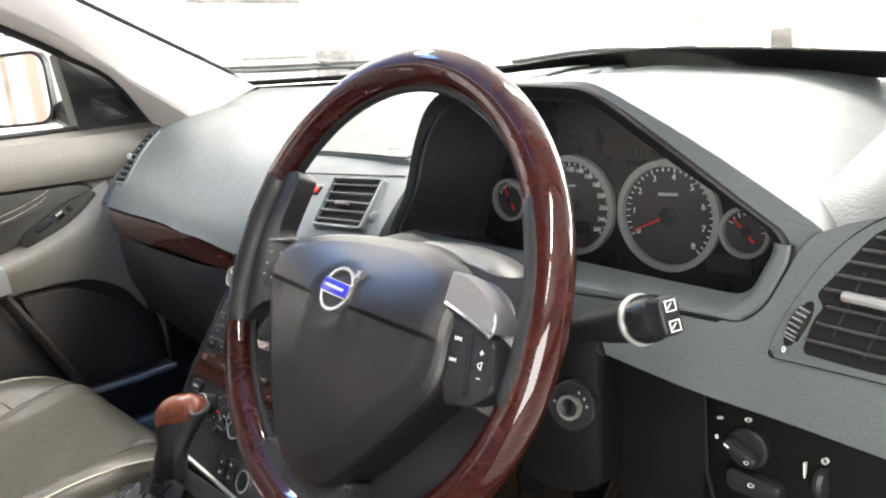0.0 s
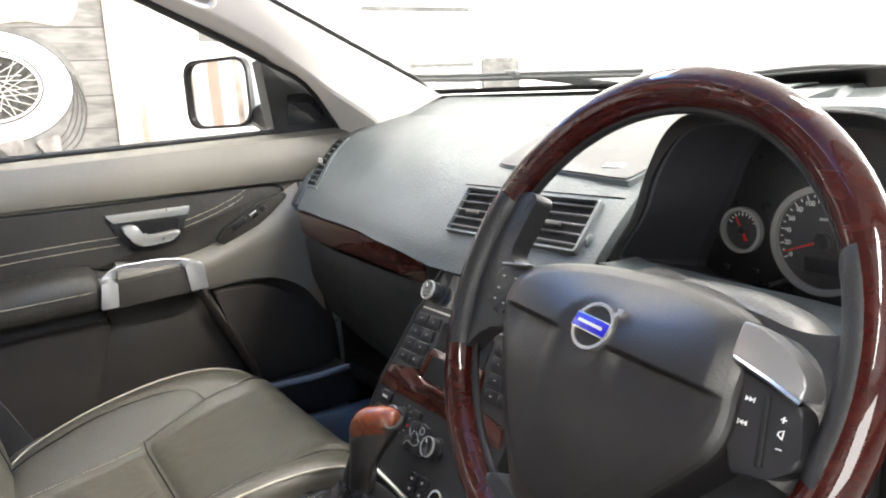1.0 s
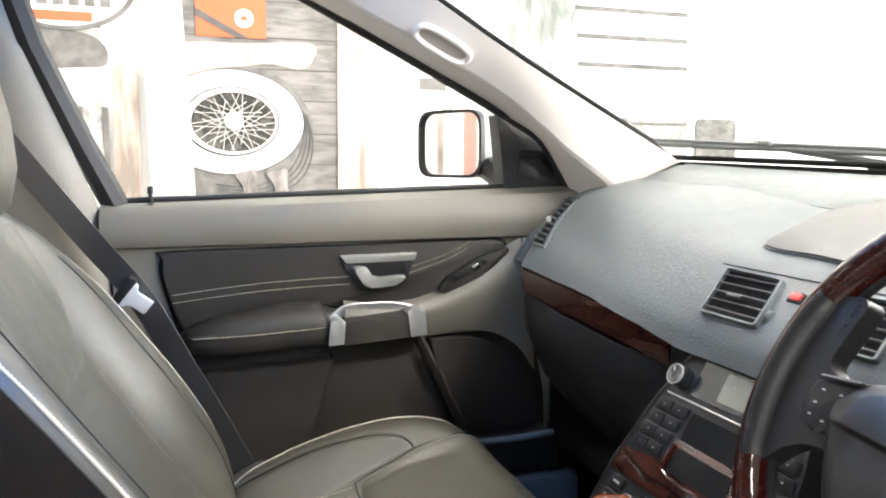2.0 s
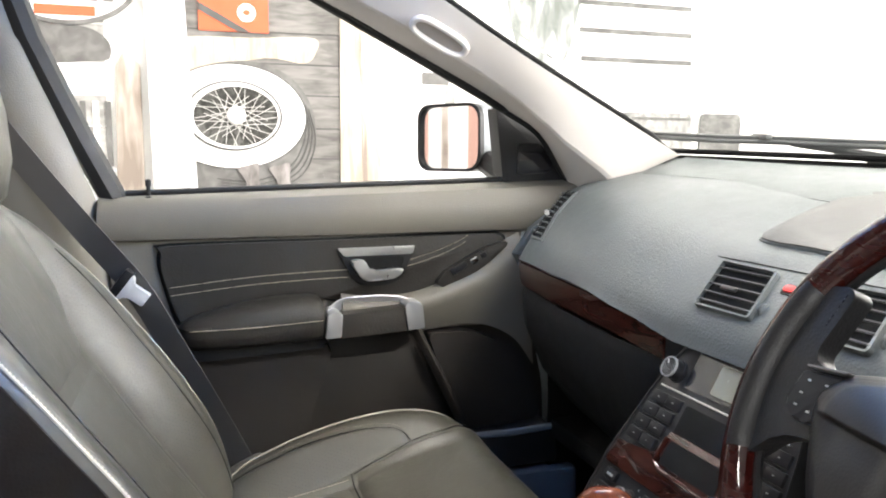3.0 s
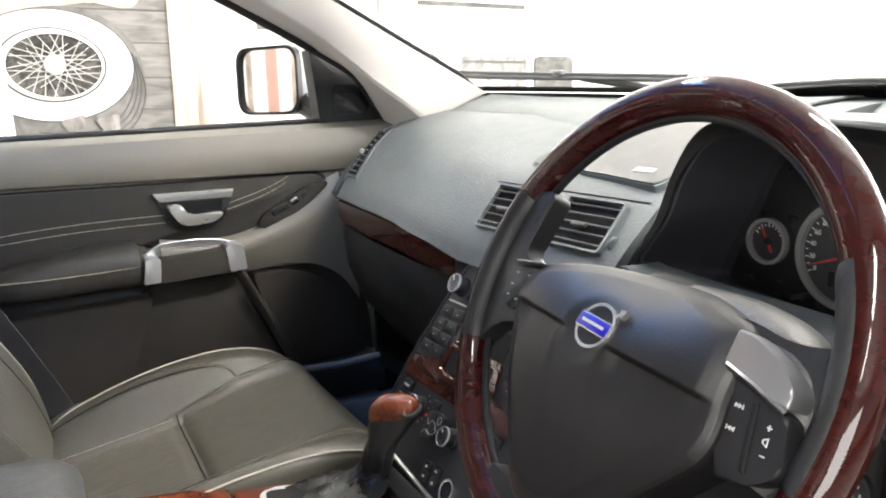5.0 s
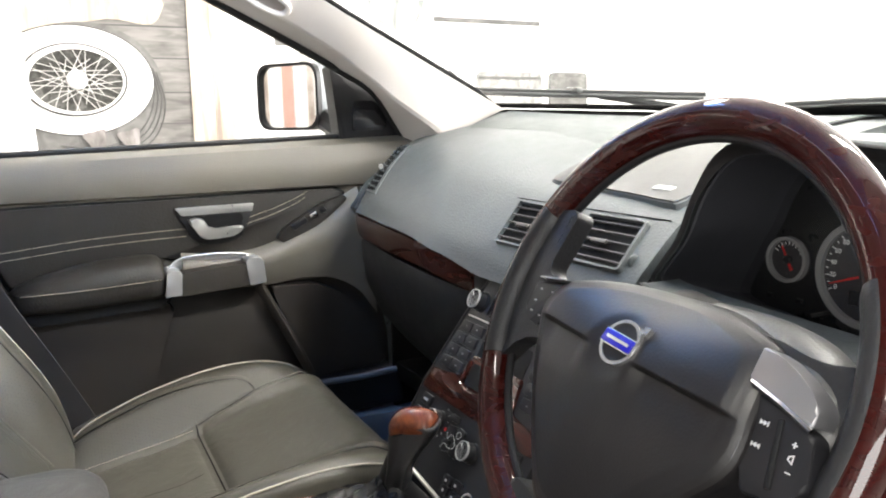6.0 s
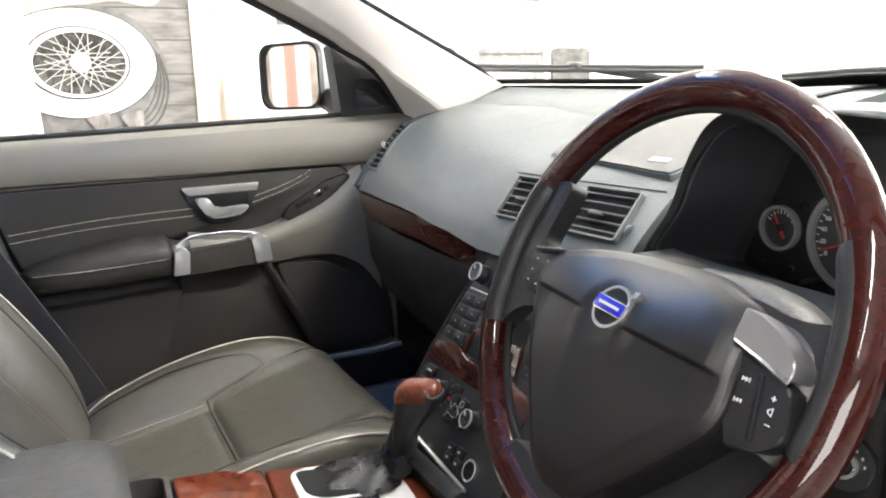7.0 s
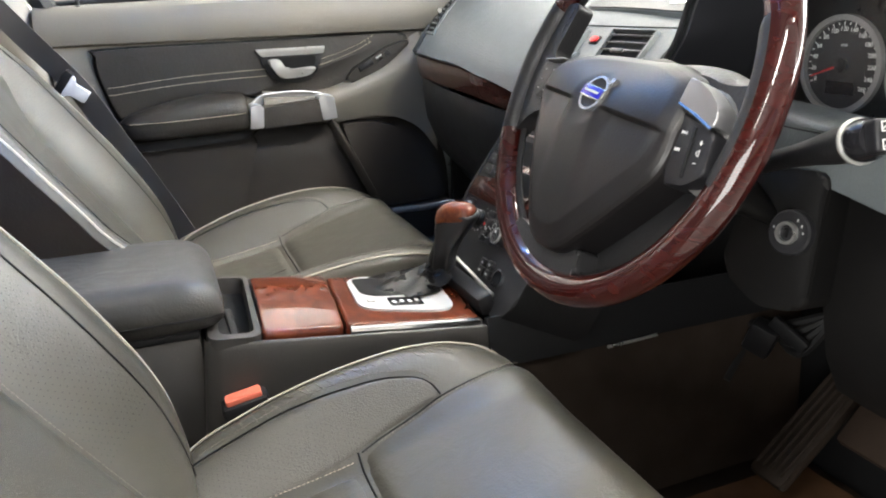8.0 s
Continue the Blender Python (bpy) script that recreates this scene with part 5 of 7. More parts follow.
def needle(md, d, ang, length, back=0.006):
    cap = min(0.008, length * 0.3)
    a = radians(ang)
    m = md @ Matrix.Rotation(a, 4, "Z")
    part("needle", slab(m, [(-back, -0.0014), (length, -0.0006), (length, 0.0006), (-back, 0.0014)], 0.0045, 0.006), M_RED, d, "red needle", 0)
    part("needle_cap", lathe(md @ Matrix.Translation((0, 0, 0.003)), [(cap, 0), (cap, 0.003), (cap * 0.75, 0.0042)], 20), M_BLACK, d)


md, d = dial(0.431, 1.046, 0.0525, "rev_counter", 32, (207, -48), "black rev counter")
for i in range(9):
    a = radians(207 - 31.9 * i)
    words(str(i), 0.0085, md @ Matrix.Translation((math.cos(a) * 0.0365, math.sin(a) * 0.0365, 0.0034)), M_WHITE, d)
part("unit_bar", slab(md, rect(0.020, 0.0028, 0.0, 0.020), 0.003, 0.0036), M_GREYPRINT, d, smooth=0)
needle(md, d, 204, 0.040)
md, d = dial(0.322, 1.051, 0.0515, "speedometer", 26, (207, -40), "black speedometer")
for i in range(14):
    a = radians(207 - 19.0 * i)
    words(str(20 * i), 0.0066, md @ Matrix.Translation((math.cos(a) * 0.0365, math.sin(a) * 0.0365, 0.0034)), M_WHITE, d)
part("unit_bar", slab(md, rect(0.008, 0.0025, 0.0, 0.020), 0.003, 0.0036), M_GREYPRINT, d, smooth=0)
part("trip_display", slab(md, round_poly(rect(0.036, 0.014, 0.0, -0.024), 0.001), 0.003, 0.0036), M_GLOSS, d, smooth=0)
needle(md, d, 200, 0.040)
md, d = dial(0.236, 1.053, 0.0235, "fuel_gauge", 8, (150, 30), "small black fuel gauge", 0.0035)
needle(md, d, 118, 0.015, 0.012)
md, d = dial(0.505, 1.036, 0.0225, "temperature_gauge", 8, (150, 0), "small black temperature gauge", 0.0035)
needle(md, d, 132, 0.015, 0.012)
for x, z, w, h in ((0.489, 0.9985, 0.042, 0.016), (0.30, 0.985, 0.0, 0.0)):
    if w:
        part("message_display", slab(M_FRONT, rect(w, h, x, z + 0.007), -0.333, -0.328), M_GLOSS, hood, "dark message display", 0)
for k, x in enumerate((0.215, 0.25, 0.285, 0.36, 0.395)):
    part("warning_lamp", slab(M_FRONT, rect(0.006, 0.004, x, 1.012 if k < 3 else 1.105), -0.332, -0.3285), M_STACK, hood, smooth=0)
part("reset_stalk", tube([(0.285, 0.33, 1.008), (0.285, 0.30, 1.008)], 0.0025, 8), M_BLACK, hood)

# ---- driver's side facia ----
FAC = [(0.172, 1.004), (0.180, 1.021), (0.21, 1.0225), (0.315, 1.016), (0.42, 1.010), (0.50, 1.006), (0.566, 1.002), (0.588, 1.018), (0.603, 1.050), (0.610, 1.066), (0.640, 1.080), (0.70, 1.086), (0.76, 1.07), (0.76, 0.930), (0.663, 0.939), (0.606, 0.946), (0.542, 0.951), (0.463, 0.964), (0.40, 0.975), (0.30, 0.985), (0.176, 0.992)]
MF = basis((0, 0.19, 1.02), (1, 0, 0), (0, 0.18, 1.0))
part("facia", slab(MF, [(x, (z - 1.02)) for x, z in round_poly(FAC, [0.01, 0.01, 0.05, 0.1, 0.1, 0.1, 0.02, 0.03, 0.02, 0.01, 0.03, 0.03, 0.03, 0.02, 0.03, 0.03, 0.03, 0.03, 0.03, 0.03, 0.01], 3)], -0.03, 0.006, 0.003, 3), M_DASH, dash, "dark grey grained driver's facia")
low_edge = opening[opening.index(min(opening, key=lambda p: (p - Vector((0.5885, 1.060))).length)):] + [opening[0]]


def lip_row(y, g):
    return [Vector((p.x, p.y + 0.177 * (p.z - 1.02), p.z)) for p in hood_loop(low_edge, y, g)]


part("facia_lip", loft([lip_row(y, g) for y, g in ((0.194, 0.0135), (0.1852, 0.0125), (0.1838, 0.0105), (0.1842, 0.005), (0.187, 0.001), (0.195, -0.003), (0.207, -0.0055), (0.220, -0.0065))]), M_DASH, dash, "smooth grey lip round the instruments")
part("lip_joint", tube(lip_row(0.1846, 0.0138), 0.0011, 6), M_MATT, dash)
# right-hand vent: a raised panel with its thumb wheel, slats across a black plate that stands for the shaded opening
VH = round_poly([(0.5925, -0.0325), (0.5965, -0.0163), (0.607, 0.0055), (0.622, 0.031), (0.637, 0.0485), (0.6547, 0.0617), (0.70, 0.073), (0.748, 0.066), (0.748, -0.041), (0.6516, -0.0350)], [0.005, 0.03, 0.04, 0.04, 0.04, 0.03, 0.03, 0.01, 0.01, 0.06], 4)
part("vent_joint", slab(MF, [(0.67 + (x - 0.67) * 1.022, 0.012 + (y - 0.012) * 1.032) for x, y in VH], 0.0, 0.0064), M_MATT, dash, smooth=0)
v = part("end_vent", slab(MF, VH, 0.0, 0.0092, 0.003, 3), M_DASH, dash, "end air vent with grey slats")
VO = round_poly([(0.6145, -0.0265), (0.6195, -0.005), (0.6255, 0.0045), (0.6205, 0.0118), (0.6375, 0.0343), (0.6541, 0.0568), (0.70, 0.067), (0.738, 0.060), (0.738, -0.034), (0.65, -0.0305)], [0.004, 0.02, 0.003, 0.003, 0.03, 0.02, 0.02, 0.008, 0.008, 0.05], 3)
part("opening", slab(MF, VO, 0.0, 0.0096), M_MATT, v, smooth=0)
for k in range(5):
    part("vane", rbox(MF @ Matrix.Translation((0.640 + 0.021 * k, 0.008 - 0.002 * k, 0.0102)) @ pose(0, 0, 0, 0, 0, -20), 0.0016, 0.062 if k else 0.044, 0.001, 0, 1), M_STACK, v)
for xl, z in ((0.6525, 0.0497), (0.6454, 0.0421), (0.6388, 0.0343), (0.6321, 0.0257), (0.6259, 0.0162), (0.6275, 0.0055), (0.6226, -0.0057), (0.6171, -0.0168)):
    part("slat", rbox(MF @ Matrix.Translation(((xl + 0.738) / 2, z - 0.040 * (0.738 - xl), 0.0125)) @ pose(0, 0, 0, -14, 0, -4.6), 0.738 - xl, 0.0024, 0.0046, 0.0009, 1), M_SLAT, v)
part("slider", rbox(MF @ Matrix.Translation((0.662, 0.0115, 0.0165)) @ pose(0, 0, 0, 0, 0, -5), 0.050, 0.0072, 0.006, 0.0028), M_SILVER, v, "silver slider tab")
part("wheel_recess", slab(MF, [(0.6112 + 0.0055 * math.cos(a) + 0.0066 * math.sin(a), -0.0084 + 0.0155 * math.sin(a)) for a in (2 * math.pi * i / 28 for i in range(28))], 0.0, 0.0098), M_MATT, dash, "black recess round the thumb wheel", 0)
tw = part("thumb_wheel", lathe(MF @ Matrix.Translation((0.6112, -0.0084, 0.0012)) @ pose(0, 0, 0, 0, 0, -22) @ pose(0, 0, 0, 0, 90, 0), [(0.013, -0.0045), (0.0145, -0.003), (0.0145, 0.003), (0.013, 0.0045)], 24), M_BLACK, dash, "ribbed vent thumb wheel")
for i in range(9):
    a = radians(-60 + 15 * i)
    part("rib", rbox(MF @ Matrix.Translation((0.6112, -0.0084, 0.0012)) @ pose(0, 0, 0, 0, 0, -22) @ Matrix.Translation((0, 0.015 * math.sin(a), 0.015 * math.cos(a))), 0.007, 0.001, 0.001, 0, 1), M_SILVER, tw)
words("0", 0.0054, MF @ Matrix.Translation((0.6030, -0.0265, 0.0095)), M_WHITE, dash)
# knee panel, light switches
part("knee_panel", thick([[(x, y + k, z) for z, y in ((0.958, 0.215), (0.93, 0.212), (0.86, 0.205), (0.80, 0.218), (0.765, 0.236), (0.752, 0.262))] for x, k in ((0.452, 0.012), (0.46, 0.0), (0.50, -0.004), (0.535, -0.002))], 0.012), M_COLUMN, dash, "black knee panel")
part("lower_panel", thick([[(x, y + k, z) for z, y in ((0.952, 0.20), (0.92, 0.195), (0.86, 0.20), (0.80, 0.214), (0.765, 0.232), (0.752, 0.258))] for x, k in ((0.537, 0.004), (0.56, -0.004), (0.65, -0.002), (0.76, 0.01))], 0.012), M_COLUMN, dash, "black lower panel")
part("panel_joint", tube([(0.536, 0.196, 0.945), (0.5365, 0.196, 0.88), (0.545, 0.205, 0.82)], 0.0018, 6), M_MATT, dash)
MLW = basis((0.572, 0.1915, 0.912), (1, 0, 0), (0, 0.05, 1))
sw = part("light_switch", lathe(MLW, [(0.0150, 0.0), (0.0150, 0.004), (0.0132, 0.006)], 28), M_BLACK, dash, "round headlamp switch")
part("knob", rbox(MLW @ Matrix.Rotation(radians(-28), 4, "Z") @ Matrix.Translation((0, 0, 0.011)), 0.025, 0.009, 0.012, 0.003), M_BTN, sw)
part("pointer", rbox(MLW @ Matrix.Rotation(radians(-28), 4, "Z") @ Matrix.Translation((-0.0095, 0, 0.0172)), 0.004, 0.0010, 0.001, 0, 1), M_WHITE, sw)
for x, z, w, h in ((-0.021, 0.017, 0.008, 0.004), (0.0, 0.021, 0.008, 0.006), (0.006, -0.004, 0.006, 0.006)):
    part("symbol", ring_slab(MLW, ellipse(x, z, w / 3.6, h / 3.9, 12), ellipse(x, z, w / 4.3, h / 5.2, 12), 0.0005, 0.0175 if z < 0 else 0.003), M_ICON, sw, smooth=0)
words("0", 0.0048, MLW @ Matrix.Translation((-0.022, 0.003, 0.0045)), M_WHITE, sw)
fb = part("fog_button", slab(MLW, round_poly([(-0.014, -0.017), (0.024, -0.022), (0.024, -0.036), (-0.014, -0.034)], 0.004), -0.005, 0.005, 0.002), M_BTN, dash, "fog lamp button")
part("symbol", ring_slab(MLW, ellipse(0.004, -0.026, 0.0024, 0.0017, 12), ellipse(0.004, -0.026, 0.0019, 0.0012, 12), 0.004, 0.0056), M_ICON, fb, smooth=0)
lv = part("level_wheel", lathe(MLW @ Matrix.Translation((0.05, -0.011, 0.0)) @ pose(0, 0, 0, 0, 90, 0), [(0.010, -0.003), (0.011, 0), (0.010, 0.003)], 20), M_STACK, dash, "headlamp level wheel")
part("symbol", slab(MLW, [(0.0390, -0.010), (0.0396, -0.010), (0.0400, 0.001), (0.0384, 0.001)], 0.0, 0.003), M_ICON, lv, smooth=0)
part("symbol", ring_slab(MLW, ellipse(0.052, 0.006, 0.0022, 0.0022, 12), ellipse(0.052, 0.006, 0.0017, 0.0017, 12), 0.0, 0.003), M_ICON, lv, smooth=0)

# ---- steering column, ignition, stalk ----
TH = radians(23.3)
UPW = (0, math.sin(TH), math.cos(TH))
WC = Vector((0.36, 0.028, 1.04))
MW = basis(WC, (1, 0, 0), UPW)          # (right, up in the wheel's plane, toward the driver)
col = thing("steering_column", (0.36, 0.15, 0.93), "dark grey steering column shroud with ignition and wiper stalk", "steering column")
rows = []
for c, w, t_, b_ in ((-0.035, 0.040, 0.022, -0.045), (-0.05, 0.050, 0.026, -0.052), (-0.09, 0.052, 0.010, -0.055), (-0.14, 0.054, -0.02, -0.055), (-0.19, 0.054, -0.045, -0.055)):
    o = round_poly([(-w, b_), (w, b_), (w * 1.04, (t_ + b_) / 2), (w * 0.75, t_), (-w * 0.75, t_), (-w * 1.04, (t_ + b_) / 2)], 0.025, 4)
    rows.append([MW @ Vector((x + 0.008, y, c)) for x, y in o])
part("shroud", loft(rows, True, True), M_COLUMN, col, "black plastic shroud")
part("hub_neck", lathe(MW @ Matrix.Translation((0, 0, -0.06)), [(0.05, 0), (0.05, 0.03), (0.04, 0.05)], 24), M_COLUMN, col)
part("ignition_panel", slab(basis((0.44, 0.162, 0.93), (0.99, 0.14, 0), (0, 0.12, 1)), round_poly([(-0.05, 0.046), (0.026, 0.050), (0.028, -0.075), (-0.02, -0.085), (-0.07, -0.06)], 0.015), -0.04, 0.0, 0.006), M_COLUMN, col, "black panel round the ignition")
MI = basis((0.4446, 0.1565, 0.924), (0.985, 0.17, 0), (0, 0.15, 1))
ig = part("ignition_switch", lathe(MI, [(0.0205, -0.006), (0.0205, 0.003), (0.019, 0.005)], 32), M_STACK, col, "ignition switch with silver key ring")
part("key_ring", ring_slab(MI, ellipse(0, 0, 0.0102, 0.0102, 32), ellipse(0, 0, 0.0075, 0.0075, 32), 0.003, 0.009), M_SILVER, ig, "silver ring")
part("key_slot", rbox(MI @ Matrix.Translation((0, 0, 0.008)), 0.003, 0.008, 0.004, 0.0006, 1), M_MATT, ig)
for a in (170, 60, 35, 10):
    part("mark", rbox(MI @ Matrix.Translation((0.0145 * math.cos(radians(a)), 0.0145 * math.sin(radians(a)), 0.0052)), 0.0014, 0.0022, 0.0006, 0, 1), M_GREYPRINT, ig)
A0, A1 = Vector((0.406, 0.148, 0.979)), Vector((0.5677, 0.1034, 1.0329))
dirn = (A1 - A0).normalized()
MSK = basis(A0, (dirn.cross(Vector((0, 0, 1)))).normalized(), dirn.cross((dirn.cross(Vector((0, 0, 1)))).normalized()))
if (MSK.to_3x3() @ Vector((0, 0, 1))).dot(dirn) < 0:
    MSK = MSK @ pose(0, 0, 0, 180, 0, 0)
L = (A1 - A0).length
stalk = part("wiper_stalk", lathe(MSK, [(0.009, 0), (0.009, 0.06), (0.0105, L - 0.09), (0.0138, L - 0.055), (0.0145, L - 0.029)], 24), M_BLACK, col, "black wiper stalk")
part("ring", lathe(MSK @ Matrix.Translation((0, 0, L - 0.0320)), [(0.0155, 0), (0.0172, 0.0006), (0.0172, 0.0026), (0.0155, 0.0032)], 32), M_SILVER, stalk, "pale silver ring")
part("barrel", lathe(MSK @ Matrix.Translation((0, 0, L - 0.0290)), [(0.0152, 0), (0.0158, 0.003), (0.0150, 0.012), (0.0125, 0.017)], 28), M_GLOSS, stalk)
part("end_button", rbox(MSK @ Matrix.Translation((0.0, 0.0, L - 0.0085)), 0.0165, 0.0240, 0.017, 0.0035, 3), M_BTN, stalk)
for k in (-1, 1):
    fr = MSK @ Matrix.Translation((0, 0, L - 0.0002))
    part("symbol", rbox(fr @ Matrix.Translation((0.001, 0.0062 * k, 0.0003)) @ pose(0, 0, 0, 0, 0, 40), 0.0050, 0.0008, 0.0006, 0, 1), M_ICON, stalk)
    part("symbol", ring_slab(fr, rect(0.0085, 0.0072, 0, 0.0062 * k), rect(0.0068, 0.0055, 0, 0.0062 * k), 0.0, 0.0006), M_ICON, stalk, smooth=0)
for i in range(4):
    part("mark", rbox(MSK @ Matrix.Translation((-0.006 + 0.003 * i, 0.0, 0)) @ Matrix.Translation((0, 0, L - 0.042)), 0.0012, 0.0282, 0.003, 0, 1), M_GREYPRINT, stalk)

# ---- steering wheel ----
sw = thing("steering_wheel", WC, "steering wheel with a dark glossy wooden rim and black leather grips", "steering wheel")
R, r0 = 0.1712, 0.0142


def ring_pt(a, phi, rr=r0, RR=R):
    return MW @ Vector(((RR + rr * math.cos(phi)) * math.cos(a), (RR + rr * math.cos(phi)) * math.sin(a), rr * 0.95 * math.sin(phi)))


rows = [[ring_pt(2 * math.pi * i / 120, 2 * math.pi * j / 20) for j in range(20)] for i in range(120)]
bm = bmesh.new()
g = [[bm.verts.new(p) for p in row] for row in rows]
for i in range(120):
    for j in range(20):
        bm.faces.new((g[i][j], g[i][(j + 1) % 20], g[(i + 1) % 120][(j + 1) % 20], g[(i + 1) % 120][j]))
bmesh.ops.recalc_face_normals(bm, faces=bm.faces)
part("rim", bm, M_RIMWOOD, sw, "dark red-brown lacquered wooden rim", 80)
part("inner_lip", tube([MW @ Vector((0.1575 * math.cos(a), 0.1575 * math.sin(a), -0.004)) for a in (2 * math.pi * i / 90 for i in range(90))], 0.004, 8, True), M_BLACK, sw, "thin black inner lip")


def leather_grip(a0, a1, p0=80, p1=285):
    n, k = 26, 18
    rr = []
    for i in range(n):
        f = i / (n - 1)
        a = radians(a0 + (a1 - a0) * f)
        e = min(1.0, min(f, 1 - f) * 14)
        lift = 0.0004 + 0.0022 * e ** 0.5
        ph0, ph1 = radians(p0), radians(p1)
        rr.append([ring_pt(a, ph0 + (ph1 - ph0) * j / (k - 1), r0 + lift * min(1, min(j, k - 1 - j) * 0.7 + 0.1)) for j in range(k)])
    return thick(rr, 0.001)


part("grip", leather_grip(150.5, 197), M_GRIP, sw, "black leather hand grip")
part("grip", leather_grip(-17, 26, 93, 285), M_GRIP, sw, "black leather hand grip")
HX = 0.009
SPOKES = ([(-0.158, 0.083), (-0.118, 0.088), (-0.112, 0.082), (-0.1215, 0.052), (-0.127, 0.035), (-0.117, 0.028), (-0.07, 0.028), (-0.07, -0.02), (-0.105, -0.022), (-0.132, -0.027), (-0.157, -0.056)],
          [(0.152, -0.050), (0.135, -0.034), (0.11, -0.030), (0.07, -0.03), (0.07, 0.032), (0.100, 0.031), (0.130, 0.024), (0.160, 0.030)])
ROUND = ([0.004, 0.006, 0.005, 0.02, 0.006, 0.006, 0.002, 0.002, 0.01, 0.02, 0.004], [0.004, 0.02, 0.01, 0.002, 0.002, 0.01, 0.03, 0.004])
for o, r_, lo, hi in zip(SPOKES, ROUND, (-0.012, -0.024), (0.006, 0.0)):
    part("spoke", slab(MW, round_poly(o, r_, 4), lo, hi, 0.009, 4), M_GRIP, sw, "black leather spoke")
part("grip_stitch", dashes([MW @ Vector((x, y, 0.0066)) for x, y in ((-0.1185, 0.082), (-0.1225, 0.070), (-0.1265, 0.057))], 0.0042, 0.0026, 0.0006), M_BLACK, sw, "black cross stitching")
low = [(-0.085, -0.130), (-0.062, -0.130), (-0.04, -0.140), (0.0, -0.140), (0.036, -0.130), (0.042, -0.152), (0.008, -0.164), (-0.036, -0.168), (-0.085, -0.150)]
part("lower_spoke", slab(MW, round_poly(low, [0.008, 0.01, 0.01, 0.02, 0.006, 0.006, 0.01, 0.01, 0.008], 4), -0.024, 0.006, 0.011, 4), M_GRIP, sw, "black leather thumb rest on the lower spoke")
part("hub_cover", slab(MW, round_poly([(-0.02, -0.150), (0.05, -0.158), (0.095, -0.130), (0.135, -0.085), (0.150, -0.045), (0.11, -0.02), (0.03, -0.06)], 0.012, 4), -0.036, -0.016, 0.008, 3), M_BLACK, sw, "black plastic hub cover")
# the right-hand shoulder: a smooth swell from behind the pad out to the rim
outer_pts = curve_pts([(0.000, 0.047), (0.050, 0.0475), (0.092, 0.044), (0.124, 0.034), (0.148, 0.015), (0.159, -0.012), (0.158, -0.042), (0.148, -0.060)], 5)
rows = []
for i, o in enumerate(outer_pts):
    f = i / (len(outer_pts) - 1)
    inn = Vector((0.035, -0.02)).lerp(o, 0.62)
    top_c = -0.024 + 0.030 * min(1.0, f * 1.7)
    rows.append([MW @ Vector((*inn.lerp(o, g), top_c + dc)) for g, dc in ((0.0, -0.004), (0.2, -0.001), (0.4, 0.0005), (0.6, 0.0), (0.75, -0.0025), (0.87, -0.0065), (0.95, -0.012), (1.0, -0.020), (0.98, -0.032))])
part("spoke_shoulder", thick(rows, 0.004), M_SHOULDER, sw, "grey leather shoulder between pad and rim", 60)
# airbag pad
PADO = round_poly([(-0.104, 0.028), (-0.045, 0.043), (0.045, 0.043), (0.100, 0.026), (0.106, 0.006), (0.109, -0.048), (0.052, -0.106), (0.008, -0.144), (-0.038, -0.142), (-0.064, -0.103), (-0.096, -0.046), (-0.112, 0.006)], [0.014, 0.05, 0.05, 0.014, 0.012, 0.02, 0.06, 0.02, 0.02, 0.06, 0.05, 0.012], 5)
fine = []
for a, b in zip(PADO, PADO[1:] + PADO[:1]):
    n = max(1, round((b - a).length / (0.0012 if abs(a.y + b.y + 0.023) < 0.05 and abs(a.x) > 0.08 else 0.005)))
    fine += [a.lerp(b, i / n) for i in range(n)]
PADO = fine
PC = Vector((0.0, -0.0115))
rows = []
PADR = ((1.0, -0.02), (1.0, 0.010), (0.996, 0.0150), (0.986, 0.0182), (0.965, 0.0203), (0.93, 0.0218), (0.88, 0.0226), (0.80, 0.0229), (0.68, 0.023), (0.56, 0.023), (0.46, 0.023), (0.36, 0.023), (0.26, 0.023), (0.16, 0.023), (0.06, 0.023))
PADF = [PADR[0], PADR[1]] + [(a[0] + (b[0] - a[0]) * i / 7, a[1] + (b[1] - a[1]) * i / 7) for a, b in zip(PADR[1:], PADR[2:]) for i in range(1, 8)]
for k, h0 in PADF:
    row = []
    for p in PADO:
        q = PC + (p - PC) * k
        swell = max(0.0, 1 - (q.x / 0.125) ** 2 - ((q.y + 0.035) / 0.125) ** 2)
        h = h0 + 0.0115 * swell * min(1.0, (1 - k) * 6)
        bc = -0.0115 - 0.090 * q.x
        st = min(1.0, max(0.0, (bc - q.y) / 0.0045 + 0.5))
        st = st * st * (3 - 2 * st)
        fade = min(1.0, max(0.0, (abs(q.x + 0.006) - 0.018) / 0.020)) * min(1.0, max(0.0, (0.108 - abs(q.x)) / 0.03))
        fade = fade * fade * (3 - 2 * fade)
        fall = 1 / (1 + (max(0.0, bc - q.y) / 0.022) ** 2)
        up = max(0.0, q.y - bc)
        dish = max(0.0, 1 - ((q.x + 0.006) ** 2 + (q.y + 0.006) ** 2) / 0.027 ** 2)
        h -= 0.0032 * dish * dish * (3 - 2 * dish)
        side = min(1.0, (q.x / 0.1) ** 2)
        row.append(MW @ Vector((q.x + HX, q.y, h - 0.0065 * st * fall * fade * min(1, (1 - k) * 6) - (0.18 * up + 8.2 * up * up) * (1 - 0.40 * side * (3 - 2 * side)))))
    rows.append(row)
part("airbag_pad", loft(rows, True, True), M_PAD, sw, "dark grey airbag pad", 60)
em = MW @ Matrix.Translation((0.0110, -0.0030, 0.0305)) @ pose(0, 0, 0, -14, 0, -7)
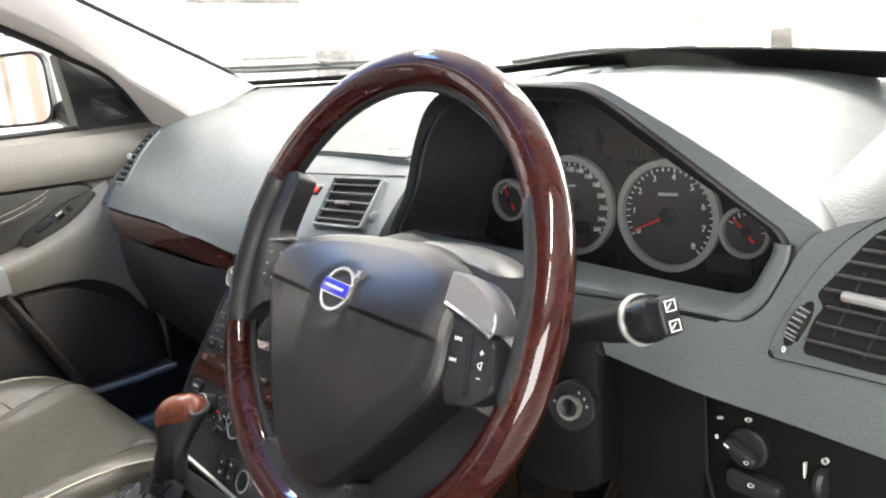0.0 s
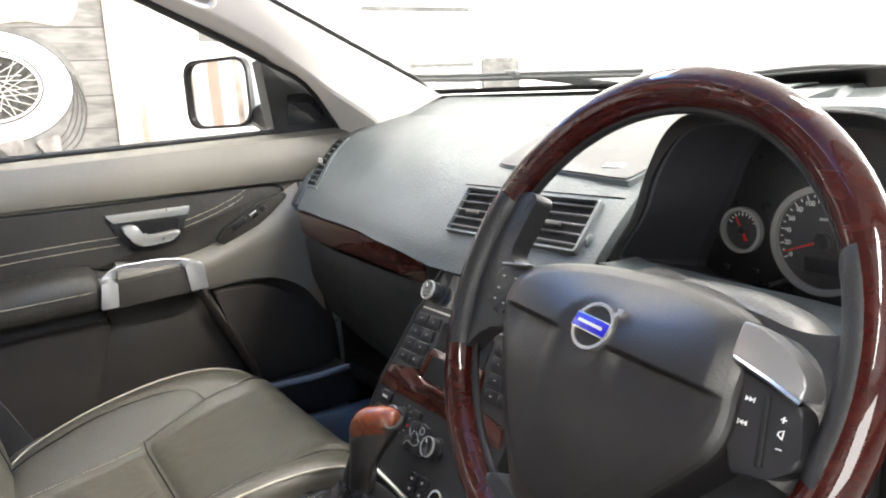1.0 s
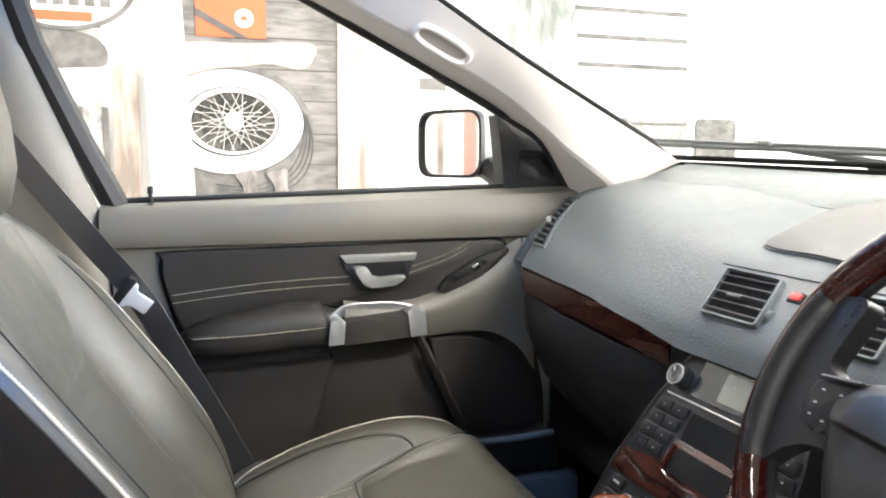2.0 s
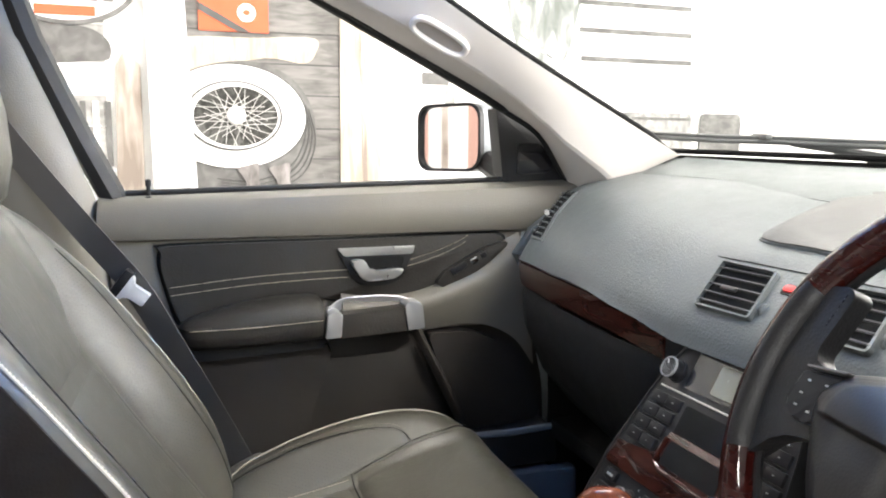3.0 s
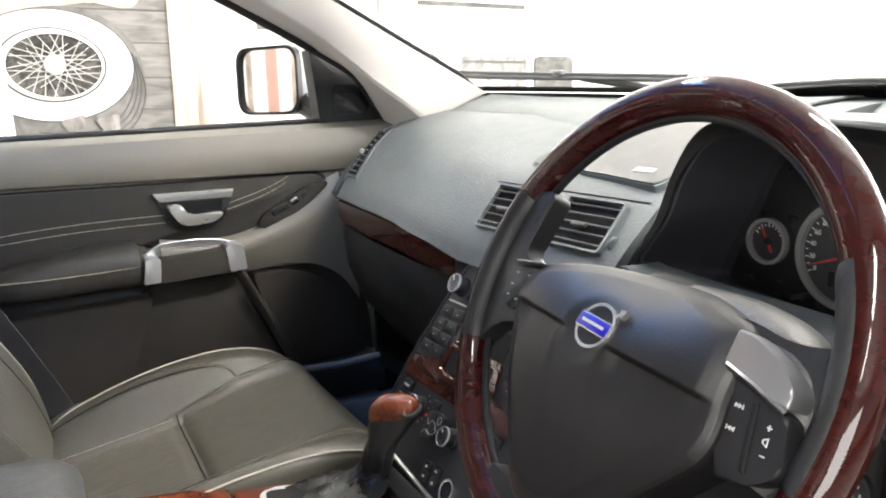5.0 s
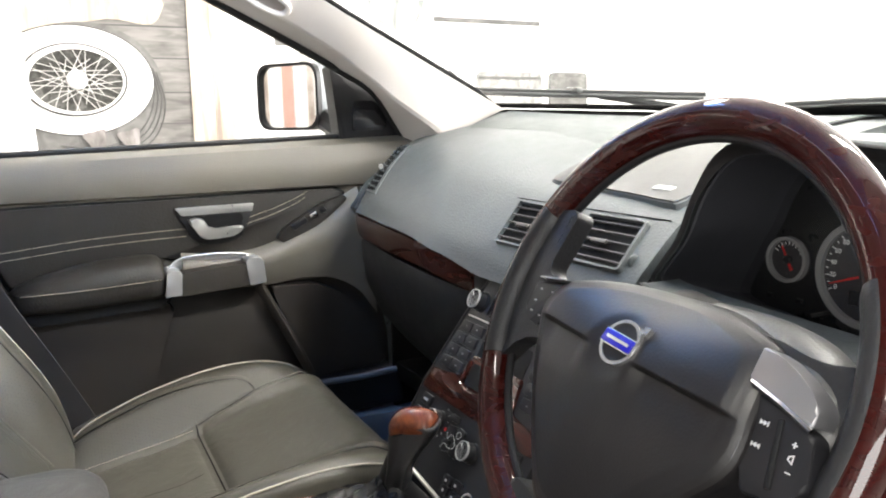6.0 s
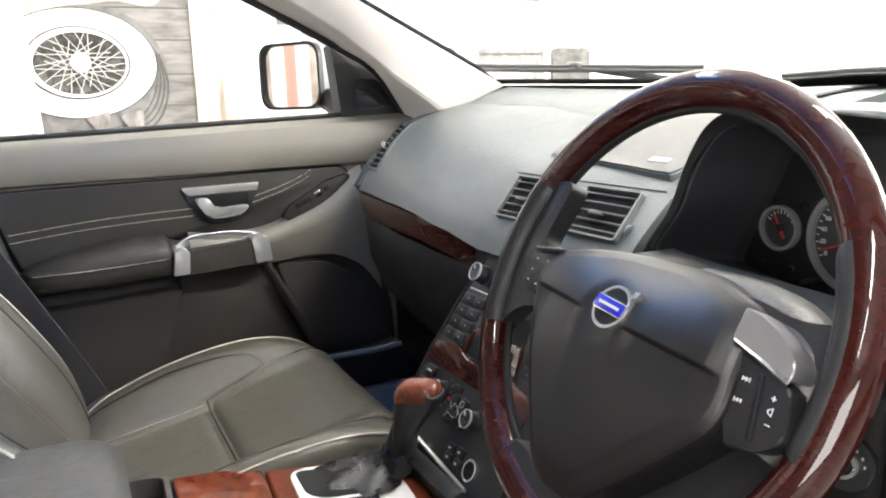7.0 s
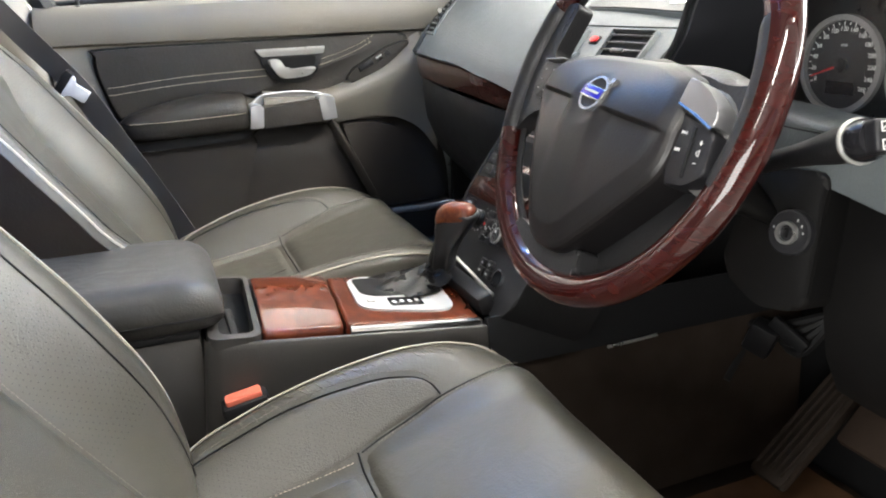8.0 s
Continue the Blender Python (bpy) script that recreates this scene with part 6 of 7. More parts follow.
badge = part("badge", ring_slab(em, ellipse(0, 0, 0.0165, 0.0165, 36), ellipse(0, 0, 0.0142, 0.0142, 36), -0.004, 0.0030), M_BADGE, sw, "chrome ring badge with a blue bar")
part("badge_disc", slab(em, ellipse(0, 0, 0.0140, 0.0140, 36), -0.004, 0.0012), M_PAD, badge)
part("bar", slab(em, round_poly(rect(0.0315, 0.0108), 0.0008), 0.0, 0.0045, 0.0005), M_BADGE, badge, "chrome edged bar")
part("bar_face", slab(em, round_poly(rect(0.0300, 0.0092), 0.0006), 0.003, 0.0052, 0.0003), M_BLUE, badge, "blue enamel bar")
part("bar_mark", slab(em, rect(0.022, 0.0020), 0.005, 0.0056), M_GREYPRINT, badge, smooth=0)
part("arrow", slab(em, [(0.0108, 0.0122), (0.0124, 0.0106), (0.0152, 0.0132), (0.0164, 0.0116), (0.0176, 0.0178), (0.0114, 0.0168), (0.0132, 0.0152)], -0.002, 0.003), M_BADGE, badge, "chrome arrow")
# switch pods
for s in (-1, 1):
    bz = [(0.1035, 0.003), (0.1065, 0.0240), (0.119, 0.0210), (0.133, 0.0150), (0.144, 0.0075), (0.150, 0.000), (0.150, -0.010)]
    if s < 0:
        bz = [(-0.083, 0.0290), (-0.116, 0.0262), (-0.117, 0.0248), (-0.084, 0.0274)]
    part("silver_trim", slab(MW, round_poly(bz if s < 0 else list(reversed(bz)), 0.003, 3), -0.005, 0.0192, 0.003, 3), M_TRIMSILVER, sw, "satin silver trim")
    if s > 0:
        part("trim_edge", tube([MW @ Vector((x, y, 0.0196)) for x, y in ((0.107, 0.003), (0.130, -0.004), (0.150, -0.0115))], 0.0017, 6), M_CHROME, sw, "chrome edge")
    pod = [(s * 0.108, 0.0), (s * 0.150, -0.013), (s * 0.156, -0.042), (s * 0.142, -0.053), (s * 0.118, -0.058), (s * 0.110, -0.035)] if s > 0 else [(-0.121, 0.0225), (-0.084, 0.0245), (-0.098, -0.012), (-0.112, -0.014), (-0.127, -0.004)]
    pd = part("switch_pod", slab(MW, round_poly(pod if s < 0 else list(reversed(pod)), 0.005, 3), -0.008, 0.0165, 0.003, 3), M_BTN, sw, "black switch pod")
    if s > 0:
        part("divider", rbox(MW @ Matrix.Translation((0.1325, -0.030, 0.0165)) @ pose(0, 0, 0, 0, 0, 7), 0.004, 0.038, 0.003, 0.001), M_DASHLOW, pd)
        for y0, d_ in ((-0.0165, 1), (-0.0295, -1)):
            for k in range(2):
                x0 = 0.1190 + 0.0024 * k
                part("symbol", slab(MW, [(x0 - 0.001 * d_, y0 - 0.0014), (x0 + 0.0013 * d_, y0), (x0 - 0.001 * d_, y0 + 0.0014)][::d_], 0.016, 0.0170), M_ICON, pd, smooth=0)
            part("symbol", rbox(MW @ Matrix.Translation((0.1190 + (0.0043 if d_ > 0 else -0.0019), y0, 0.0167)), 0.0006, 0.0028, 0.0006, 0, 1), M_ICON, pd)
        bm = rbox(MW @ Matrix.Translation((0.1420, -0.0215, 0.0167)), 0.0032, 0.0007, 0.0006, 0, 1)
        rbox(MW @ Matrix.Translation((0.1420, -0.0215, 0.0168)), 0.0007, 0.0032, 0.0006, 0, 1, bm=bm)
        part("symbol", bm, M_ICON, pd)
        part("symbol", ring_slab(MW, [(0.1405, -0.0300), (0.1437, -0.0316), (0.1437, -0.0264), (0.1405, -0.0280)], [(0.1411, -0.0297), (0.1432, -0.0308), (0.1432, -0.0272), (0.1411, -0.0283)], 0.016, 0.0170), M_ICON, pd, smooth=0)
        part("symbol", rbox(MW @ Matrix.Translation((0.1430, -0.0365, 0.0167)), 0.0032, 0.0007, 0.0006, 0, 1), M_ICON, pd)
    else:
        for x0, y0 in ((-0.112, 0.016), (-0.115, 0.006), (-0.116, -0.003), (-0.097, 0.016), (-0.104, -0.005)):
            part("symbol", rbox(MW @ Matrix.Translation((x0, y0, 0.0168)), 0.0026, 0.0014, 0.0006, 0, 1), M_GREYPRINT, pd)


# ---- centre stack ----
MS = basis((0, 0.18, 0.98), (1, 0, 0), (0, 0.489, 0.872))


def sb(z):
    return (z - 0.98) / 0.872


def on_stack(pts):
    return [(x, sb(z)) for x, z in pts]


stack = thing("centre_stack", (-0.03, 0.10, 0.72), "sloping centre console stack with audio and climate controls", "centre stack")
SO = [(-0.114, 0.990), (0.082, 0.990), (0.104, 0.93), (0.118, 0.85), (0.108, 0.75), (0.085, 0.722), (-0.15, 0.722), (-0.164, 0.78), (-0.158, 0.85), (-0.136, 0.93)]
part("panel", slab(MS, round_poly(on_stack(SO), 0.012, 3), -0.05, 0.0, 0.004, 3), M_STACK, stack, "dark grey control panel")
rows = []
for c, k in ((-0.002, 1.0), (-0.05, 1.03), (-0.12, 1.06)):
    rows.append([MS @ Vector((-0.024 + (x + 0.024) * k, sb(z), c)) for x, z in SO])
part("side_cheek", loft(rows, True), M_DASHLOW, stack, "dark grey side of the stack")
part("edge_line", tube([MS @ Vector((x, sb(z), 0.001)) for x, z in ((-0.114, 0.985), (-0.136, 0.93), (-0.158, 0.85), (-0.163, 0.785))], 0.002, 6), M_BLACK, stack)


def knob(x, z, r, h, name, label):
    m = MS @ Matrix.Translation((x, sb(z), 0))
    k = part(name, lathe(m, [(r * 1.12, 0.0), (r * 1.1, 0.003), (r, 0.004), (r * 0.96, h * 0.85), (r * 0.86, h)], 28), M_BLACK, stack, label)
    part("ring", ring_slab(m, ellipse(0, 0, r * 1.01, r * 1.01, 28), ellipse(0, 0, r * 0.93, r * 0.93, 28), h * 0.85, h + 0.0006), M_BEZEL, k, "silver ring")
    part("cap", slab(m, ellipse(0, 0, r * 0.92, r * 0.92, 28), h * 0.5, h, 0.001), M_KNOBCAP, k, "grey metallic cap")
    part("mark", rbox(m @ Matrix.Translation((-r * 0.3, r * 0.45, h + 0.0003)) @ pose(0, 0, 0, 0, 0, 35), 0.0012, r * 0.4, 0.0006, 0, 1), M_WHITE, k)
    return k


knob(-0.106, 0.958, 0.0128, 0.017, "volume_knob", "round volume knob with silver ring")
knob(0.068, 0.955, 0.0128, 0.017, "tuning_knob", "round tuning knob with silver ring")
part("top_recess", slab(MS, round_poly(on_stack([(-0.083, 0.986), (0.048, 0.986), (0.050, 0.945), (-0.085, 0.945)]), 0.004), -0.02, 0.0012), M_GLOSS, stack, "gloss black display surround")
part("display", slab(MS, round_poly(on_stack([(-0.040, 0.980), (0.040, 0.980), (0.042, 0.950), (-0.040, 0.950)]), 0.003), 0.0, 0.0022), M_LCD, stack, "grey-green audio display")
part("chrome_strip", slab(MS, on_stack([(-0.122, 0.9395), (0.090, 0.9395), (0.091, 0.9375), (-0.123, 0.9375)]), -0.002, 0.0025, 0.0006), M_SILVER, stack, "thin silver strip")
for xs in ((-0.114, -0.086), (0.062, 0.086)):
    for i in range(4):
        for x in xs:
            z = 0.9255 - 0.0155 * i
            sk = -0.004 * i if x < 0 else 0.003 * i
            b = part("button", slab(MS, round_poly(on_stack([(x + sk - 0.0133, z + 0.0064), (x + sk + 0.0133, z + 0.0064), (x + sk + 0.0133, z - 0.0064), (x + sk - 0.0133, z - 0.0064)]), 0.0015, 2), -0.002, 0.0035, 0.001), M_BTN, stack, "black push button")
            part("mark", rbox(MS @ Matrix.Translation((x + sk, sb(z), 0.0037)), 0.003, 0.0011, 0.0004, 0, 1), M_GREYPRINT, b)
slot = part("disc_slot", slab(MS, round_poly(on_stack([(-0.066, 0.930), (0.040, 0.930), (0.040, 0.898), (-0.066, 0.898)]), 0.004), -0.03, 0.0008), M_MATT, stack, "black disc slot")
wb = part("wood_band", slab(MS, round_poly(on_stack([(-0.068, 0.900), (0.044, 0.900), (0.050, 0.864), (0.108, 0.858), (0.112, 0.838), (-0.154, 0.838), (-0.148, 0.866), (-0.076, 0.870)]), 0.006, 3), -0.01, 0.004, 0.002), M_TRIMWOOD, stack, "glossy burr-wood band")
part("pocket", slab(MS, round_poly(on_stack([(-0.058, 0.892), (0.034, 0.892), (0.036, 0.866), (-0.062, 0.866)]), 0.005), -0.01, 0.0048), M_MATT, wb, "dark storage slot")
part("lip", tube([MS @ Vector((x, sb(z), 0.006)) for x, z in ((-0.064, 0.893), (-0.068, 0.866), (-0.05, 0.860), (0.03, 0.860), (0.042, 0.866))], 0.003, 8), M_TRIMWOOD, wb)
for x, z in ((-0.128, 0.828), (-0.134, 0.810)):
    b = part("button", slab(MS, round_poly(on_stack([(x - 0.012, z + 0.007), (x + 0.012, z + 0.007), (x + 0.011, z - 0.006), (x - 0.013, z - 0.006)]), 0.003, 2), -0.002, 0.005, 0.0015), M_BTN, stack, "black push button")
    part("mark", rbox(MS @ Matrix.Translation((x, sb(z), 0.0052)), 0.012, 0.003, 0.0005, 0, 1), M_GREYPRINT, b)
knob(-0.084, 0.816, 0.0118, 0.016, "climate_knob", "round temperature knob with silver ring")
knob(0.010, 0.808, 0.0118, 0.016, "climate_knob", "round temperature knob with silver ring")
part("red_dot", lathe(MS @ Matrix.Translation((-0.063, sb(0.812), 0.0)), [(0.0022, 0), (0.0022, 0.001)], 10), M_RED, stack)
for k in range(8):
    a = radians(60 - 24 * k)
    part("scale_mark", rbox(MS @ Matrix.Translation((-0.084 + 0.0205 * math.cos(a), sb(0.816) + 0.0205 * math.sin(a), 0.0004)) @ Matrix.Rotation(a, 4, "Z"), 0.0025, 0.001, 0.0006, 0, 1), M_GREYPRINT, stack)
for pts in ([(-0.060, 0.832), (-0.040, 0.832), (-0.040, 0.824), (-0.060, 0.824)], [(-0.054, 0.820), (-0.036, 0.823), (-0.034, 0.810), (-0.052, 0.806)], [(-0.032, 0.824), (-0.014, 0.822), (-0.016, 0.808), (-0.032, 0.810)],
            [(-0.056, 0.803), (-0.040, 0.806), (-0.036, 0.794), (-0.054, 0.790)], [(-0.034, 0.806), (-0.014, 0.804), (-0.014, 0.792), (-0.034, 0.792)], [(0.034, 0.832), (0.056, 0.832), (0.056, 0.822), (0.034, 0.822)], [(0.072, 0.836), (0.098, 0.836), (0.098, 0.826), (0.072, 0.826)]):
    part("button", slab(MS, round_poly(on_stack(pts), 0.003, 2), -0.002, 0.004, 0.0012), M_BTN, stack, "black push button")
figure = curve_pts([(-0.050, 0.812), (-0.044, 0.806), (-0.040, 0.812), (-0.030, 0.810), (-0.024, 0.802), (-0.034, 0.798), (-0.046, 0.800), (-0.052, 0.794)], 4)
part("symbol", tube([MS @ Vector((x, sb(z), 0.0045)) for x, z in figure], 0.0004, 5), M_GREYPRINT, stack, "white air-flow outline")
part("symbol", tube([MS @ Vector((-0.024 + 0.0045 * math.cos(a), sb(0.816) + 0.0045 * math.sin(a), 0.0045)) for a in (2 * math.pi * i / 20 for i in range(20))], 0.0004, 5, True), M_GREYPRINT, stack)
# lower shelf: switches, socket, silver edge
for x, z in ((-0.010, 0.770), (0.012, 0.772), (-0.008, 0.760), (0.014, 0.760)):
    b = part("heater_switch", slab(MS, round_poly(on_stack([(x - 0.008, z + 0.0055), (x + 0.008, z + 0.0055), (x + 0.008, z - 0.0045), (x - 0.008, z - 0.0045)]), 0.002, 2), -0.002, 0.005, 0.0015), M_BTN, stack, "seat heater switch")
    part("mark", rbox(MS @ Matrix.Translation((x, sb(z), 0.0052)), 0.004, 0.003, 0.0005, 0, 1), M_GREYPRINT, b)
m = MS @ Matrix.Translation((0.044, sb(0.764), 0))
so = part("power_socket", ring_slab(m, ellipse(0, 0, 0.0135, 0.0135, 28), ellipse(0, 0, 0.0105, 0.0105, 28), -0.002, 0.005), M_CHROME, stack, "power socket with chrome ring")
part("plug", slab(m, ellipse(0, 0, 0.0105, 0.0105, 24), -0.002, 0.002), M_MATT, so)
part("silver_edge", tube([(-0.122, 0.052, 0.757), (0.0, 0.047, 0.749), (0.050, 0.045, 0.745)], 0.003, 8), M_SILVER, stack, "silver tray edge")
part("tray_lip", rbox(pose(-0.04, 0.034, 0.735, 18, 0, 0), 0.20, 0.024, 0.03, 0.006), M_BLACK, stack)

# ---- centre console ----
SL = 0.11
MC = basis((-0.042, -0.30, 0.752), (1, 0, 0), (0, 1, -SL))      # (x, along the console, up)
con = thing("centre_console", (-0.05, -0.2, 0.42), "dark grey console with wooden lid, silver selector plate and tray", "centre console")
bodyo = [(-0.116, -0.035), (0.122, -0.035), (0.126, 0.10), (0.129, 0.25), (0.132, 0.35), (0.132, 0.42), (-0.105, 0.42), (-0.112, 0.25)]
rows = []
for c, k in ((-0.031, 0.945), (-0.004, 0.950), (0.001, 0.957), (0.003, 0.968), (0.003, 0.985), (0.000, 1.000), (-0.006, 1.011), (-0.015, 1.018), (-0.03, 1.022), (-0.06, 1.03), (-0.20, 1.05), (-0.33, 1.08)):
    rows.append([MC @ Vector((x * k, y, c)) for x, y in round_poly(bodyo, 0.02, 3)])
part("body", loft(list(reversed(rows)), True, True), M_CONSOLE, con, "dark grey console body", 60)
part("tray", slab(MC, round_poly([(-0.112, -0.012), (0.112, -0.022), (0.112, 0.024), (-0.110, 0.036)], 0.014, 4), -0.03, -0.016), M_MATT, con, "black storage tray")
part("tray_rim", ring_slab(MC, round_poly([(-0.116, -0.020), (0.124, -0.032), (0.122, 0.0305), (-0.114, 0.0415)], 0.018, 5), round_poly([(-0.106, -0.008), (0.108, -0.018), (0.108, 0.023), (-0.106, 0.035)], 0.014, 5), -0.03, 0.009), M_CONSOLE, con, "grey tray rim")
part("tray_ridge", rbox(MC @ Matrix.Translation((0.02, 0.006, -0.015)), 0.12, 0.010, 0.004, 0.002), M_DASHLOW, con)


def domed(outline, steps, arch=0.0):
    """A low slab of lacquered wood: the outline drawn in step by step, its top arched from side to side."""
    mid = sum(outline, Vector((0, 0))) / len(outline)
    return loft([[MC @ Vector((*(mid + (p - mid) * k), c - arch * ((p.x - mid.x) * k / 0.107) ** 2)) for p in outline] for k, c in steps], True, True)


def finer(outline, step):
    out = []
    for a, b in zip(outline, outline[1:] + outline[:1]):
        n = max(1, round((b - a).length / step))
        out += [a.lerp(b, i / n) for i in range(n)]
    return out


LID = finer(round_poly([(-0.106, 0.044), (0.107, 0.033), (0.110, 0.134), (-0.104, 0.151)], 0.010, 4), 0.008)
part("wood_lid", domed(LID, [(1.0, -0.03), (1.0, 0.009), (0.994, 0.0132), (0.980, 0.0155), (0.96, 0.0164)] + [(0.93 - 0.06 * i, 0.0166) for i in range(15)], 0.009), M_BURL, con, "glossy reddish burr-wood lid with an arched top", 70)
gw = [(-0.104, 0.155), (0.110, 0.138), (0.113, 0.25), (0.112, 0.318), (-0.092, 0.345), (-0.102, 0.30)]
part("wood_surround", domed(finer(round_poly(gw, 0.008, 3), 0.008), ((1.0, -0.03), (1.0, 0.004), (0.992, 0.0076), (0.97, 0.0092), (0.93, 0.0096), (0.6, 0.0096))), M_BURL, con, "glossy reddish burr-wood surround", 70)
part("chrome_side", tube([MC @ Vector(p) for p in ((0.1155, 0.140, 0.005), (0.1185, 0.23, 0.005), (0.1175, 0.318, 0.004))], 0.0055, 8), M_CHROME, con, "bright chrome side strip")
pl = [(-0.068, 0.178), (0.048, 0.168), (0.066, 0.182), (0.080, 0.235), (0.088, 0.280), (0.070, 0.298), (-0.050, 0.312), (-0.066, 0.29)]
plate = part("selector_plate", slab(MC, round_poly(pl, 0.022, 5), 0.0, 0.0125, 0.003, 3), M_PALE, con, "pale silver selector plate", 25)
part("indicator", slab(MC, round_poly([(0.028, 0.213), (0.060, 0.211), (0.062, 0.258), (0.030, 0.260)], 0.003), 0.01, 0.0132, 0.0004), M_GLOSS, plate, "black gear indicator window")
for i in range(4):
    part("mark", rbox(MC @ Matrix.Translation((0.047 - 0.002 * (i % 2), 0.219 + 0.011 * i, 0.0134)) @ pose(0, 0, 0, 0, 0, 4), 0.009, 0.005, 0.0005, 0, 1), M_GREYPRINT, plate)
part("lock_button", slab(MC, round_poly(rect(0.012, 0.011, 0.036, 0.189), 0.003), 0.01, 0.0145, 0.001), M_SILVER, plate)
part("slot", slab(MC, round_poly([(-0.060, 0.184), (0.004, 0.182), (0.020, 0.200), (0.022, 0.290), (-0.048, 0.303)], 0.014, 4), 0.005, 0.0135), M_MATT, plate, smooth=0)
# gaiter: folded leather from the slot up to the lever
LB, LT = Vector((-0.080, 0.006, 0.742)), Vector((-0.045, 0.030, 0.838))
rows = []
for i in range(9):
    f = i / 8
    cxx, cyy = -0.024 * (1 - f), 0.247 * (1 - f) + 0.300 * f
    cp = MC @ Vector((cxx, cyy, 0.012))
    cp = cp.lerp(LB.lerp(LT, 0.18), f)
    rx, ry = 0.046 * (1 - f) ** 1.2 + 0.012, 0.058 * (1 - f) ** 1.2 + 0.012
    rows.append([cp + Vector((rx * (1 + 0.12 * math.sin(3 * a + i * 2.1)) * math.cos(a), ry * (1 + 0.10 * math.sin(4 * a + i * 1.7)) * math.sin(a), 0.004 * math.sin(5 * a + i))) for a in (2 * math.pi * j / 24 for j in range(24))])
lever = thing("gear_selector", LB, "automatic gear selector with a wooden-topped black leather knob", "gear selector")
part("gaiter", loft(rows, True), M_GAITER, lever, "folded black leather gaiter")
part("shaft", tube([LB, LB.lerp(LT, 0.5), LT], [0.013, 0.0135, 0.014], 16), M_GRIP, lever, "black leather lever")
kx = Vector((0.70, 0.70, -0.02)).normalized()
ku = (LT - LB).normalized()
MK = basis(LT, kx, (ku - kx * ku.dot(kx)).normalized())
# knob: leather body below, wooden cap above
prof = [(-0.0275, -0.016), (-0.0275, -0.004), (-0.022, 0.009), (-0.008, 0.018), (0.012, 0.0205), (0.026, 0.018), (0.0335, 0.012), (0.034, 0.006)]
capo = curve_pts(prof, 4)
SL_ = [(0.020 * math.sin(t), math.cos(t) ** 0.8) for t in [radians(-84 + 14 * i) for i in range(13)]]
rows = [[MK @ Vector((0.004 + (x - 0.004) * (0.45 + 0.55 * k), -0.004 + (y + 0.004) * k, c)) for x, y in capo] + [MK @ Vector((0.004, -0.005, c))] for c, k in SL_]
part("cap", loft(rows, True, True), M_KNOBWOOD, lever, "glossy mottled wooden knob top", 70)
bo = curve_pts([(0.0345, 0.005), (0.0315, -0.010), (0.014, -0.034), (-0.001, -0.060), (-0.008, -0.088), (-0.034, -0.088), (-0.0315, -0.056), (-0.0290, -0.032), (-0.0270, -0.016), (-0.010, -0.007)], 4, True)


def knob_mid(y):
    """The knob's middle line leans with the lever."""
    return 0.004 + 0.33 * min(0.0, y + 0.012)


rows = [[MK @ Vector((knob_mid(y) + (x - knob_mid(y)) * (0.5 + 0.5 * k), y, c * (0.98 + 1.6 * min(0.0, y + 0.02)))) for x, y in bo] for c, k in SL_]
part("knob_body", loft(rows, True, True), M_GRIP, lever, "black leather knob body", 70)

# armrest box between the seats
ar = thing("armrest_box", (-0.055, -0.45, 0.42), "padded black leather armrest lid on a grey storage box", "armrest")
part("box", box_between((-0.160, -0.66, 0.42), (0.066, -0.335, 0.765), 0.012), M_CONSOLE, ar, "dark grey storage box")
rows = []
for i in range(22):
    f = i / 21
    a = min(1.0, f * 1.9) * math.pi / 2
    y = -0.306 - (0.0 if f < 0.526 else (f - 0.526) / 0.474 * 0.30) - 0.055 * (1 - math.cos(a))
    zt = 0.800 + 0.033 * math.sin(a) + 0.006 * max(0.0, f - 0.526)
    w = 0.088 + 0.026 * math.sin(a) ** 0.6
    zb = 0.778 - 0.012 * math.sin(a)
    o = round_poly([(-w + 0.008, zb), (w - 0.008, zb), (w + 0.002, (zt + zb) / 2 - 0.004), (w * 0.90, zt - 0.003), (w * 0.3, zt), (-w * 0.3, zt), (-w * 0.90, zt - 0.003), (-w - 0.002, (zt + zb) / 2 - 0.004)], [0.010, 0.010, 0.03, 0.04, 0.03, 0.03, 0.04, 0.03], 5)
    rows.append([Vector((x - 0.047, y, z)) for x, z in o])
part("lid", loft(rows, True, True), M_ARM, ar, "padded dark leather lid", 60)
seam = [Vector((r[13].x, r[13].y, r[13].z)) for r in reversed(rows)]
part("lid_seam", tube(seam, 0.0013, 6), M_BLACK, ar)
part("lid_gap", box_between((-0.158, -0.655, 0.762), (0.064, -0.338, 0.771), 0.002), M_MATT, ar)


# ---- seats ----
def lerp_table(tab, x):
    """A smooth curve through the rows of a table, at x."""
    if x <= tab[0][0]:
        return tab[0][1:]
    if x >= tab[-1][0]:
        return tab[-1][1:]
    i = max(k for k in range(len(tab) - 1) if tab[k][0] <= x)
    a, b = tab[i], tab[i + 1]
    h = b[0] - a[0]
    f = (x - a[0]) / h
    out = []
    for c in range(1, len(a)):
        d = (b[c] - a[c]) / h
        da, db = d, d
        if i > 0:
            p = tab[i - 1]
            da = (d * (a[0] - p[0]) + (a[c] - p[c]) / (a[0] - p[0]) * h) / (b[0] - p[0])
        if i + 2 < len(tab):
            n = tab[i + 2]
            db = (d * (n[0] - b[0]) + (n[c] - b[c]) / (n[0] - b[0]) * h) / (n[0] - a[0])
        out.append((2 * f ** 3 - 3 * f ** 2 + 1) * a[c] + (f ** 3 - 2 * f * f + f) * h * da + (3 * f * f - 2 * f ** 3) * b[c] + (f ** 3 - f * f) * h * db)
    return tuple(out)


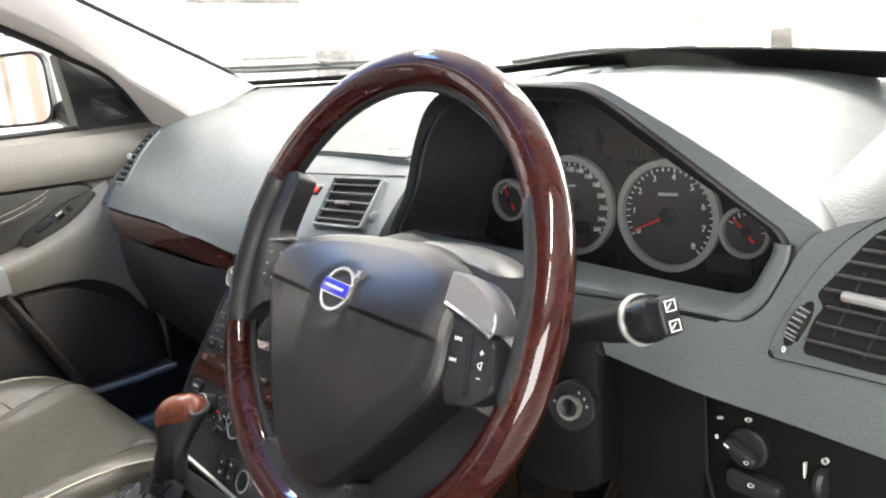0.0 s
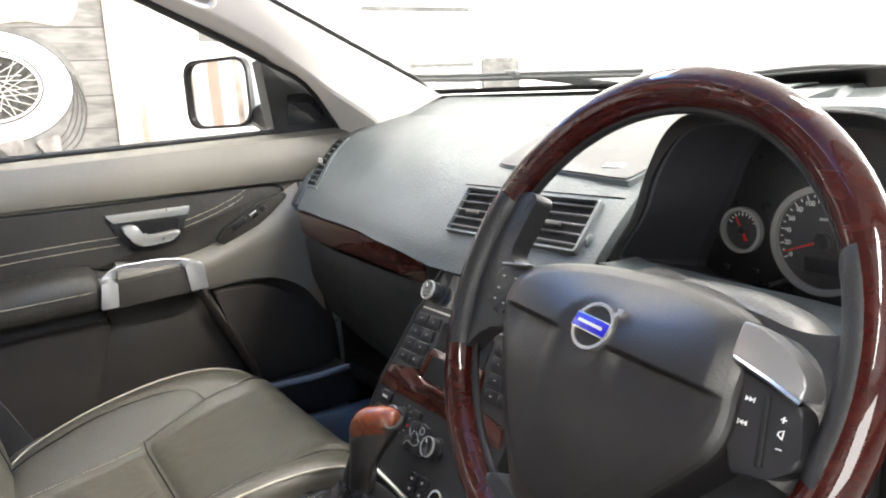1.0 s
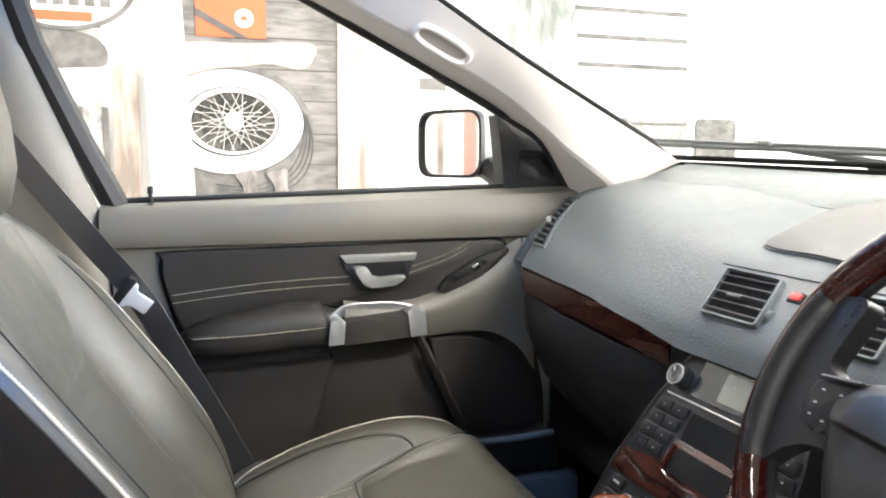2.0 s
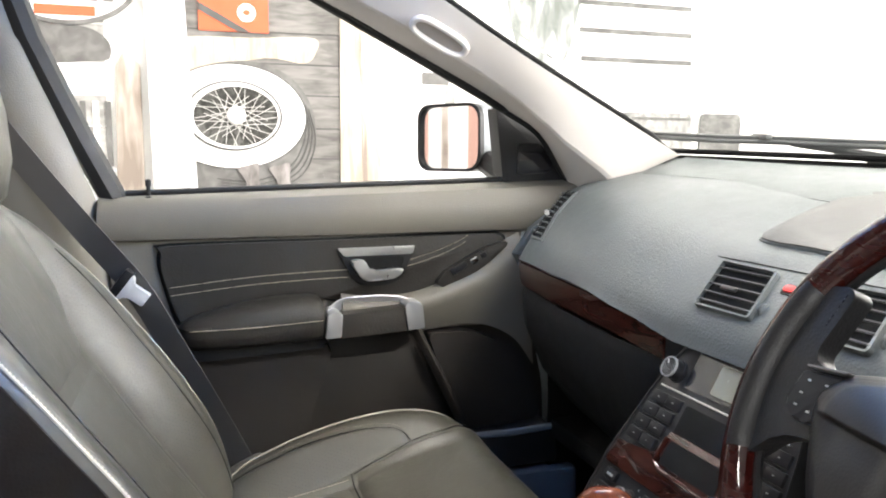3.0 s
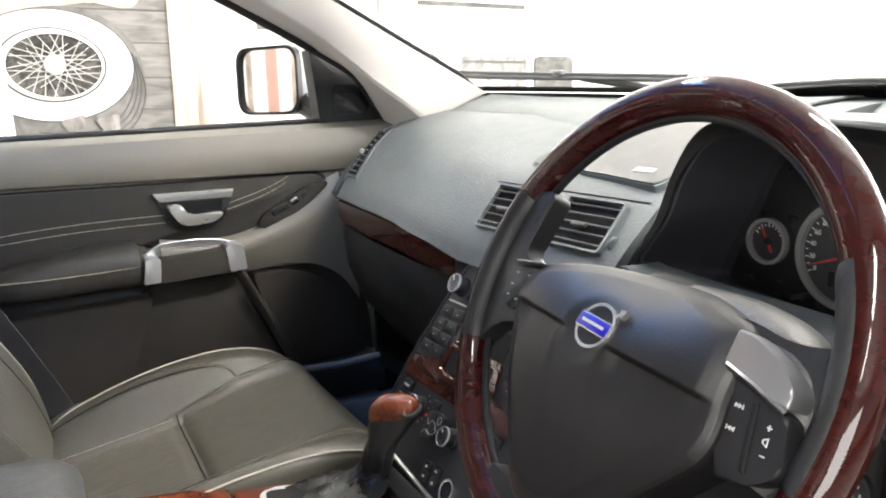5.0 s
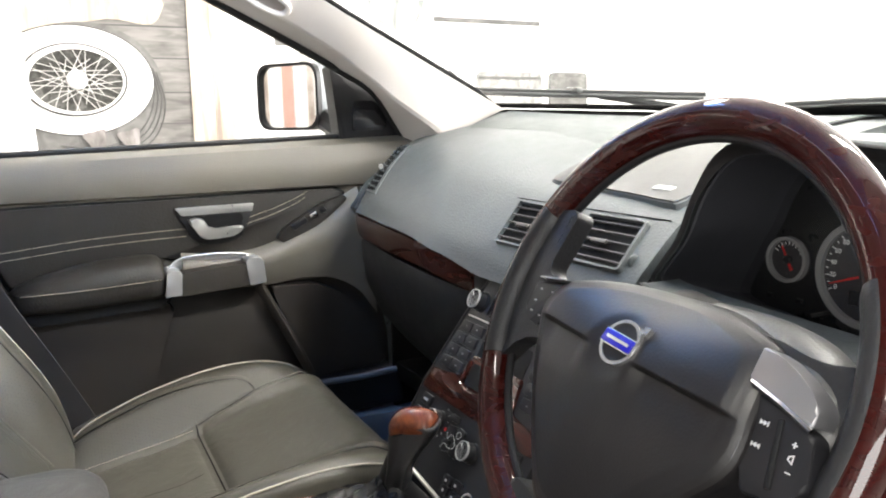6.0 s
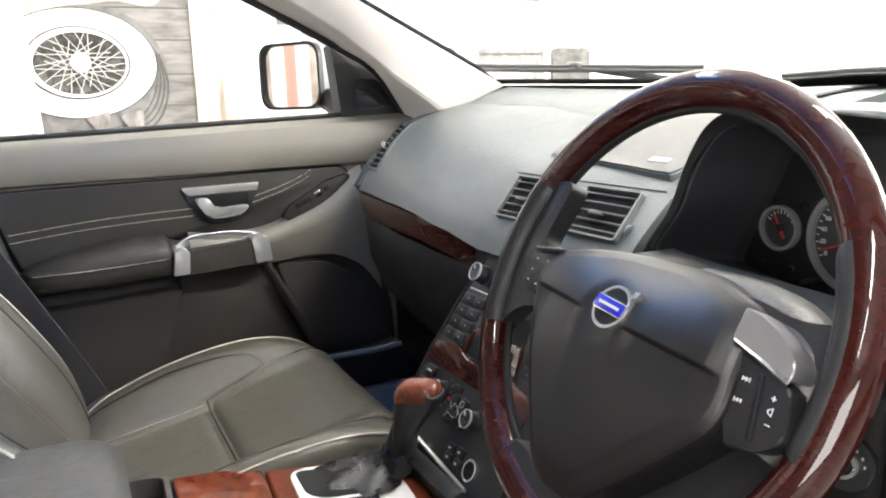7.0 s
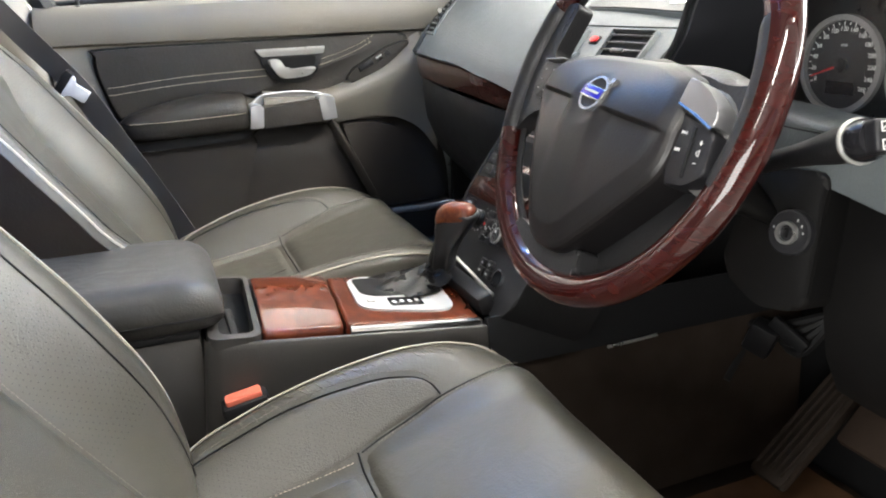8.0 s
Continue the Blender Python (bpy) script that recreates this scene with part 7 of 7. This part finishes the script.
# cushion: y, half width, centre height, edge height
CUSH = [(-0.38, 0.205, 0.640, 0.655), (-0.33, 0.234, 0.654, 0.697), (-0.26, 0.242, 0.667, 0.729), (-0.184, 0.246, 0.681, 0.7515), (-0.116, 0.249, 0.698, 0.764), (-0.0445, 0.250, 0.719, 0.7685), (0.008, 0.248, 0.731, 0.762), (0.05, 0.243, 0.735, 0.745), (0.082, 0.231, 0.717, 0.715), (0.098, 0.222, 0.690, 0.683), (0.106, 0.214, 0.62, 0.615)]


def cushion_top(s, y):
    w, zc, ze = lerp_table(CUSH, y)
    u = min(1.0, abs(s) / w)
    k = min(1.0, max(0.0, (u - 0.50) / 0.46))
    k = k * k * (3 - 2 * k)
    return zc + (ze - zc) * k + 0.005 * math.sin(math.pi * k) - 0.006 * max(0.0, (u - 0.97) / 0.03) ** 2


# backrest: distance up, half width, centre depth, edge depth
BACK = [(-0.06, 0.21, -0.030, -0.04), (-0.002, 0.232, -0.030, -0.010), (0.017, 0.238, -0.030, 0.002), (0.047, 0.244, -0.030, 0.015), (0.08, 0.248, -0.030, 0.026), (0.12, 0.250, -0.030, 0.033), (0.17, 0.251, -0.030, 0.037), (0.23, 0.252, -0.029, 0.039), (0.30, 0.252, -0.026, 0.037), (0.36, 0.251, -0.022, 0.035), (0.41, 0.247, -0.016, 0.031), (0.47, 0.234, -0.010, 0.023), (0.545, 0.205, -0.006, 0.008), (0.585, 0.165, -0.014, -0.012), (0.605, 0.11, -0.045, -0.045)]
LOW_SIDE = 0.024      # the inboard bolster of the backrest is worn flatter


def back_edge(s, b):
    w, cc, ce = lerp_table(BACK, b)
    return w, cc, ce - (LOW_SIDE * min(1.0, max(0.0, (b - 0.1) / 0.1)) if s < 0 else 0.0)


def back_front(s, b):
    w, cc, ce = back_edge(s, b)
    u = min(1.0, abs(s) / w)
    k = 0.0 if u < 0.46 else (u - 0.46) / 0.54
    k = k * k * (3 - 2 * k)
    return cc + (ce - cc) * k + 0.010 * math.sin(math.pi * k) - 0.008 * max(0.0, (u - 0.95) / 0.05) ** 2


def pillow(fn, us, vs, half, lift, sink=0.004):
    """A padded panel on a seat surface: half(v) gives the two side limits."""
    rows = []
    for v in vs:
        fv = (v - vs[0]) / (vs[-1] - vs[0]) * 2 - 1
        lo, hi = half(v)
        row = []
        for i in range(us):
            fu = i / (us - 1) * 2 - 1
            fu = math.copysign(1 - (1 - abs(fu)) ** 1.7, fu)
            s = lo + (hi - lo) * (fu + 1) / 2
            h = lift * (1 - abs(fu) ** 10) * (1 - abs(fv) ** 12) - sink * max(abs(fu) ** 24, abs(fv) ** 28)
            row.append((s, v, fn(s, v) + h))
        rows.append(row)
    return rows


def pinholes(fn, place, s0, s1, v0, v1, step, r, lift):
    """Rows of tiny dark holes over a leather panel."""
    bm = bmesh.new()
    nv, ns = int((v1 - v0) / step), int(abs(s1 - s0) / step)
    for i in range(nv):
        for j in range(ns):
            s = s0 + math.copysign(1, s1 - s0) * step * (j + 0.5 * (i % 2))
            v = v0 + step * i
            ring = []
            for k in range(6):
                a = math.pi * k / 3
                ss, vv = s + r * math.cos(a), v + r * math.sin(a)
                ring.append(bm.verts.new(place((ss, vv, fn(ss, vv) + lift))))
            bm.faces.new(ring)
    return bm


# seams of the cushion, half widths along its length: thigh support, outer edge of the side panels
THIGH = [(-0.36, 0.137), (-0.155, 0.148), (-0.12, 0.155), (-0.077, 0.161), (-0.048, 0.167), (0.005, 0.174), (0.036, 0.182), (0.060, 0.196), (0.085, 0.215)]
FLANK = [(-0.345, 0.202), (-0.272, 0.206), (-0.221, 0.2095), (-0.155, 0.2085), (-0.09, 0.201), (-0.070, 0.1945), (-0.057, 0.186), (-0.050, 0.177), (-0.047, 0.169)]


def seat(x0, dy, dz, label, driver, back_shift=(0.0, 0.0)):
    t = thing("bucket_seat", (x0, -0.15 + dy, 0.42), label, "car seat", "front seats")
    cw = lambda p: Vector((p[0] + x0, p[1] + dy, p[2] + dz))
    ys = [-0.38 + 0.0125 * i for i in range(35)] + [0.05, 0.065, 0.078, 0.088, 0.096, 0.102, 0.106]
    ys = sorted(set(round(v, 4) for v in ys if v < 0.045)) + [0.05, 0.065, 0.078, 0.088, 0.096, 0.102, 0.106]
    rows = []
    for y in ys:
        w, zc, ze = lerp_table(CUSH, y)
        zb = min(0.62, ze - 0.03)
        row = [(-w + 0.02, y, zb - 0.09), (-w + 0.002, y, zb - 0.05), (-w - 0.004, y, (zb + ze) / 2 - 0.01), (-w - 0.004, y, ze - 0.02)]
        row += [(w * u, y, cushion_top(w * u, y)) for u in [-1 + i / 16 for i in range(33)]]
        row += [(w + 0.004, y, ze - 0.02), (w + 0.004, y, (zb + ze) / 2 - 0.01), (w - 0.002, y, zb - 0.05), (w - 0.02, y, zb - 0.09)]
        rows.append([cw(p) for p in row])
    cu = part("cushion", loft(rows, True, True), M_LEATHER, t, "dark grey-brown leather cushion", 60)
    # panels
    fn = cushion_top
    def half(v):
        w, = lerp_table(THIGH, v)
        return -w, w

    vs = [-0.36 + 0.206 * i / 18 for i in range(19)]
    part("cushion_insert", loft([[cw(p) for p in r] for r in pillow(fn, 25, vs, lambda v: (-0.136, 0.136), 0.0045)]), M_LEATHER, cu, "smooth leather insert", 60)
    vs = [-0.150 + 0.235 * i / 32 for i in range(33)]
    part("thigh_panel", loft([[cw(p) for p in r] for r in pillow(fn, 45, vs, half, 0.0080, 0.003)]), M_LEATHER, cu, "padded thigh support", 50)
    for s in (-1, 1):
        vs = [-0.345 + 0.0136 * i for i in range(21)] + [-0.064, -0.057, -0.052, -0.049, -0.047]
        inner_ = lambda v: half(v)[1] + 0.001
        limit = lambda v: lerp_table(FLANK, v)[0]
        part("bolster_panel", loft([[cw(p) for p in r] for r in pillow(fn, 13, vs, lambda v: tuple(sorted((s * inner_(v), s * limit(v)))), 0.0035, 0.003)]), M_PERF, cu, "perforated side panel", 60)
        part("perforations", pinholes(fn, cw, s * 0.146, s * 0.192, -0.33, -0.13, 0.0052, 0.0005, 0.0040), M_DASHLOW, cu, "fine perforations in the leather", 0, "stuff")
        part("seam", tube([cw((s * limit(v), v, fn(limit(v), v) + 0.0004)) for v in vs], 0.0011, 6), M_MATT, cu)
        part("seam", tube([cw((s * half(v)[1], v, fn(half(v)[1], v) + 0.0002)) for v in [-0.148 + 0.012 * i for i in range(19)]], 0.0011, 6), M_MATT, cu)
        pts = []
        for y in [-0.365 + 0.015 * i for i in range(29)] + [0.076, 0.084, 0.092, 0.098]:
            w, zc, ze = lerp_table(CUSH, y)
            pts.append(cw((s * (w + 0.0005), y, ze - 0.0035)))
        part("piping", tube(pts, 0.0014, 6), M_PIPE, cu, "cream piping")
        st = [cw((s * (limit(v) + 0.0082), v, fn(limit(v) + 0.0082, v) + 0.0004)) for v in vs[:-2]]
        part("stitch_line", dashes(st, 0.0046, 0.0030, 0.00045), M_STITCHDARK, cu)
        st = [cw((s * 0.141, y, fn(0.141, y) + 0.0034)) for y in [-0.34 + 0.018 * i for i in range(11)]]
        part("stitch_line", dashes(st, 0.0050, 0.0030, 0.0005), M_STITCH, cu)
        st = [cw((s * (half(v)[1] - 0.006), v, fn(half(v)[1] - 0.006, v) + 0.0062)) for v in [-0.13 + 0.012 * i for i in range(17)]]
        part("stitch_line", dashes(st, 0.0046, 0.0030, 0.00045), M_STITCHDARK, cu)
    part("seam", tube([cw((-0.150 + 0.300 * i / 14, -0.152, fn(-0.150 + 0.300 * i / 14, -0.152) + 0.0004)) for i in range(15)], 0.0013, 6), M_MATT, cu)
    part("crease", tube([cw((0.02 + 0.004 * math.sin(i), -0.33 + 0.016 * i, fn(0.02, -0.33 + 0.016 * i) + 0.0046)) for i in range(11)], 0.0007, 5), M_PERF, cu)
    # creases where the leather has been sat on
    if driver:
        rnd = random.Random(7)
        bm = bmesh.new()
        for i in range(40):
            y = -0.30 + 0.0072 * i + rnd.uniform(-0.003, 0.003)
            s0, s1 = -0.244 + rnd.uniform(0, 0.006), -0.212 + rnd.uniform(-0.010, 0.004)
            lean = rnd.uniform(0.006, 0.020)
            pts = []
            for k in range(7):
                sx, yy = s0 + (s1 - s0) * k / 6, y + lean * k / 6 + rnd.uniform(-0.0015, 0.0015)
                pts.append(cw((sx, yy, fn(sx, yy) - 0.0001)))
            fat = rnd.uniform(0.5, 1.0)
            tube(pts, [r_ * fat for r_ in (0.0001, 0.0003, 0.0005, 0.0006, 0.0005, 0.0003, 0.0001)], 6, bm=bm)
        part("leather_creases", bm, M_WORN, cu, "soft creases in the leather", 80)
    part("seat_base", box_between((x0 - 0.20, -0.36 + dy, 0.46), (x0 + 0.20, 0.06 + dy, 0.60), 0.03), M_BLACK, t, "black seat base trim")
    for s in (-1, 1):
        part("seat_rail", box_between((x0 + s * 0.19 - 0.02, -0.40 + dy, 0.40), (x0 + s * 0.19 + 0.02, 0.10 + dy, 0.46), 0.005), M_MATT, t)
    # backrest
    up = Vector((0, -0.56, 0.83)).normalized()
    MB = basis((x0, -0.33 + dy + back_shift[0], 0.68 + dz + back_shift[1]), (-1, 0, 0), up)
    rows = []
    for b in [-0.06 + 0.0125 * i for i in range(48)] + [0.562, 0.575, 0.585, 0.595, 0.602, 0.605]:
        if b > 0.605 or (0.55 < b < 0.6 and b not in (0.562, 0.575, 0.585, 0.595)):
            continue
        w, cc, ce = lerp_table(BACK, b)
        cl = back_edge(-1, b)[2]
        th = 0.105 if b < 0.5 else 0.105 - 0.5 * (b - 0.5)
        row = [(-w * 0.85, b, ce - th), (-w - 0.002, b, ce - th * 0.7), (-w - 0.004, b, cl - 0.03)]
        row += [(w * u, b, back_front(w * u, b)) for u in [-1 + i / 16 for i in range(33)]]
        row += [(w + 0.004, b, ce - 0.03), (w + 0.002, b, ce - th * 0.7), (w * 0.85, b, ce - th)]
        rows.append([MB @ Vector(p) for p in row])
    bk = part("backrest", loft(rows, True, True), M_LEATHER, t, "dark grey-brown leather backrest", 60)
    mp = lambda rr: [[MB @ Vector(p) for p in r] for r in rr]
    part("back_insert", loft(mp(pillow(back_front, 15, [0.02 + 0.30 * i / 14 for i in range(15)], lambda v: (-0.122, 0.122), 0.006))), M_PERF, bk, "perforated leather insert", 60)
    part("shoulder_panel", loft(mp(pillow(back_front, 19, [0.325 + 0.23 * i / 12 for i in range(13)], lambda v: (-0.122 - 0.03 * min(1, (v - 0.325) / 0.1), 0.122 + 0.03 * min(1, (v - 0.325) / 0.1)), 0.006))), M_LEATHER, bk, "leather shoulder panel", 60)
    for s in (-1, 1):
        part("perforations", pinholes(back_front, lambda p: MB @ Vector(p), s * 0.132, s * 0.198, 0.10, 0.46, 0.0058, 0.0006, 0.0008), M_DASHLOW, bk, "fine perforations in the leather", 0, "stuff")
        pts, st = [], []
        for b in [-0.03 + 0.02 * i for i in range(29)]:
            w, cc, ce = back_edge(s, b)
            pts.append(MB @ Vector((s * (w + 0.0005), b, ce - 0.004)))
            st.append(MB @ Vector((s * (w - 0.046), b, back_front(s * (w - 0.046), b) + 0.0004)))
        part("piping", tube(pts, 0.0014, 6), M_PIPE, bk, "cream piping")
        part("seam", tube(st[1:-3], 0.0011, 6), M_MATT, bk)
        part("stitch_line", dashes([p + Vector((s * 0.006, 0, 0)) for p in pts[2:-3]], 0.0050, 0.0032, 0.0005), M_STITCH, bk)
        st = [MB @ Vector((s * 0.116, b, back_front(s * 0.116, b) + 0.0054)) for b in [0.03 + 0.02 * i for i in range(15)]]
        part("stitch_line", dashes(st, 0.0052, 0.0032, 0.0004), M_STITCHDARK, bk)
        part("side_panel", thick([[MB @ Vector((s * (w_ + 0.006), b, c)) for c in (ce_ - 0.016, ce_ - 0.035, ce_ - 0.06, ce_ - 0.085)] for b, w_, ce_ in [(b, *back_edge(s, b)[::2]) for b in [-0.04 + 0.025 * i for i in range(25)]]], 0.004), M_SEATBACK, bk, "dark vinyl side panel")
    # head restraint
    hr = thing("head_restraint", MB @ Vector((0, 0.60, -0.05)), "leather head restraint with contrast stitching", "head restraint", "head restraints")
    rows = []
    for z, yf, w, th in ((1.150, -0.612, 0.085, 0.05), (1.165, -0.598, 0.105, 0.075), (1.21, -0.590, 0.124, 0.09), (1.27, -0.594, 0.130, 0.092), (1.33, -0.608, 0.122, 0.085), (1.375, -0.625, 0.100, 0.07), (1.398, -0.640, 0.07, 0.045), (1.404, -0.655, 0.03, 0.02)):
        o = []
        for i in range(28):
            a = 2 * math.pi * i / 28
            ca, sa = math.cos(a), math.sin(a)
            px = w * math.copysign(abs(ca) ** 0.6, ca)
            py = th / 2 * math.copysign(abs(sa) ** 0.7, sa)
            o.append(Vector((x0 + px, yf - th / 2 + py - 1.5 * (px ** 2) + dy, z + dz)))
        rows.append(o)
    part("pad", loft(rows, True, True), M_LEATHER, hr, "dark grey-brown leather pad", 60)
    for s in (-1, 1):
        ids = range(-7, 3) if s > 0 else range(12, 22)
        part("side_panel", thick([[r[i % 28] + Vector((s * 0.0025, 0, 0)) for i in ids] for r in rows[1:-1]], 0.002), M_SEATBACK, hr, "dark vinyl side panel", 60)
        part("stitch_line", dashes([Vector((x0 + s * w, yf - 0.006 - 1.5 * w * w + dy, z + dz)) for z, yf, w in ((1.17, -0.598, 0.086), (1.21, -0.588, 0.104), (1.27, -0.591, 0.112), (1.33, -0.605, 0.104), (1.375, -0.625, 0.08))], 0.005, 0.004, 0.0007), M_STITCH, hr)
        a = MB @ Vector((s * 0.05, 0.57, -0.055))
        part("post", tube([a, Vector((x0 + s * 0.05, -0.645 + dy, 1.17 + dz))], 0.006, 8), M_CHROME, hr)
    return t


seat(-0.372, 0.0, 0.0, "dark leather passenger seat with cream piping", False)
seat(0.374, -0.045, -0.037, "dark leather driver's seat with cream piping and creases", True, (0.015, 0.017))


# ---- belts, buckles ----
def ribbon(pts, width, side, th=0.0016):
    """Webbing along points; side: the direction of its width at each point."""
    rows = []
    for p, s in zip(pts, side):
        p, s = Vector(p), Vector(s).normalized()
        rows.append([p - s * width / 2, p, p + s * width / 2])
    return thick(rows, th)


belt = thing("seat_belt", (-0.69, -0.45, 0.9), "dark grey seat belt with a silver tongue", "seat belt", "seat belts")
bp = curve_pts([(-0.70, -0.735, 1.36), (-0.694, -0.648, 1.23), (-0.683, -0.548, 1.095), (-0.676, -0.476, 1.0), (-0.672, -0.418, 0.89), (-0.668, -0.357, 0.77), (-0.660, -0.318, 0.69)], 6)
part("webbing", ribbon(bp, 0.046, [(0.38, 0.84, 0.38)] * len(bp)), M_BELT, belt, "dark grey webbing")
part("tongue", slab(basis((-0.668, -0.492, 1.004), (0.20, 0.60, 0.78), (-0.05, -0.80, 0.60)), round_poly([(-0.026, 0.012), (0.026, 0.012), (0.022, -0.004), (0.012, -0.010), (0.012, -0.040), (-0.012, -0.040), (-0.012, -0.010), (-0.022, -0.004)], 0.003), -0.004, 0.006, 0.002), M_PALE, belt, "silver belt tongue")
part("tongue_grip", rbox(basis((-0.668, -0.498, 1.010), (0.20, 0.60, 0.78), (-0.05, -0.80, 0.60)), 0.054, 0.016, 0.016, 0.004), M_BLACK, belt)
part("anchor", rbox(pose(-0.648, -0.305, 0.675, 20, 0, 10), 0.03, 0.065, 0.045, 0.012), M_ARM, belt, "grey lower anchor cover")
part("upper_loop", rbox(pose(-0.70, -0.70, 1.36, 30, 0, 0), 0.02, 0.06, 0.04, 0.008), M_BLACK, belt)
for x0, y0, z0 in ((0.098, -0.300, 0.690), (-0.135, -0.30, 0.66)):
    bk = thing("belt_buckle", (x0, y0, z0 - 0.1), "black seat belt buckle with a red release button", "belt buckle", "belt buckles")
    mb = pose(x0, y0, z0, 10, 4, 0)
    part("housing", rbox(mb @ Matrix.Translation((0, 0, -0.045)), 0.030, 0.056, 0.095, 0.006), M_BLACK, bk)
    part("release_button", rbox(mb @ Matrix.Translation((0, 0, 0.004)), 0.019, 0.043, 0.010, 0.003), M_ORANGE, bk, "red release button")
    part("stem", tube([mb @ Vector((0, 0, -0.08)), mb @ Vector((0, -0.01, -0.2))], 0.012, 8), M_BLACK, bk)

# ---- footwells ----
for side, m_ in ((1, M_MAT), (-1, M_CARPET)):
    single("floor_mat", thick([[(side * x, y, 0.405 + 0.02 * max(0, y - 0.3) * 8 * max(0, y - 0.3) + 0.003 * math.sin(40 * x) * math.sin(31 * y)) for x in [0.15 + 0.045 * i for i in range(11)]] for y in [-0.25 + 0.06 * i for i in range(14)]], 0.008), m_, "worn brown carpet floor mat" if side > 0 else "dark carpet floor mat", "floor mat", "floor mats")
dp = thing("foot_rest", (0.228, 0.475, 0.45), "dusty brown ribbed foot rest in the driver's footwell", "foot rest")
mdp = pose(0.228, 0.475, 0.545, 42, 0, 0)
part("plate", rbox(mdp, 0.062, 0.24, 0.02, 0.008), M_FOOTREST, dp)
for i in range(5):
    part("rib", rbox(mdp @ Matrix.Translation((-0.022 + 0.011 * i, 0, 0.012)), 0.004, 0.21, 0.006, 0.002), M_FOOTREST, dp)
for x, w, lab in ((0.336, 0.080, "black rubber brake pedal"), (0.45, 0.05, "black rubber accelerator pedal")):
    pd = thing("pedal", (x, 0.50, 0.50), lab, "pedal", "pedals")
    mp_ = pose(x, 0.455, 0.585, 48, 0, 0)
    part("pad", rbox(mp_, w, 0.075 if w > 0.06 else 0.15, 0.018, 0.007), M_PEDAL, pd, "worn brownish rubber pad")
    part("arm", tube([(x, 0.47, 0.59), (x, 0.53, 0.68), (x, 0.52, 0.85)], 0.011, 8), M_MATT, pd)
loom = thing("wiring_loom", (0.12, 0.46, 0.62), "black wiring loom under the dashboard", "wiring")
for k in range(4):
    part("cable", tube(curve_pts([(0.06 + 0.02 * k, 0.40, 0.60 - 0.01 * k), (0.10, 0.45 + 0.01 * k, 0.645), (0.15 + 0.01 * k, 0.47, 0.66 - 0.012 * k), (0.22, 0.50, 0.70)], 5), 0.006, 6), M_RUBBER, loom)
part("connector", rbox(pose(0.14, 0.44, 0.64, 10, 20, 30), 0.04, 0.03, 0.05, 0.005), M_BLACK, loom)
part("bracket", rbox(pose(0.18, 0.45, 0.66, 0, 30, 20), 0.06, 0.012, 0.02, 0.003), M_DASHLOW, loom)
tunnel = single("tunnel_side_trim", thick([[(x, y, z) for z, x in ((0.73, 0.088), (0.71, 0.094), (0.69, 0.099), (0.672, 0.104), (0.664, 0.106))] for y in (0.02, 0.10, 0.2, 0.32, 0.44, 0.55)], 0.01), M_DASHLOW, "dark grey trim on the tunnel side", "trim")
single("tunnel_carpet", thick([[(x + 0.004 * math.sin(9 * y + 14 * z), y, z) for z, x in ((0.67, 0.098), (0.60, 0.112), (0.50, 0.122), (0.42, 0.13))] for y in (0.02, 0.10, 0.2, 0.32, 0.44, 0.55)], 0.01), M_CARPET, "brown carpet on the side of the tunnel", "carpet")
single("trim_strip", tube([(0.116, 0.19, 0.6655), (0.116, 0.235, 0.667), (0.117, 0.27, 0.669)], 0.0022, 8), M_SILVER, "thin silver strip along the tunnel trim", "trim strip")
single("kick_panel", thick([[(-0.69, y, z) for z in (0.42, 0.6, 0.8, 1.0)] for y in (0.28, 0.4, 0.55)], 0.01), M_MATT, "black side kick panel in the footwell", "trim")
single("kick_panel", thick([[(0.70, y, z) for z in (0.42, 0.6, 0.8, 0.95)] for y in (0.28, 0.4, 0.55)], 0.01), M_MATT, "black side kick panel in the footwell", "trim")
